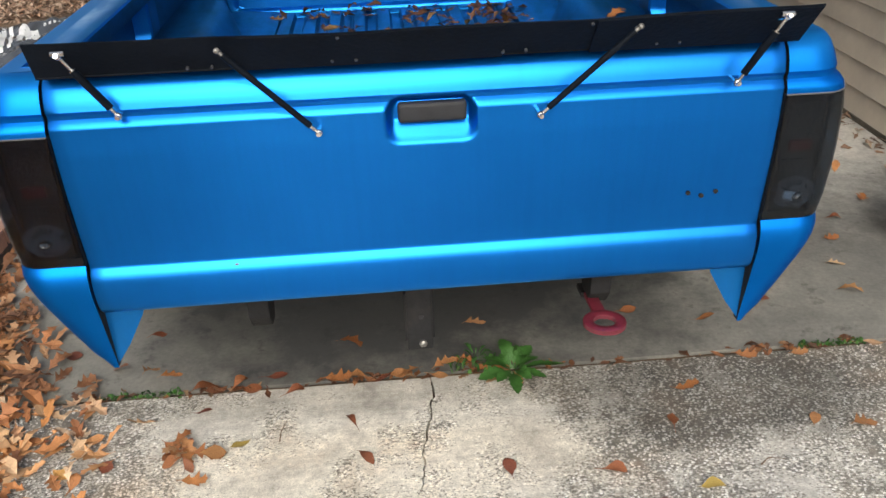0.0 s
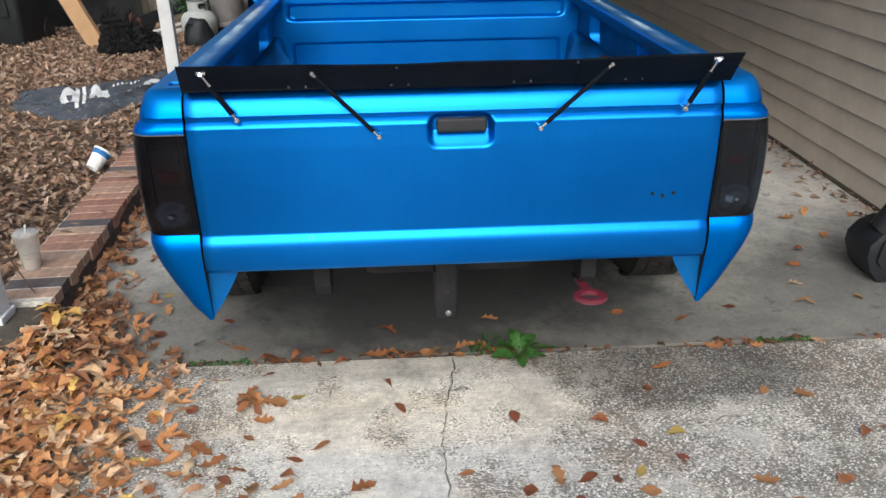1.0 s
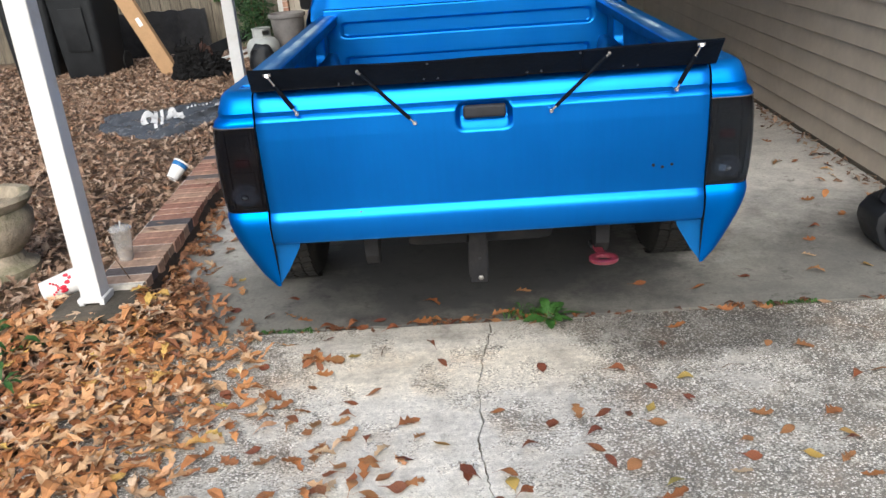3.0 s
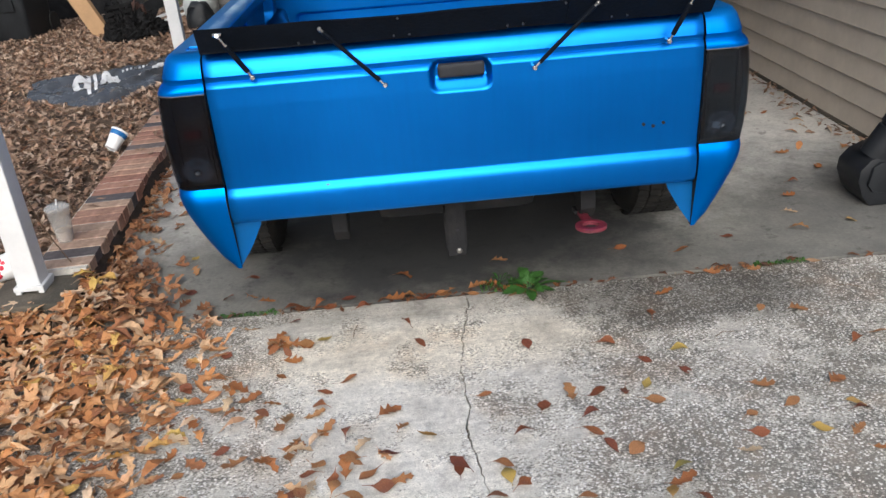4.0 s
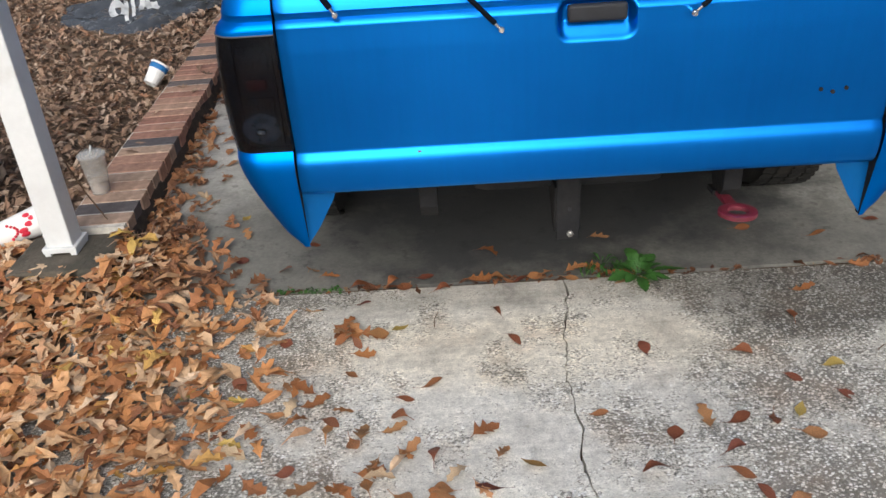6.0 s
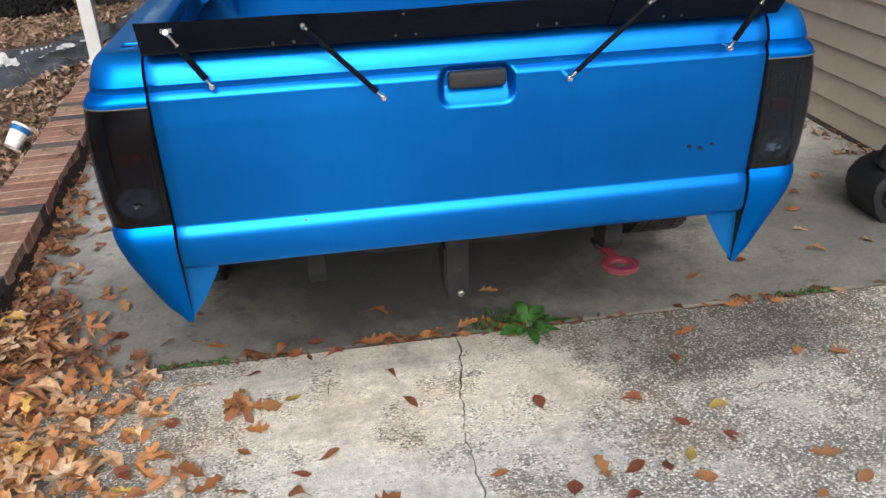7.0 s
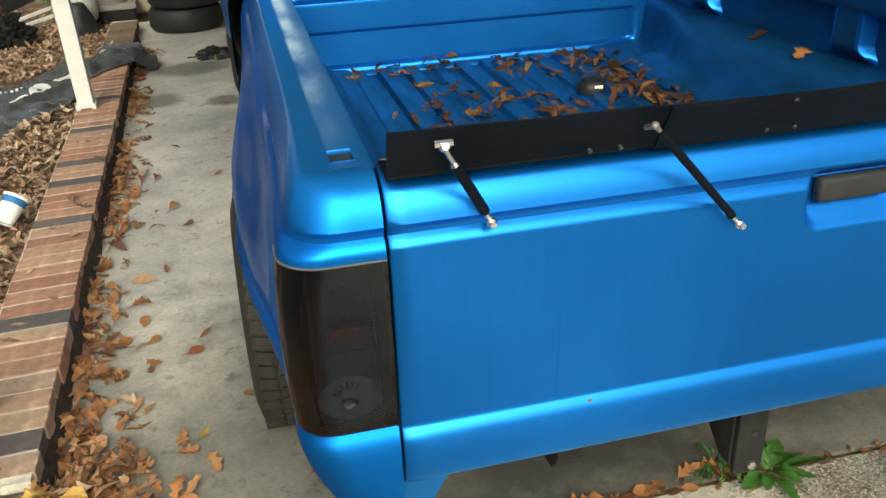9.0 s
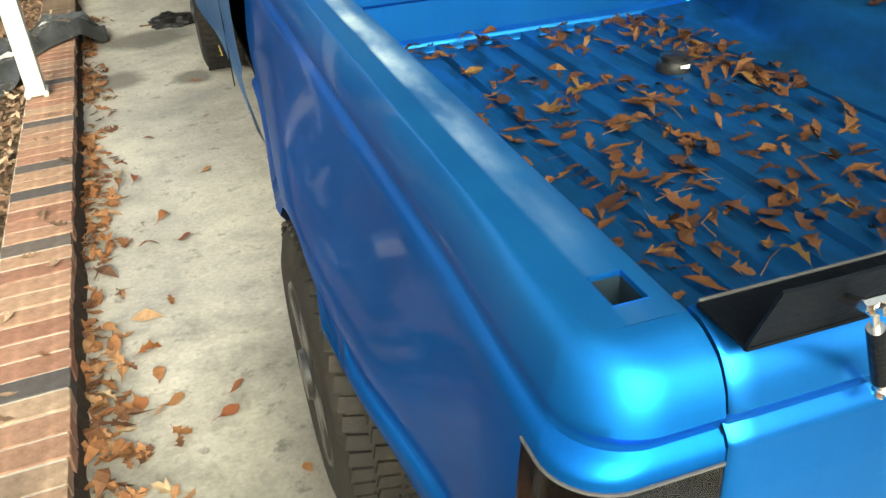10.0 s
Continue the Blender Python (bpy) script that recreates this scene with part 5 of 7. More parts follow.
# ---- things by the siding wall ----
case = thing("power_tool_case", pose(2.02, 2.48, 0.004), "black plastic outdoor power tool resting by the siding wall", "power tool")
YZ = Matrix(((1, 0, 0, 0), (0, 0, -1, 0), (0, 1, 0, 0), (0, 0, 0, 1)))
body = prism([(-0.13, 0.0), (-0.17, 0.05), (-0.195, 0.12), (-0.19, 0.17), (-0.15, 0.215), (-0.09, 0.24), (0.08, 0.25), (0.17, 0.20), (0.22, 0.10), (0.21, 0.0)], 0.20, 0.018, Matrix.Translation((0, 0.12, 0)) @ YZ)
part("body", body, BLACK, case, "", 40)
corners = [(-0.085 + 0.078 * math.cos(radians(35 + 90 * k + e)), 0.135 + 0.078 * math.sin(radians(35 + 90 * k + e))) for k in range(4) for e in (-14, 14)]
part("side_panel", prism(corners, 0.018, 0.006, Matrix.Translation((0, -0.080, 0)) @ YZ), BIN, case, "raised square panel", 40)
axis = (Vector((-0.005, -0.045, 0.405)) - Vector((-0.095, -0.02, 0.235))).to_track_quat("Z", "Y").to_matrix().to_4x4()
part("motor_tube", lathe([(0.01, -0.03), (0.062, -0.03), (0.064, 0.0), (0.064, 0.10), (0.059, 0.105), (0.059, 0.113), (0.066, 0.118), (0.066, 0.165), (0.060, 0.178), (0.050, 0.184), (0.01, 0.184)], 32, m=Matrix.Translation((-0.095, -0.02, 0.235)) @ axis), BLACK, case, "shiny black round housing", 40)
part("tube_foot", box(0.17, 0.15, 0.10, 0.03, (-0.055, -0.005, 0.17), turn=pose(0, 0, 0, 0, 24, 0), seg=3), BLACK, case, "", 40)
for k in range(3):
    part("vent_rib", box(0.012, 0.02, 0.05, 0.004, (0.0 + 0.02 * k, -0.088, 0.235 - 0.006 * k), turn=pose(0, 0, 0, 0, 35, 0)), BLACK, case)
part("switch", box(0.026, 0.012, 0.024, 0.005, (0.015, -0.098, 0.175)), simple("orange_plastic", (0.45, 0.13, 0.03), 0.5), case, "orange switch", 40)
part("clip", box(0.055, 0.014, 0.022, 0.005, (0.035, -0.098, 0.235), turn=pose(0, 0, 0, 0, -40, 0)), POT, case, "grey clip", 40)

# ---- yard: fence, bins and stored things ----
fence = thing("fence", pose(-9.5, 10.95, 0.0), "weathered grey-brown vertical board privacy fence", "fence", kind="structure")
fm = []
for k in range(4):
    rnd = random.Random(40 + k)
    w, hgt = 0.138, 1.82
    b = prism([(-w / 2, 0), (w / 2, 0), (w / 2, hgt - 0.03), (w / 2 - 0.03, hgt), (-w / 2 + 0.03, hgt), (-w / 2, hgt - 0.03)], 0.018, 0.002, Matrix(((1, 0, 0, 0), (0, 0, -1, 0), (0, 1, 0, 0), (0, 0, 0, 1))))
    fm.append(to_mesh("board", b, FENCE))
rnd = random.Random(3)
for i in range(52):
    ob = new("board", fm[i % 4])
    ob.parent = fence
    ob.matrix_basis = pose(i * 0.145 + rnd.uniform(-0.003, 0.003), rnd.uniform(-0.008, 0.0), -0.02 + rnd.uniform(-0.02, 0.02), rnd.uniform(-0.4, 0.4), rnd.uniform(-0.4, 0.4), rnd.uniform(-2, 2))
for z in (0.4, 1.4):
    part("rail", box(7.6, 0.04, 0.09, 0.004, (3.7, 0.03, z)), FENCE, fence)
part("rail", box(0.55, 0.03, 0.08, 0.004, (6.35, -0.03, 0.72)), FENCE, fence, "short greenish cross board")


# unseen fence, added to keep low sky out of the truck's reflections
sky_block_fence = thing("fence", pose(-7.9, 3.0, 0.0, 0, 0, 90), "weathered grey-brown vertical board privacy fence", "fence", kind="structure")
for i in range(51):
    ob = new("board", fm[i % 4])
    ob.parent = sky_block_fence
    ob.matrix_basis = pose(i * 0.145 + rnd.uniform(-0.003, 0.003), rnd.uniform(-0.008, 0.0), -0.02 + rnd.uniform(-0.02, 0.02), 0, 0, 180 + rnd.uniform(-2, 2))


def wheelie_bin(x, y, turn, label):
    bn = thing("wheelie_bin", pose(x, y, 0.02, 0, 0, turn), label, "waste bin", "black bins by the fence")
    b = bmesh.new()
    rows = []
    for z, w, d in ((0.0, 0.48, 0.52), (0.03, 0.50, 0.56), (0.5, 0.55, 0.62), (0.95, 0.58, 0.68), (0.96, 0.61, 0.72), (1.0, 0.61, 0.72)):
        r = 0.06
        row = []
        for k in range(33):
            a = 2 * math.pi * (k % 32 + 0.5) / 32
            c, s_ = math.cos(a), math.sin(a)
            row.append((math.copysign(w / 2 - r, c) + r * c, math.copysign(d / 2 - r, s_) + r * s_, z))
        rows.append(row)
    sheet(rows, b)
    b.faces.new([b.verts.new(p) for p in rows[0][:-1]])
    part("body", b, BIN, bn, "", 40)
    part("front_panel", box(0.30, 0.012, 0.50, 0.005, (0.02, -0.318, 0.34), turn=pose(0, 0, 0, 5.2, 0, 0)), BIN, bn, "raised front panel", 40)
    lid = box(0.63, 0.76, 0.06, 0.028, (0, 0, 1.0), seg=3)
    part("lid", lid, BIN, bn, "slightly domed lid", 40)
    part("handle", rod((-0.22, 0.42, 0.95), (0.22, 0.42, 0.95), 0.016), BIN, bn, "", 40)
    for a in (-1, 1):
        part("wheel", lathe([(0.02, -0.03), (0.11, -0.03), (0.12, -0.02), (0.12, 0.02), (0.11, 0.03), (0.02, 0.03)], 24, m=pose(a * 0.24, 0.30, 0.12, 0, 90, 0)), TYRE, bn, "", 40)
    return bn


wheelie_bin(-4.53, 9.22, -6, "tall black wheeled bin standing on leaf litter")
wheelie_bin(-5.28, 9.40, 10, "second black wheeled bin beside the first")
carton = thing("long_carton", pose(-3.44, 8.79, 0.0, 3, -23, -4), "long brown cardboard carton leaning on the fence", "carton")
part("box_body", box(0.185, 0.075, 1.75, 0.004), CARD, carton)
part("label", box(0.05, 0.002, 0.10, 0, (0.02, -0.0395, 0.66)), PAPER, carton, "small white label")
part("label", box(0.05, 0.002, 0.10, 0, (0.02, 0.0395, 0.86)), PAPER, carton, "small white label")


def lumpy(radius, squash, seed, amount, scale=4.0, sub=4, spike=0.0):
    b = bmesh.new()
    bmesh.ops.create_icosphere(b, subdivisions=sub, radius=radius)
    for v in b.verts:
        n1 = noise.noise(v.co * scale / radius * 0.5 + Vector((seed, 0, 0)))
        n2 = noise.noise(v.co * scale * 3 / radius * 0.5 + Vector((0, seed, 0)))
        v.co *= 1 + amount * n1 + amount * 0.5 * n2 + spike * max(0, n2)
        v.co = Vector((v.co.x * squash[0], v.co.y * squash[1], max(-radius * 0.35, v.co.z) * squash[2]))
    low = min(v.co.z for v in b.verts)
    bmesh.ops.translate(b, vec=(0, 0, -low), verts=b.verts)
    return b


heap = thing("burnt_crate", pose(-3.06, 8.32, 0.01, 0, 0, 14) @ Matrix.Diagonal((1, 1, 1.18, 1)), "burnt black crate frame with netting slumped beside it", "crate")
part("netting", lumpy(0.21, (1.2, 0.85, 0.85), 3.0, 0.35, 5.0, 5, 0.25), CHAR, heap, "crumpled black netting", None, pose(0.15, 0.0, 0.0))
part("netting", lumpy(0.16, (1.0, 0.9, 1.35), 17.0, 0.35, 5.0, 5, 0.35), CHAR, heap, "charred tangle inside the crate", None, pose(-0.01, 0.0, 0.0))
rnd = random.Random(5)
for x, y, hgt in ((-0.13, -0.10, 0.34), (0.11, -0.11, 0.36), (-0.12, 0.11, 0.31), (0.12, 0.10, 0.38), (0.0, -0.12, 0.35)):
    part("post", rod((x, y, 0.0), (x + rnd.uniform(-0.03, 0.04), y + 0.02, hgt), 0.016, 0.010, 7), CHAR, heap)
for k in range(6):
    z = 0.05 + 0.052 * k
    part("slat", box(0.26, 0.012, 0.034, 0.003, (0.0, -0.118 + 0.003 * k, z), turn=pose(0, 0, 0, 0, rnd.uniform(-6, 6), rnd.uniform(-4, 4))), CHAR, heap)
    part("slat", box(0.012, 0.22, 0.034, 0.003, (-0.135 + 0.002 * k, 0.0, z), turn=pose(0, 0, 0, rnd.uniform(-6, 6), 0, rnd.uniform(-4, 4))), CHAR, heap)
for k in range(9):
    x, y = rnd.uniform(-0.12, 0.16), rnd.uniform(-0.1, 0.1)
    part("scrap", rod((x, y, 0.22), (x + rnd.uniform(-0.09, 0.09), y + rnd.uniform(-0.05, 0.05), rnd.uniform(0.33, 0.42)), 0.007, 0.003, 6), CHAR, heap)
part("scrap", lumpy(0.085, (1.0, 0.8, 1.1), 9.0, 0.4, 5, 3, 0.3), SCRAPWOOD, heap, "reddish brown scrap wood", None, pose(0.17, 0.06, 0.20))
rows = [[(-5.25 + 0.07 * i, 10.38 + 0.03 * math.sin(i * 0.8) + 0.05 * (1 - j / 6), 0.0 + j * 0.105 + 0.012 * math.sin(i * 1.7 + j)) for j in range(7)] for i in range(27)]
back = [[(x, y + 0.03, z) for x, y, z in r] for r in rows]
tagged(part("plastic_sheet", slab_of(rows, back), FABRIC, None, "", 50), "black plastic sheeting standing along the fence foot", "plastic sheet")
for k, (x0, y0, x1, y1, z0, z1, mt, lab) in enumerate(((-3.05, 9.32, -2.22, 10.2, 0.06, 0.22, WHITE, "white painted stick lying on the leaves"), (-2.9, 9.16, -2.16, 9.9, 0.05, 0.16, WHITE, "white painted stick lying on the leaves"), (-3.33, 9.6, -2.28, 10.45, 0.05, 0.38, BLACK, "black board leaning in the leaves"))):
    p, q = Vector((x0, y0, z0)), Vector((x1, y1, z1))
    m = Matrix.Translation((p + q) / 2) @ (q - p).to_track_quat("X", "Z").to_matrix().to_4x4()
    b = box((q - p).length, 0.03 if k < 2 else 0.02, 0.03 if k < 2 else 0.14, 0.003)
    tagged(part("stick" if k < 2 else "plank", b, mt, None, "", None, m), lab, "stick" if k < 2 else "plank")
tagged(part("white_stick", box(0.15, 0.03, 0.02, 0.006), WHITE, None, "", 40, pose(-4.20, 7.36, 0.03, 0, 0, 4)), "short white stick lying on leaf litter", "stick")

tank = thing("propane_tank", pose(-2.36, 8.98, 0.02) @ Matrix.Diagonal((1.24, 1.24, 0.97, 1)), "grey-white propane gas cylinder with collar", "gas cylinder")
part("body", lathe([(0.05, 0.05), (0.12, 0.06), (0.15, 0.10), (0.158, 0.15), (0.158, 0.24), (0.150, 0.285), (0.125, 0.325), (0.085, 0.348), (0.04, 0.355), (0.01, 0.356)], 36), TANK, tank, "", 60)
part("weld_band", lathe([(0.157, 0.190), (0.1605, 0.193), (0.1605, 0.203), (0.157, 0.206)], 36), TANK, tank, "", 40)
part("foot_ring", lathe([(0.115, 0.0), (0.12, 0.0), (0.12, 0.07), (0.115, 0.07)], 32), TANK, tank, "", 40)
# collar: a ring with two hand holes and a rolled top edge
rows = []
for z in (0.335, 0.375, 0.388, 0.405, 0.425, 0.436, 0.452):
    rows.append([(0.088 * math.cos(2 * math.pi * k / 48), 0.088 * math.sin(2 * math.pi * k / 48), z) for k in range(49)])
inner = [[(x * 0.955, y * 0.955, z) for x, y, z in r] for r in rows]
collar = bmesh.new()
hand_hole = lambda i, j: 1 <= i < 5 and (j % 24) in range(14, 22) and not (i in (1, 4) and (j % 24) in (14, 21))
sheet(rows, collar, skip=hand_hole)
sheet(inner, collar, skip=hand_hole)
part("collar", collar, TANK, tank, "pale collar with oval hand holes", 40)
part("collar_rim", lathe([(0.083, 0.450), (0.090, 0.449), (0.093, 0.455), (0.089, 0.461), (0.083, 0.459), (0.083, 0.450)], 40), TANK, tank, "", 60)
part("valve", joined(rod((0, 0, 0.35), (0, 0, 0.42), 0.02), rod((0, 0, 0.39), (0.06, 0, 0.39), 0.014)), STEEL, tank, "", 40)
bag = thing("black_bag", pose(-2.31, 8.66, 0.02), "dark grey rounded bag leaning on the gas cylinder", "bag")
part("body", lumpy(0.18, (0.92, 0.6, 1.25), 12.0, 0.14, 3.0, 4), BAG, bag, "", 60)
rows = []
for k in range(19):
    a = math.pi * k / 18
    c = Vector((-0.06 + 0.050 * math.cos(a), -0.070, 0.19 + 0.065 * math.sin(a)))
    d = Vector((math.cos(a), 0, math.sin(a)))
    rows.append([c + d * (0.014 * math.cos(q * math.pi / 4)) + Vector((0, 0.010 * math.sin(q * math.pi / 4), 0)) for q in range(9)])
part("handle", sheet(rows), BAG, bag, "arched carrying handle", 60)
pot = thing("planter_pot", pose(-2.10, 9.32, 0.10, 0, 0, 4), "round tapered grey planter on a pale slab and dark base", "planter")
part("shell", lathe([(0.02, 0.10), (0.165, 0.10), (0.17, 0.11), (0.205, 0.43), (0.225, 0.44), (0.23, 0.47), (0.222, 0.485), (0.205, 0.48), (0.195, 0.42), (0.02, 0.415)], 40), POT, pot, "", 40)
part("soil", lathe([(0.198, 0.43), (0.01, 0.436)], 24), DIRT, pot)
part("slab", box(0.50, 0.40, 0.055, 0.008, (0, 0, 0.045)), POT, pot, "pale grey slab")
part("base", box(0.44, 0.36, 0.135, 0.006, (0, 0, -0.090)), UNDER, pot, "dark wooden base")
for k in range(3):
    ty = part("stored_tyre", lathe([(0.19, 0.02), (0.25, 0.0), (0.31, 0.012), (0.335, 0.05), (0.335, 0.16), (0.31, 0.20), (0.25, 0.212), (0.19, 0.19), (0.21, 0.105), (0.19, 0.02)], 48), BIN, None, "", 40, pose(-1.36 + 0.02 * k, 8.70, 0.004 + 0.213 * k))
    tagged(ty, "black tyre in a stack on the concrete", "tyre", "stacked tyres")
tagged(part("black_rag", lumpy(0.13, (1.1, 0.8, 0.45), 7.0, 0.4, 4, 4), FABRIC, None, "", 60, pose(-1.08, 7.33, 0.004)), "crumpled dark rag on the concrete", "rag")
tagged(part("rag_tail", rod((-1.31, 7.37, 0.012), (-1.13, 7.33, 0.02), 0.006), TWIG), "short stick lying on the concrete", "stick")

# printed banner thrown over the brick ledge
BLOW = [(-3.17, 5.93), (-2.63, 5.52), (-2.36, 5.46), (-2.16, 5.99), (-2.00, 6.31), (-1.82, 6.71), (-1.65, 6.92), (-1.51, 7.08)]
BUP = [(-3.29, 6.41), (-3.02, 6.74), (-2.72, 6.82), (-2.47, 6.99), (-2.31, 7.36), (-2.05, 7.56), (-1.84, 7.52), (-1.53, 7.32)]


def poly_at(line, t):
    k = min(int(t * (len(line) - 1)), len(line) - 2)
    f = t * (len(line) - 1) - k
    return Vector((line[k][0] + f * (line[k + 1][0] - line[k][0]), line[k][1] + f * (line[k + 1][1] - line[k][1])))


def banner_point(u, v, lift=0.0):
    p = poly_at(BLOW, u).lerp(poly_at(BUP, u), v)
    over = smooth_step(-2.03, -1.90, p.x) * smooth_step(-1.54, -1.66, p.x)
    z = 0.018 + 0.100 * over
    hem = smooth_step(0.0, 0.14, v) * smooth_step(1.0, 0.86, v)
    z += hem * (0.07 * abs(noise.noise(Vector((p.x * 2.6, p.y * 2.6, 1.3)))) + 0.035 * abs(noise.noise(Vector((p.x * 7, p.y * 7, 4.1)))) + 0.014 * abs(noise.noise(Vector((p.x * 19, p.y * 13, 2.1)))))
    z += 0.06 * math.exp(-(abs(v - 0.22 - 0.10 * math.sin(u * 5)) / 0.06)) * smooth_step(0.05, 0.25, u)
    z += 0.035 * math.exp(-(abs(v - 0.80 + 0.08 * math.sin(u * 7)) / 0.05)) * hem
    return Vector((p.x, p.y, max(0.012, z) + lift))


NU, NV = 110, 40
outer = [[banner_point(i / NU, j / NV) for j in range(NV + 1)] for i in range(NU + 1)]
inner = [[p - Vector((0, 0, 0.003)) for p in r] for r in outer]
banner = part("banner", slab_of(outer, inner), BANNER, None, "", 60)
tagged(banner, "crumpled dark vinyl banner with white print, across the bricks", "banner")


def print_patch(u0, u1, v0, v1, slant=0.0):
    n, k = max(3, int((u1 - u0) * 90)), max(3, int((v1 - v0) * 40))
    rows = [[banner_point(u0 + (u1 - u0) * i / n + slant * (j / k), v0 + (v1 - v0) * j / k, 0.004) for j in range(k + 1)] for i in range(n + 1)]
    part("print_mark", sheet(rows), PRINT, banner, "white printed mark", 60)


def print_ring(u0, v0, ru, rv, hole=0.42, a0=0.0, a1=2 * math.pi):
    """A rounded white mark with a hole, printed on the vinyl."""
    rows = []
    for k in range(25):
        a = a0 + (a1 - a0) * k / 24
        rows.append([banner_point(u0 + ru * e * math.cos(a) - 0.03 * rv * e * math.sin(a), v0 + rv * e * math.sin(a), 0.004) for e in (hole, 0.6, 0.8, 1.0)])
    part("print_mark", sheet(rows), PRINT, banner, "white rounded printed mark", 60)


print_ring(0.165, 0.50, 0.036, 0.22, 0.34)
print_patch(0.196, 0.212, 0.24, 0.84, -0.02)
print_patch(0.226, 0.240, 0.28, 0.74, -0.02)
print_ring(0.268, 0.52, 0.026, 0.20, 0.25)
print_patch(0.302, 0.325, 0.42, 0.66, -0.02)
print_patch(0.39, 0.45, 0.42, 0.56, -0.02)
print_ring(0.485, 0.52, 0.042, 0.18, 0.32)
print_patch(0.565, 0.635, 0.52, 0.66, -0.02)
print_patch(0.70, 0.79, 0.56, 0.68, -0.02)
for k in range(10):
    print_patch(0.325 + 0.016 * k, 0.333 + 0.016 * k, 0.66, 0.70)


# ---- small litter ----
def cup_profile(r0, r1, h):
    return [(0.004, 0.004), (r0, 0.004), (r0 + 0.001, 0.0), (r1, h), (r1 + 0.003, h + 0.002), (r1 + 0.003, h + 0.006), (r1 - 0.001, h + 0.005), (r0 - 0.002, 0.008), (0.004, 0.008)]


m = pose(-1.92, 2.35, 0.09, 0, 82, 28) @ Matrix.Scale(1.15, 4)
cup = part("paper_cup", lathe(cup_profile(0.036, 0.052, 0.15), 32, m=None), PAPER, None, "", 40, m)
tagged(cup, "white paper cup with red print lying by the post", "paper cup")
for k in range(5):
    a, z = -2.65 + 0.32 * k, 0.10 + 0.022 * math.sin(k * 1.25 + 0.4)
    dot = ball((0, 0, 0), 0.0115, squash=(0.25, 0.8, 1.35))
    part("red_mark", dot, CUPRED, cup, "", 60, pose(0.0465 * math.cos(a), 0.0465 * math.sin(a), z, 0, -6, math.degrees(a)))
arc = bmesh.new()
for k in range(8):
    a = -2.4 + 0.16 * k
    z = 0.045 + 0.02 * math.cos((k - 3.5) * 0.5)
    ball((0.0435 * math.cos(a), 0.0435 * math.sin(a), z), 0.0055, arc, 1)
part("red_mark", arc, CUPRED, cup, "", 60)
cup = thing("clear_cup", pose(-1.635, 2.65, 0.108), "clear plastic cup with milky drink standing on the bricks", "plastic cup")
part("wall", lathe([(0.033, 0.0), (0.034, 0.0), (0.05, 0.15), (0.053, 0.152), (0.053, 0.158), (0.049, 0.156), (0.032, 0.004), (0.004, 0.004)], 32), CLEAR, cup, "", 60)
part("drink", lathe([(0.004, 0.005), (0.031, 0.005), (0.036, 0.05), (0.004, 0.051)], 28), DRINK, cup, "milky brown drink", 60)
part("lid", lathe([(0.053, 0.155), (0.054, 0.163), (0.046, 0.166), (0.042, 0.172), (0.004, 0.173)], 28), CLEAR, cup, "clear lid", 60)
part("straw", rod((0.0, 0.0, 0.16), (0.012, -0.01, 0.20), 0.004), PAPER, cup, "short white straw")
tub = part("foam_cup", lathe(cup_profile(0.038, 0.055, 0.13), 28), PAPER, None, "", 40, pose(-1.945, 4.22, 0.048, -38, 34, 0) @ Matrix.Scale(0.95, 4))
tagged(tub, "white foam cup with a blue band lying in leaves", "cup")
part("blue_band", lathe([(0.0510, 0.094), (0.0552, 0.124), (0.0546, 0.125), (0.0504, 0.095)], 28), CUPBLUE, tub, "blue printed band", 40)
part("cup_lid", lathe([(0.057, 0.130), (0.058, 0.138), (0.05, 0.141), (0.004, 0.142)], 28), PAPER, tub, "", 40)

urn = thing("garden_urn", pose(-2.32, 2.765, 0.0), "mossy cast-stone garden urn standing in the leaves", "garden urn")
part("bowl", lathe([(0.16, 0.0), (0.17, 0.02), (0.17, 0.07), (0.12, 0.10), (0.10, 0.14), (0.15, 0.19), (0.19, 0.26), (0.195, 0.33), (0.175, 0.37), (0.20, 0.395), (0.215, 0.42), (0.205, 0.44), (0.17, 0.435), (0.15, 0.38), (0.02, 0.37)], 40, lobes=0.012), URN, urn, "", 50)

# ---- plants ----


def blade(b, base, direction, length, width, droop, rnd, lobed=False):
    """One pointed leaf, folded along its midrib."""
    d = Vector(direction).normalized()
    side = d.cross(Vector((0, 0, 1)))
    side.normalize()
    prev = None
    n = 7
    for i in range(n + 1):
        t = i / n
        p = Vector(base) + d * length * t + Vector((0, 0, -droop * t * t + 0.25 * length * math.sin(t * math.pi) * 0.5))
        w = width * (math.sin(math.pi * min(1, t * 0.92 + 0.06)) ** 0.8) * (0.75 + 0.5 * ((i % 2) if lobed else 0.5))
        if t < 0.2:
            w *= 0.35 + t * 2
        ring = [b.verts.new(p + side * w + Vector((0, 0, 0.25 * w))), b.verts.new(p), b.verts.new(p - side * w + Vector((0, 0, 0.25 * w)))]
        if prev:
            b.faces.new((prev[0], prev[1], ring[1], ring[0]))
            b.faces.new((prev[1], prev[2], ring[2], ring[1]))
        prev = ring


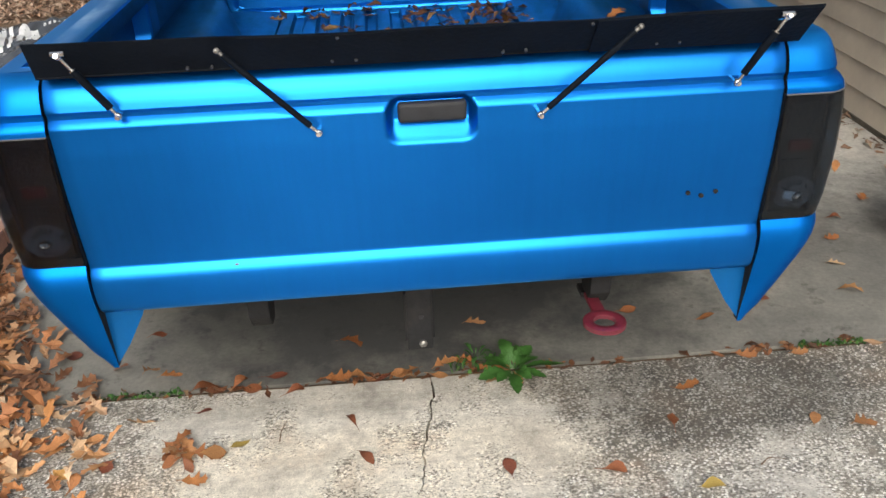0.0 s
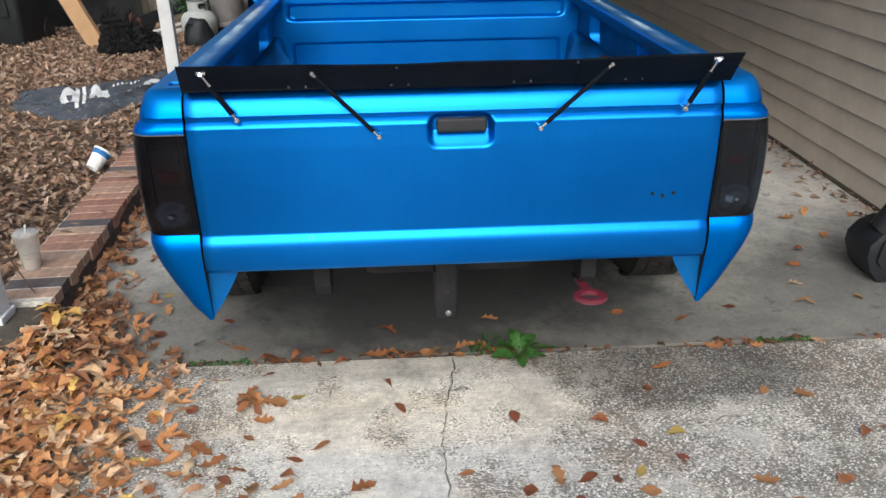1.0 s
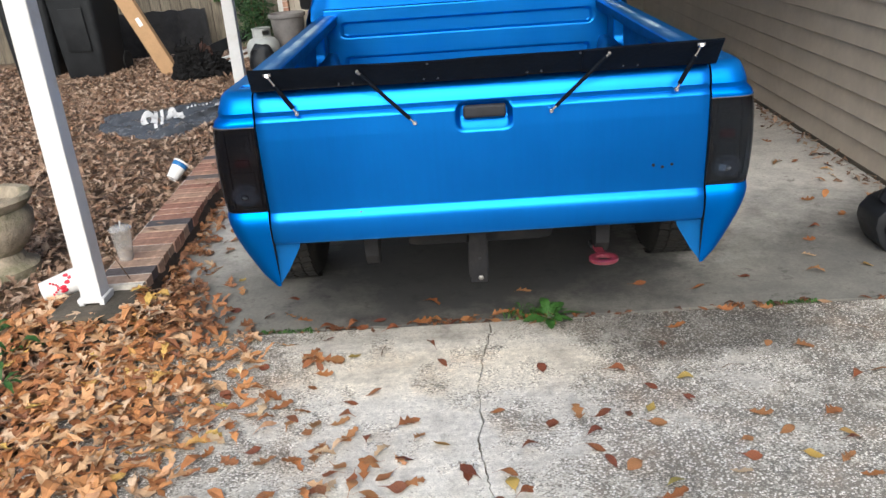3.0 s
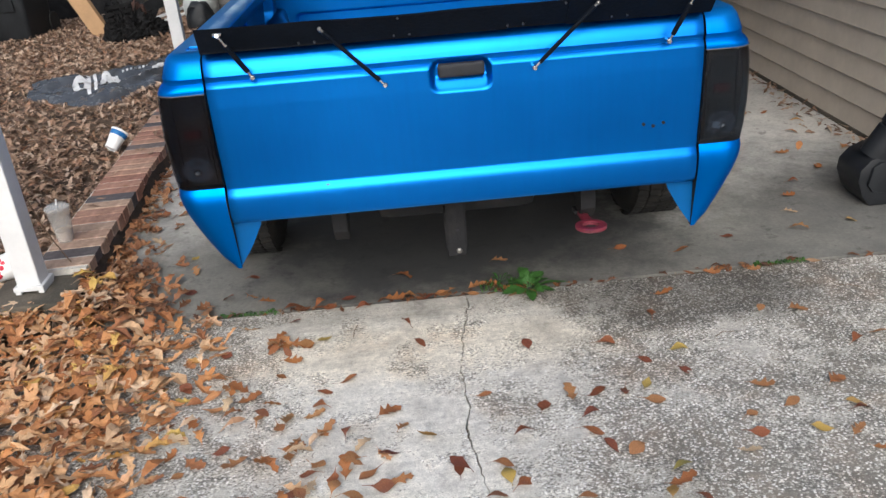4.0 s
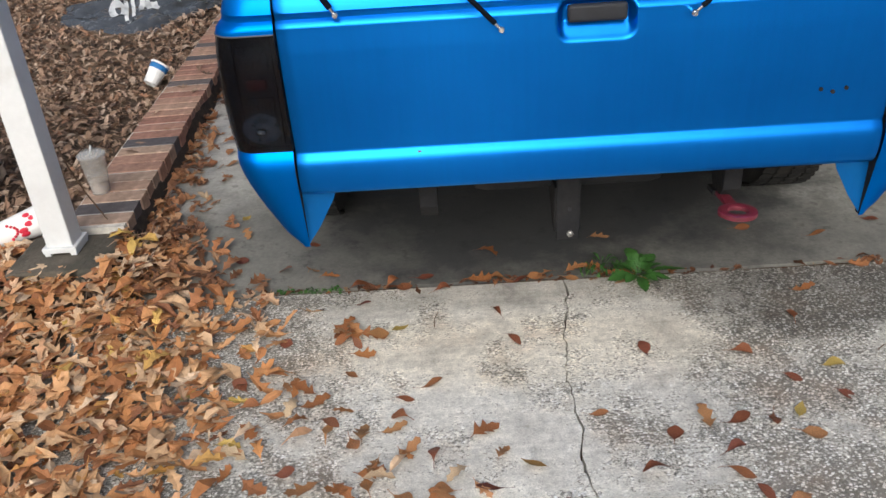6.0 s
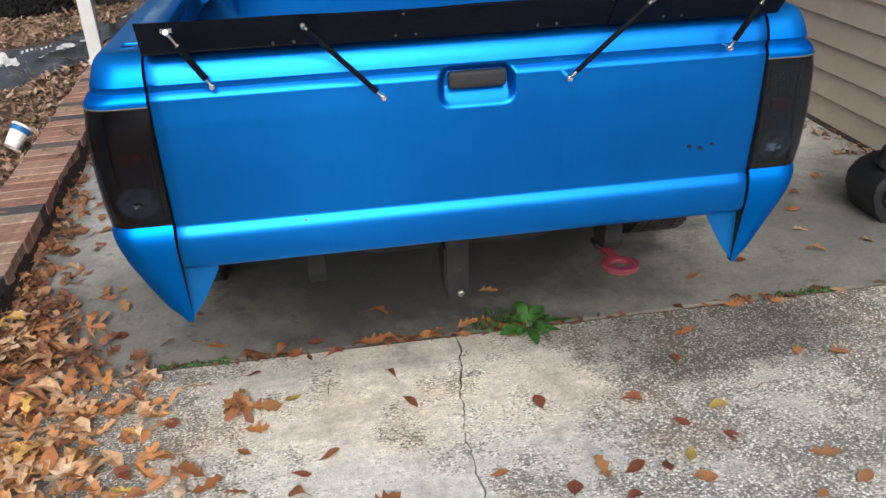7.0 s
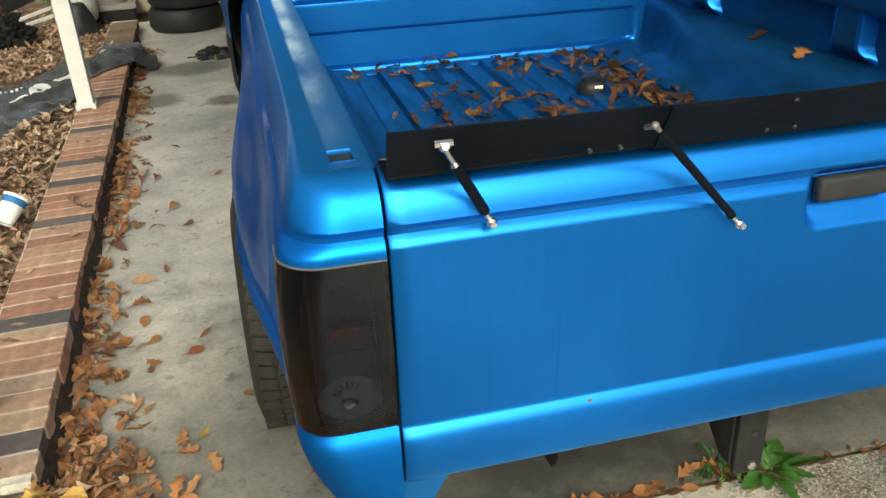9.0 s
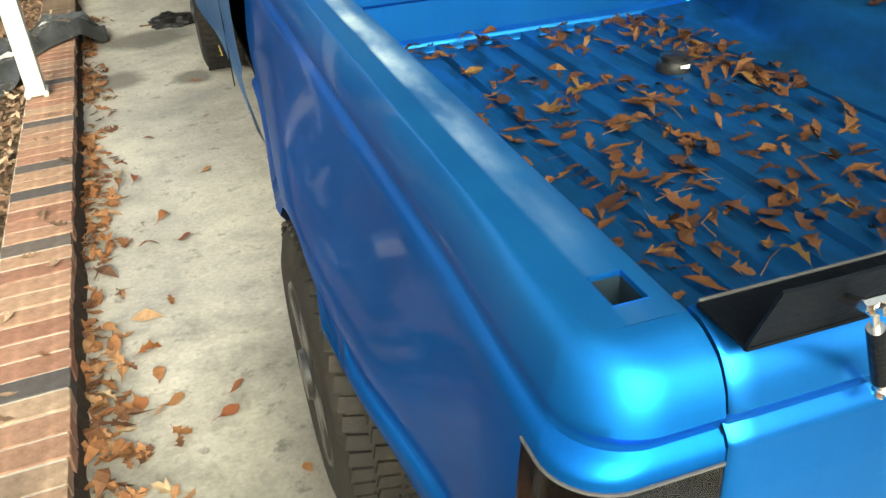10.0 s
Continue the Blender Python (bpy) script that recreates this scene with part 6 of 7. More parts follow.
def weed(x, y, n, length, seed, label):
    rnd = random.Random(seed)
    w = thing("weed", pose(x, y, 0.0), label, "weed")
    for k in range(n):
        b = bmesh.new()
        a = 2 * math.pi * k / n + rnd.uniform(-0.3, 0.3)
        up = rnd.uniform(0.1, 1.5)
        ln = length * rnd.uniform(0.5, 1.2)
        blade(b, (0.012 * math.cos(a), 0.012 * math.sin(a), 0.005), (math.cos(a), math.sin(a), up), ln, ln * rnd.uniform(0.06, 0.12), ln * rnd.uniform(0.3, 0.7), rnd, True)
        for v in b.verts:
            v.co.z = max(v.co.z, 0.004)
        part("leaf", b, GREEN, w, "", 60)




def rosette(x, y, seed, leaves, label):
    """A flat weed: broad toothed leaves on stalks, spread low from one root."""
    rnd = random.Random(seed)
    w = thing("weed", pose(x, y, 0.0), label, "weed")
    for deg, ln, wide, up in leaves:
        wide *= 0.72
        b = bmesh.new()
        a = radians(deg + rnd.uniform(-6, 6))
        d = Vector((math.cos(a), math.sin(a), 0))
        side = Vector((-math.sin(a), math.cos(a), 0))
        roll, prev, n = rnd.uniform(-0.5, 0.5), None, 13
        for k in range(n + 1):
            t = k / n
            hgt = ln * (up * math.sin(min(1.0, t * 1.25) * 1.9) * 0.55)
            p = d * (0.008 + ln * t * (1 - 0.25 * up)) + Vector((0, 0, 0.006 + max(0.0, hgt)))
            body = max(0.0, math.sin(math.pi * min(1.0, max(0.0, (t - 0.16) / 0.84) ** 0.8))) ** 0.75
            half = wide * body * (1.0 + (0.20 if k % 2 else -0.16)) + 0.0020
            tip = 0.22 * half + 0.10 * half * math.sin(9 * t + seed)
            ring = [p + side * half * s_ + Vector((0, 0, abs(s_) * tip + roll * half * s_ * 0.6)) for s_ in (-1, -0.5, 0, 0.5, 1)]
            ring = [b.verts.new((v.x, v.y, max(0.003, v.z))) for v in ring]
            if prev:
                for q in range(4):
                    b.faces.new((prev[q], prev[q + 1], ring[q + 1], ring[q]))
            prev = ring
        part("leaf", b, GREEN if up >= 0 else LEAF_K, w, "" if up >= 0 else "dead tan leaf", 60)
    return w


rosette(0.348, 1.972, 4, [(-2, 0.150, 0.021, 0.25), (18, 0.085, 0.020, 0.5), (-28, 0.105, 0.020, 0.2), (-62, 0.080, 0.019, 0.35), (-95, 0.125, 0.024, 0.2), (-128, 0.090, 0.020, 0.35), (-150, 0.120, 0.024, 0.25), (178, 0.085, 0.018, 0.5), (150, 0.095, 0.020, 0.45), (100, 0.115, 0.024, 0.7), (75, 0.090, 0.024, 0.6), (45, 0.105, 0.026, 0.5), (30, 0.06, 0.018, 0.9), (-45, 0.055, 0.015, 0.8), (130, 0.06, 0.016, 0.9), (165, 0.10, 0.016, -0.01), (205, 0.09, 0.018, -0.01), (-75, 0.06, 0.014, -0.01), (120, 0.05, 0.014, -0.01)], "bright green leafy weed spread flat in the slab joint")
weed(0.245, 2.055, 9, 0.06, 14, "small wispy green weed in the slab joint")
weed(-1.86, 1.93, 13, 0.17, 5, "green weed among fallen leaves by the post")
weed(-2.02, 2.02, 12, 0.19, 6, "green weed among fallen leaves by the post")
weed(-1.78, 1.68, 9, 0.13, 7, "green weed among fallen leaves by the post")


def tuft(name, x0, x1, y, n, hgt, seed, material, label, category, spread=0.02, ground=0.0):
    rnd = random.Random(seed)
    b = bmesh.new()
    for _ in range(n):
        x, yy, a = rnd.uniform(x0, x1), y + rnd.gauss(0, spread), rnd.uniform(0, 6.28)
        h2, w = hgt * rnd.uniform(0.4, 1.1), rnd.uniform(0.002, 0.006)
        lean = Vector((math.cos(a), math.sin(a), 0)) * h2 * rnd.uniform(0.2, 0.8)
        p = Vector((x, yy, ground))
        s_ = Vector((-math.sin(a), math.cos(a), 0)) * w
        v = [b.verts.new(p - s_), b.verts.new(p + s_), b.verts.new(p + lean * 0.5 + s_ + Vector((0, 0, h2 * 0.7))), b.verts.new(p + lean * 0.5 - s_ + Vector((0, 0, h2 * 0.7))), b.verts.new(p + lean + Vector((0, 0, h2 * 0.8)))]
        b.faces.new((v[0], v[1], v[2], v[3]))
        b.faces.new((v[3], v[2], v[4]))
    tagged(part(name, b, material), label, category, kind="stuff")


tuft("moss_tuft", -0.86, -0.62, JOINT + 0.003, 90, 0.014, 1, GREEN, "low green moss and grass in the slab joint", "moss", 0.008)
tuft("moss_tuft", 1.22, 1.42, JOINT + 0.003, 90, 0.016, 2, GREEN, "low green moss and grass in the slab joint", "moss", 0.008)
tuft("moss_tuft", 0.16, 0.30, JOINT + 0.02, 45, 0.035, 3, GREEN, "thin green sprigs in the slab joint", "grass", 0.015)
tuft("dry_grass", -1.56, -1.32, 2.18, 520, 0.09, 4, LITTER, "dry brown grass at the end of the bricks", "dry grass", 0.09)
tuft("green_sprigs", -1.50, -1.36, 2.24, 70, 0.08, 8, GREEN, "green sprigs at the end of the bricks", "grass", 0.05)
stem = bmesh.new()
pts = [(-1.50, 2.42, 0.03), (-1.53, 2.40, 0.12), (-1.56, 2.38, 0.22), (-1.585, 2.36, 0.33), (-1.59, 2.34, 0.42)]
for p, q in zip(pts, pts[1:]):
    rod(p, q, 0.0028, 0.0024, 6, stem)
rod(pts[2], (-1.68, 2.40, 0.30), 0.002, 0.001, 6, stem)
rod(pts[3], (-1.64, 2.42, 0.40), 0.002, 0.001, 6, stem)
tagged(part("bare_stem", stem, TWIG), "thin bare brown stem growing beside the bricks", "stem")

tuft("fence_sprig", -3.42, -3.16, 10.86, 110, 0.16, 21, GREEN, "light green sprig growing at the fence cross board", "plant", 0.03, 0.66)

shrub = thing("shrub", pose(-2.53, 9.58, 0.0), "dark green evergreen shrub beside the fence", "shrub")
rnd = random.Random(12)
stems, crown = bmesh.new(), bmesh.new()
for k in range(13):
    a, rr = rnd.uniform(0, 6.28), rnd.uniform(0.05, 0.34)
    top = Vector((rr * math.cos(a), rr * math.sin(a) * 0.8, rnd.uniform(1.1, 1.9)))
    mid = top * 0.5 + Vector((rnd.uniform(-0.06, 0.06), rnd.uniform(-0.06, 0.06), 0))
    rod((0.02 * math.cos(a), 0.02 * math.sin(a), 0), mid, 0.012, 0.008, 6, stems)
    rod(mid, top, 0.008, 0.003, 6, stems)
    for j in range(420):
        t = rnd.uniform(0.2, 1.0)
        base = mid.lerp(top, (t - 0.5) * 2) if t > 0.5 else Vector((0, 0, 0)).lerp(mid, t * 2)
        c = base + Vector((rnd.gauss(0, 0.085), rnd.gauss(0, 0.085), rnd.gauss(0, 0.07)))
        d = Vector((rnd.gauss(0, 1), rnd.gauss(0, 1), rnd.gauss(0.1, 0.6))).normalized()
        s_ = d.orthogonal().normalized()
        ln, w = rnd.uniform(0.03, 0.06), rnd.uniform(0.008, 0.014)
        v = [crown.verts.new(c), crown.verts.new(c + d * ln * 0.5 + s_ * w), crown.verts.new(c + d * ln), crown.verts.new(c + d * ln * 0.5 - s_ * w)]
        crown.faces.new(v)
part("trunk", stems, TWIG, shrub)
part("crown", crown, SHRUBM, shrub, "dense small dark leaves")

# ---- fallen leaves ----


def leaf_arrays(kind, seed, fine=True):
    """Vertices and quads of one leaf, stalk at the origin, tip along x, curled."""
    rnd = random.Random(seed)
    if kind == "oak":
        prof = [(0.0, 0.010), (0.15, 0.014), (0.25, 0.09), (0.34, 0.25), (0.42, 0.12), (0.50, 0.14), (0.60, 0.34), (0.69, 0.15), (0.78, 0.14), (0.86, 0.20), (0.93, 0.09), (1.0, 0.008)]
    elif kind == "pear":
        prof = [(0.0, 0.012), (0.25, 0.014), (0.36, 0.06), (0.48, 0.16), (0.6, 0.24), (0.72, 0.27), (0.84, 0.22), (0.93, 0.12), (1.0, 0.01)]
    else:
        prof = [(0.0, 0.01), (0.12, 0.012), (0.22, 0.12), (0.36, 0.24), (0.5, 0.28), (0.64, 0.24), (0.78, 0.16), (0.9, 0.07), (1.0, 0.006)]
    if not fine:
        prof = prof[::2] + ([prof[-1]] if len(prof) % 2 == 0 else [])
    if kind == "oak":
        prof = [(u, w * rnd.uniform(0.75, 1.2)) for u, w in prof]
    curl, bend, tw = rnd.uniform(0.2, 1.4), rnd.uniform(-0.25, 0.35), rnd.uniform(-0.6, 0.6)
    vs, fs = [], []
    for i, (u, w) in enumerate(prof):
        z = bend * u * (1 - u) * 1.2 + 0.08 * math.sin(u * 5 + seed)
        sk = 0.05 * math.sin(u * 3.1 + seed)
        wl, wr = w * rnd.uniform(0.85, 1.1), w * rnd.uniform(0.85, 1.1)
        lobe = 0.5 if kind == "oak" else -0.08
        vs += [(u + lobe * max(0, wl - 0.1), sk + wl, z + curl * wl * wl + tw * wl * 0.4), (u, sk, z), (u + lobe * max(0, wr - 0.1), sk - wr, z + curl * wr * wr - tw * wr * 0.4)]
        if i:
            a = 3 * (i - 1)
            fs += [(a, a + 1, a + 4, a + 3), (a + 1, a + 2, a + 5, a + 4)]
    vs = np.array(vs)
    vs[:, 0] -= 0.5
    vs[:, 2] -= vs[:, 2].min()
    return vs, np.array(fs)


SHAPES = {k: [leaf_arrays(k, 10 * j + 3) for j in range(5)] for k in ("oak", "pear", "oval")}
ROUGH = {k: [leaf_arrays(k, 10 * j + 3, k == "oak") for j in range(6)] for k in ("oak", "pear", "oval")}


def leaf_cover(name, spots, kinds, size, material, label, tilt=18, ground=None):
    """Very many leaves as one mesh; spots are (x, y, z)."""
    rng = np.random.RandomState(len(spots) + 11)
    vall, fall, base = [], [], 0
    for x, y, z in spots:
        v, f = ROUGH[kinds[rng.randint(len(kinds))]][rng.randint(6)]
        s_ = rng.uniform(*size)
        m = np.array(Euler([radians(a) for a in (rng.normal(0, tilt), rng.normal(0, tilt), rng.uniform(0, 360))]).to_matrix())
        p = (v * s_ * np.array((1.0, rng.uniform(0.5, 0.95), 1.0))) @ m.T
        p[:, 2] -= min(p[:, 2].min(), 0) * 0.8
        vall.append(p + np.array((x, y, z)))
        fall.append(f + base)
        base += len(v)
    me = bpy.data.meshes.new(name)
    me.from_pydata(np.concatenate(vall).tolist(), [], np.concatenate(fall).tolist())
    me.materials.append(material)
    return tagged(new(name, me), label, "leaf litter", kind="stuff")


def in_banner(x, y):
    if not -3.2 < x < -1.48:
        return False
    lo = np.interp(x, [p[0] for p in BLOW], [p[1] for p in BLOW])
    hi = np.interp(x, [p[0] for p in BUP], [p[1] for p in BUP])
    return lo - 0.03 < y < hi + 0.03


def ground_z(x):
    return -0.03 + 0.05 * smooth_step(-1.75, -2.3, x)


rng = np.random.RandomState(21)
spots = []
while len(spots) < 52000:
    x, y = rng.uniform(-7.2, -1.5), rng.uniform(-4.5, 10.3)
    if y < 2.3 and (x > -1.62 or rng.rand() > 0.75 * smooth_step(-4.5, -0.5, y) * smooth_step(-7.2, -4.5, x)):
        continue
    if x > ledge_x(y) - 0.22 or (x < -4.6 and rng.rand() < 0.4):
        continue
    if in_banner(x, y):
        continue
    bare = noise.noise(Vector((x * 0.9, y * 0.9, 2.0)))
    if bare > 0.3 and rng.rand() < 0.4:
        continue
    spots.append((x, y, ground_z(x) + rng.uniform(0.0, 0.02)))
leaf_cover("yard_leaves", spots, ("oak", "oak", "oval", "pear"), (0.042, 0.088), LITTER, "thick brown leaf litter over the yard", 20)
spots = []
while len(spots) < 7200:
    x, y = rng.uniform(-3.4, -0.62), rng.uniform(-1.9, 2.35)
    if y > 1.99 and x > -1.22 + (2.3 - y) * 0.3:
        continue
    if -1.76 < x < -1.46 and y > 2.12:
        continue
    keep = smooth_step(-0.70, -1.30, x + 0.10 * math.sin(y * 3))
    keep *= smooth_step(-3.4, -2.2, x) * smooth_step(-1.9, -0.6, y)
    if rng.rand() > keep ** 1.3:
        continue
    heap = 0.06 * smooth_step(1.78, 2.08, y) * smooth_step(-1.26, -1.42, x) * smooth_step(-2.1, -1.8, x)
    spots.append((x, y, (0.0 if x > -1.45 else -0.025) + heap + rng.uniform(0.0, 0.028) * keep))
leaf_cover("leaf_drift", spots, ("oak", "oak", "oak", "oak", "pear", "oval"), (0.07, 0.125), PILE, "drift of orange and tan oak leaves beside the driveway", 10)
spots = []
while len(spots) < 420:
    y = rng.uniform(2.9, 7.9)
    x = ledge_x(y) + abs(rng.normal(0, 0.075 + 0.06 * noise.noise(Vector((y * 2.2, 0, 3)))))
    if noise.noise(Vector((y * 1.7, 3.0, 1.0))) < -0.12 and rng.rand() < 0.75:
        continue
    spots.append((x + 0.012, y, 0.004 + rng.uniform(0, 0.010)))
leaf_cover("edge_leaves", spots, ("oak", "pear", "oval", "oak"), (0.05, 0.105), SCRAPS, "dry leaves blown against the brick edging", 13)
spots = []
while len(spots) < 290:
    y = 2.0 + abs(rng.normal(0, 0.42))
    x = ledge_x(y) + 0.02 + abs(rng.normal(0, 0.10 + 0.12 * smooth_step(2.6, 2.05, y)))
    if y < 3.1:
        spots.append((x, y, 0.004 + rng.uniform(0, 0.016)))
leaf_cover("corner_leaves", spots, ("oak", "oak", "oak", "pear"), (0.065, 0.11), SCRAPS, "tan and brown oak leaves gathered at the slab corner", 11)
spots = [(rng.uniform(-1.3, 2.3), JOINT + rng.normal(0.0, 0.010), 0.001) for _ in range(80)]
for a, b, count in ((-0.62, -0.36, 16), (-0.2, 0.1, 16), (0.18, 0.33, 10), (1.0, 1.5, 8)):
    spots += [(rng.uniform(a, b), JOINT + rng.normal(-0.004, 0.012), 0.001) for _ in range(count)]
leaf_cover("joint_leaves", spots, ("pear", "oval", "oak"), (0.02, 0.06), JOINTLEAF, "russet leaf scraps caught in the slab joint", 7)
spots = [(WALL_X - abs(rng.normal(0.03, 0.075)), rng.uniform(2.4, 8.5), 0.006) for _ in range(380)]
leaf_cover("wall_foot_leaves", spots, ("oak", "oval", "oval"), (0.03, 0.09), LITTER, "dark leaf scraps along the foot of the siding", 16)
spots = [(x, y, 0.108) for x, y in [(ledge_x(yy) - rng.uniform(0.02, 0.2), yy) for yy in rng.uniform(2.4, 8.2, 26)]]
leaf_cover("ledge_leaves", spots, ("oak", "oval"), (0.04, 0.09), LITTER, "a few dry leaves on the bricks", 8)

LEAF_MESH = {}
for kind, mats in (("pear", (LEAF_O,)), ("oak", (LEAF_K, LEAF_B)), ("oval", (LEAF_B, LEAF_Y))):
    for mt in mats:
        for j, (v, f) in enumerate(SHAPES[kind]):
            me = bpy.data.meshes.new("fallen_leaf")
            me.from_pydata(v.tolist(), [], f.tolist())
            for p in me.polygons:
                p.use_smooth = True
            me.materials.append(mt)
            LEAF_MESH[kind, mt.name, j] = me
LABELS = {"o": "russet dry leaf with a long stalk lying flat", "k": "tan lobed oak leaf, dry and curled", "y": "yellow-green fallen leaf lying flat", "b": "brown lobed oak leaf, dry and curled", "n": "narrow brown dry leaf, curled"}
lrnd = random.Random(77)


def fallen_leaf(x, y, z, turn, kind, group, size=None, tilt=6):
    mesh = {"o": ("pear", "russet_leaf"), "k": ("oak", "tan_leaf"), "y": ("oval", "yellow_leaf"), "b": ("oak", "shaded_brown_leaf"), "n": ("oval", "shaded_brown_leaf")}[kind]
    ob = new("fallen_leaf", LEAF_MESH[mesh[0], mesh[1], lrnd.randrange(5)])
    wide = lrnd.uniform(0.75, 1.0) if kind in "bn" else lrnd.uniform(0.6, 1.05)
    s_ = size or {"o": 0.082, "k": 0.088, "y": 0.072, "b": 0.11, "n": 0.10}[kind] * lrnd.uniform(0.82, 1.12)
    ob.matrix_basis = pose(x, y, z, lrnd.gauss(0, tilt), lrnd.gauss(0, tilt), turn) @ Matrix.Diagonal((s_, s_ * wide, s_, 1))
    return tagged(ob, LABELS[kind], "leaf", group)


G1 = "leaves scattered on the concrete"
DRIVE_A = "-.12,1.79,110,o -.09,1.66,-65,o -.36,2.02,20,o -.3,1.94,30,o -.55,1.89,0,o -.33,1.47,10,o -.42,1.3,30,k -.38,1.22,40,k -.45,1.13,0,k -.31,1.19,70,o -.28,1.08,170,o -.17,1.08,180,o -.23,1.01,230,o -.21,.95,10,o -.07,1.15,170,y -.42,1.74,45,y -.59,1.77,60,k -.5,1.71,10,k -.52,1.62,0,k -.55,1.70,100,k .1,1.32,5,o .28,1.57,100,o .28,1.22,80,o .22,1.11,180,o .02,1,150,o .12,.99,-20,o .14,.94,80,y .17,.9,60,o .09,.86,0,o"
DRIVE_B = ".37,1.28,80,k .44,1.27,0,o .4,1.16,0,o .39,1.09,-5,o .44,1.01,120,o .51,1,200,o .54,1.27,250,o .61,1.29,80,y .6,1.21,10,o .63,1.42,-30,o .53,1.54,-20,o .74,1.69,70,o .76,1.46,0,y .74,1.35,-30,o .6,.91,0,y .58,.86,0,k .55,.82,60,y .61,.79,-20,o .32,.83,0,o .79,.95,-20,k .84,1.02,0,o .85,1.09,30,o .94,1.23,-10,k .98,1.13,10,o 1.02,1.01,-20,y 1.16,1.21,40,k 1.16,1.1,-10,y 1.16,1.07,10,o"
DRIVE_C = "1.11,.98,40,k 1.14,.91,-20,k 1.32,1.41,20,o 1.4,1.45,-20,o 1.11,1.66,60,o 1.23,1.63,0,k .82,1.84,-10,k 1.2,1.95,20,k 1.04,1.96,-10,k .66,1.95,0,o -.4,1.41,5,o -.39,1.07,-30,o -1.07,1.73,60,k -.77,1.7,0,o -.95,1.52,0,y -1,1.48,10,y -1.1,1.62,20,y -.68,1.34,40,k -.47,.94,-60,k -.29,.92,0,o -.97,1.92,0,k -.14,2.16,-20,k .26,2.22,-10,k .98,2.16,0,o 1.51,2.25,-20,k .75,2.23,20,o .15,2.02,10,k"
SLAB_A = "-1.05,4.63,5,o -1.34,4.65,60,o -1.24,4.23,40,o -1.36,4.07,90,o -1.17,4.04,-20,o -1.30,3.35,20,k -1.33,3.12,-60,o -1.24,3.08,15,o -1.07,3.07,15,o -1.10,2.97,40,o -1.44,3.12,0,k -1.22,2.95,-60,k -0.92,2.68,110,o -1.00,5.32,0,o -1.29,5.12,10,o -1.01,5.91,0,k -1.05,2.53,80,y -1.02,2.40,-70,k -1.01,2.20,0,o -0.76,2.28,30,o -0.84,2.12,-10,o -0.67,2.06,20,k 1.82,3.14,10,k 1.90,2.90,60,k 1.70,2.75,0,o 1.62,2.60,30,k 1.55,2.42,0,k 1.75,2.28,0,y 1.20,2.25,-10,o 1.90,3.80,20,k 2.10,3.50,0,k 1.60,3.60,50,o 2.00,4.30,10,k 2.20,3.90,80,k"
JOINT_A = "-.57,1.985,10,o -.51,1.98,190,o -.46,1.99,30,o -.43,1.975,-15,o -.17,1.99,20,k -.1,1.985,170,o -.05,1.975,10,o 0,1.99,25,o .04,1.995,190,k .12,1.975,0,o .2,2.03,20,k .24,2.02,160,o"
for text in (DRIVE_A, DRIVE_B, DRIVE_C, SLAB_A, JOINT_A):
    for w in text.split():
        x, y, a, k = w.split(",")
        fallen_leaf(float(x), float(y), 0.003 if float(y) < JOINT else 0.007, float(a) + lrnd.uniform(-15, 15), k, G1)
for cx, cy, spread, count in ((-0.56, 1.72, 0.030, 9), (-0.50, 1.10, 0.14, 16), (-0.22, 1.04, 0.10, 9), (-0.75, 1.42, 0.12, 9), (-0.42, 0.72, 0.2, 14), (0.05, 0.70, 0.2, 8)):
    for k in range(count):
        fallen_leaf(cx + lrnd.gauss(0, spread), cy + lrnd.gauss(0, spread), 0.002 + 0.0012 * k, lrnd.uniform(0, 360), lrnd.choice("ookk"), G1)
spots = [(min(-0.2, -1.25 + abs(lrnd.gauss(0, 0.42))), lrnd.uniform(-0.4, 1.35), 0.002) for _ in range(130)]
spots += [(lrnd.uniform(-0.7, 2.2), lrnd.uniform(-1.0, 0.75), 0.0015) for _ in range(46)] + [(lrnd.uniform(1.45, 2.6), lrnd.uniform(0.2, 1.9), 0.0015) for _ in range(26)] + [(lrnd.uniform(1.3, 2.3), lrnd.uniform(3.0, 6.5), 0.0055) for _ in range(22)]
leaf_cover("scattered_leaves", spots, ("pear", "pear", "oak", "oval"), (0.06, 0.11), PILE, "russet leaves lying about on the concrete", 7)
for _ in range(22):
    x = lrnd.uniform(-1.15, -0.45)
    fallen_leaf(x, lrnd.uniform(0.3, 1.7), 0.0015, lrnd.uniform(0, 360), lrnd.choice("okkk"), G1)
for k in range(7):
    x, y, a = lrnd.uniform(-0.8, 1.9), lrnd.uniform(0.4, 1.8), lrnd.uniform(0, 3.14)
    ln = lrnd.uniform(0.05, 0.11)
    kink = lrnd.uniform(-0.014, 0.014)
    tb = rod((-ln / 2, 0, 0.003), (0, kink, 0.003), 0.0018, 0.0014, 6)
    rod((0, kink, 0.003), (ln / 2, -kink * 0.6, 0.003), 0.0014, 0.0008, 6, tb)
    tw = part("twig", tb, TWIG, None, "", None, pose(x, y, 0, 0, 0, math.degrees(a)))
    tagged(tw, "thin brown twig lying on the concrete", "twig", "twigs on the concrete")
G2 = "leaves lying in the truck bed"
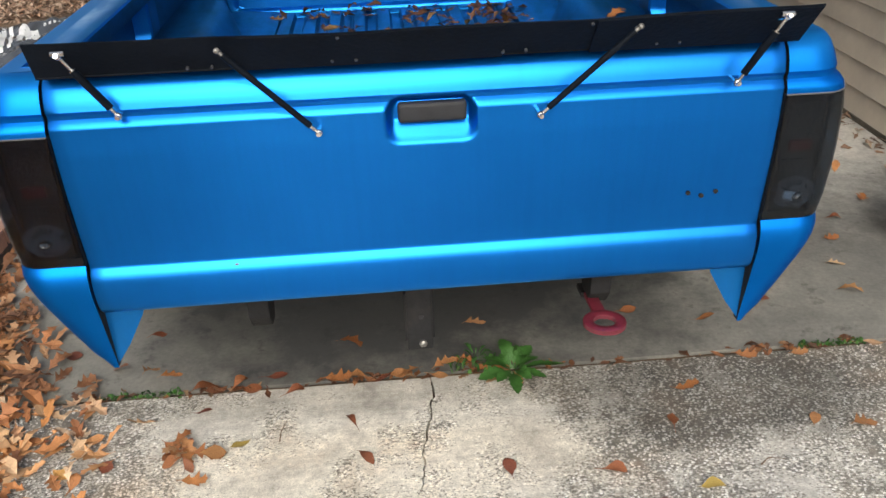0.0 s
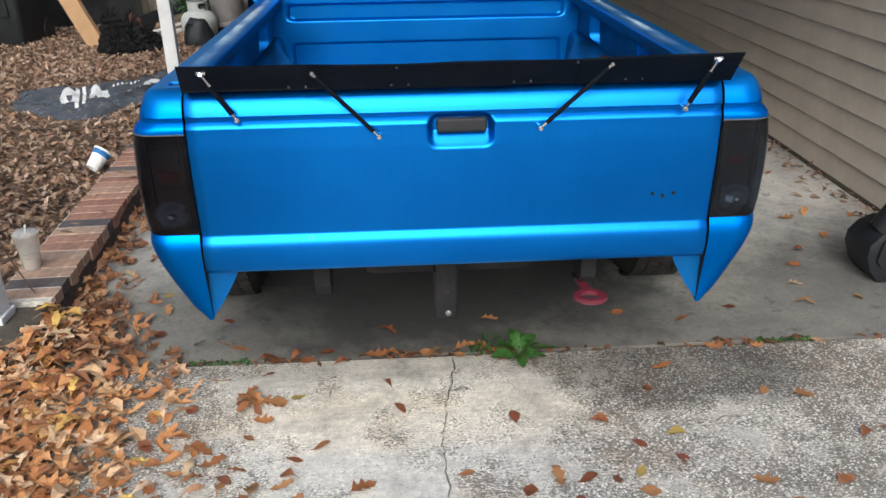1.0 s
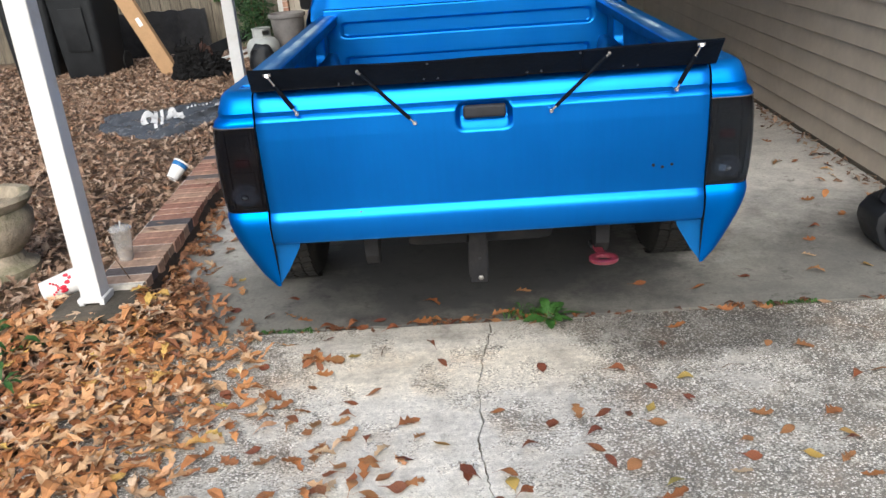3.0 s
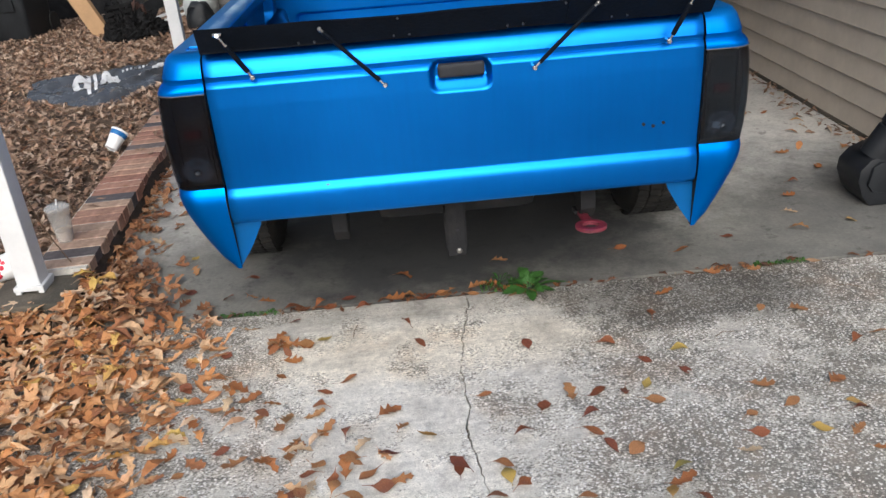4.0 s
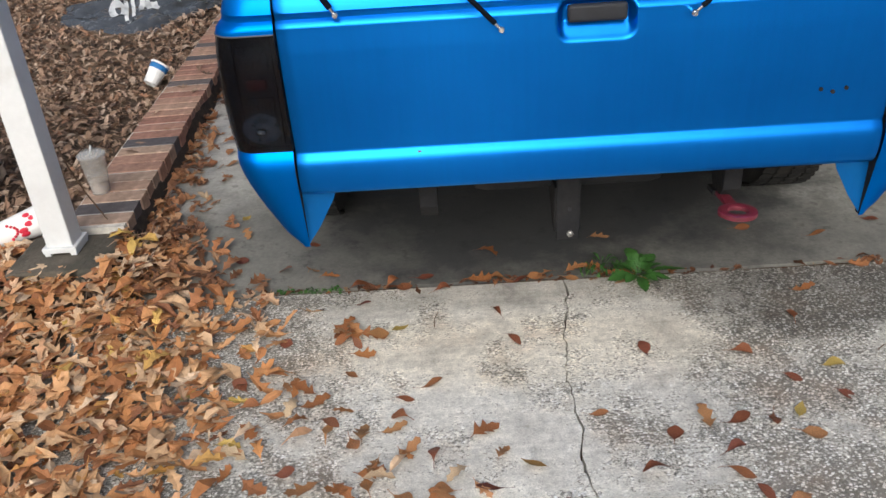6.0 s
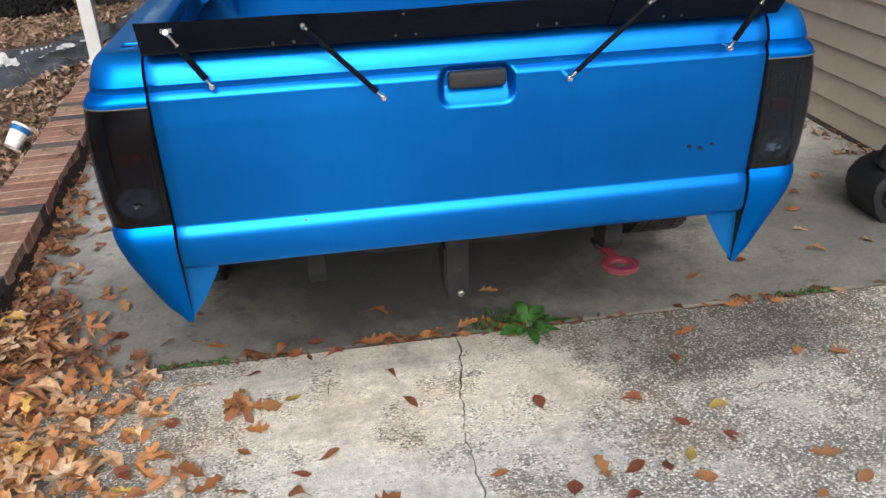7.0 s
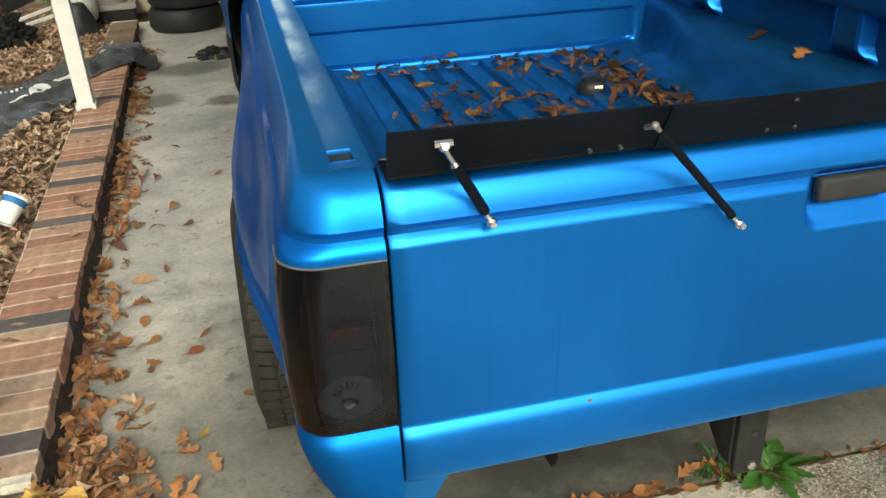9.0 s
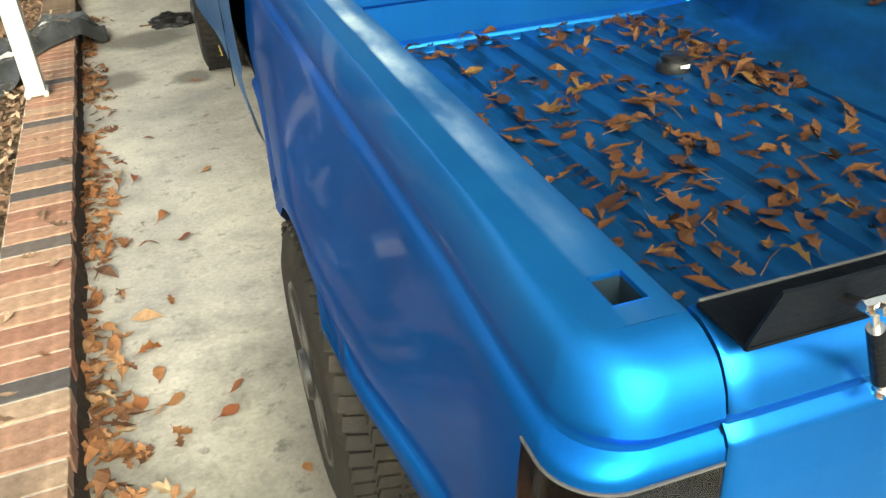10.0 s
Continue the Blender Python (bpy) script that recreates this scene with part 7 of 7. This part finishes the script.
BED_A = "-.11,2.10 -.21,2.05 .12,2.07 .19,1.92 .06,1.86 .19,1.82 -.17,1.78 -.16,1.69 -.29,1.71 -.03,1.57 -.05,1.64 .07,1.56 .08,1.49 .14,1.44 .29,1.52 .29,1.39 -.12,1.49 -.31,1.57 -.22,1.46 -.33,1.44 -.31,1.35 0,1.40 .07,1.36 0,1.29 -.12,1.27 -.23,1.21 -.25,1.33 -.22,1.11 -.33,1.08 -.33,1.02 -.33,0.92"
BED_B = "-.23,1.01 -.32,0.89 -.18,0.97 -.02,1.10 -.1,1.03 -.13,0.90 -.2,0.86 -.13,0.79 -.23,0.77 -.34,0.77 -.32,0.70 -.39,0.66 -.23,0.65 -.32,0.62 -.13,0.59 -.03,0.70 .09,0.88 .07,1.01 .05,0.91 .18,1.22 .12,1.09 .27,1.23 .41,1.18 .26,1.05 .19,0.81 .09,0.68 .18,0.93 .07,0.73 0,0.77 .41,1.07 .45,1.39"
bed_spots = [tuple(float(v) for v in w.split(",")) for w in (BED_A + " " + BED_B).split()]
more = [(x0 + lrnd.gauss(0, 0.075), y0 + lrnd.gauss(0, 0.075)) for x0, y0 in bed_spots + bed_spots + bed_spots if lrnd.random() < 0.95]
pile_spots = [(lrnd.gauss(0.41, 0.05), lrnd.uniform(1.30, 2.12)) for _ in range(95)] + [(lrnd.uniform(-0.5, 0.6), lrnd.uniform(0.12, 0.6)) for _ in range(26)] + [(lrnd.uniform(-0.6, 0.5), lrnd.uniform(2.03, 2.15)) for _ in range(22)]
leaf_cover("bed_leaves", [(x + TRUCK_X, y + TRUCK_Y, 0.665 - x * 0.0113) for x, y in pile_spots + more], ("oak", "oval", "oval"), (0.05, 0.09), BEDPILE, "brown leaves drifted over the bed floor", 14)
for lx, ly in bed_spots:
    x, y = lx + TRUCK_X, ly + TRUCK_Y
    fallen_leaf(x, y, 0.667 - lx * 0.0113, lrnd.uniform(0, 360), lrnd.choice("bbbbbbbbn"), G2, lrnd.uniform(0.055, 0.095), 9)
fallen_leaf(0.78, 2.69, 0.850, 30, "k", G2, 0.10)
fallen_leaf(0.80, 2.95, 0.850, 10, "b", G2, 0.09)
for k in range(7):
    ln = lrnd.uniform(0.09, 0.19)
    kink = lrnd.uniform(-0.02, 0.02)
    tb = rod((-ln / 2, 0, 0.003), (0, kink, 0.006), 0.0017, 0.0014, 6)
    rod((0, kink, 0.006), (ln / 2, -kink * 0.5, 0.004), 0.0014, 0.0008, 6, tb)
    tw = part("twig", tb, TWIG, None, "", None, pose(TRUCK_X + lrnd.uniform(-0.35, 0.4), TRUCK_Y + lrnd.uniform(0.6, 1.7), 0.668, 0, 0, lrnd.uniform(0, 180)))
    tagged(tw, "thin brown twig lying in the truck bed", "twig", "twigs in the bed")
tagged(part("stuck_leaf", box(0.02, 0.05, 0.003, 0.001), LEAF_Y, None, "", None, pose(-0.905, 3.62, 0.80, 0, 80, 0)), "yellow leaf stuck to the truck side", "leaf")

# ---- bricks of the ledge ----
brick_meshes = []
for k in range(5):
    rnd = random.Random(60 + k)
    b = box(0.234, 0.0845, 0.071, 0.004, (0, 0, 0))
    for v in b.verts:
        v.co += Vector((rnd.uniform(-0.002, 0.002), rnd.uniform(-0.0015, 0.0015), rnd.uniform(-0.001, 0.001)))
    brick_meshes.append((to_mesh("brick", b.copy(), BRICK), to_mesh("brick", b.copy(), DARKBRICK), to_mesh("brick", b, MOSSBRICK)))
rnd = random.Random(9)
PITCH = 0.0945
n_bricks = int((LEDGE_Y1 - LEDGE_Y0) / PITCH)
for i in range(n_bricks):
    y = LEDGE_Y0 + 0.068 + i * PITCH
    dark = i in (1, 8, 17, 22, 25, 31, 38, 52)
    ob = new("brick", brick_meshes[rnd.randrange(5)][1 if dark else 2 if y > 7.35 else 0])
    ob.parent = ledge
    ob.matrix_basis = pose(ledge_x(y) - 0.117 + rnd.uniform(-0.003, 0.003), y, 0.036 + rnd.uniform(-0.001, 0.002), 0, 0, 3.2 + rnd.uniform(-0.5, 0.5))
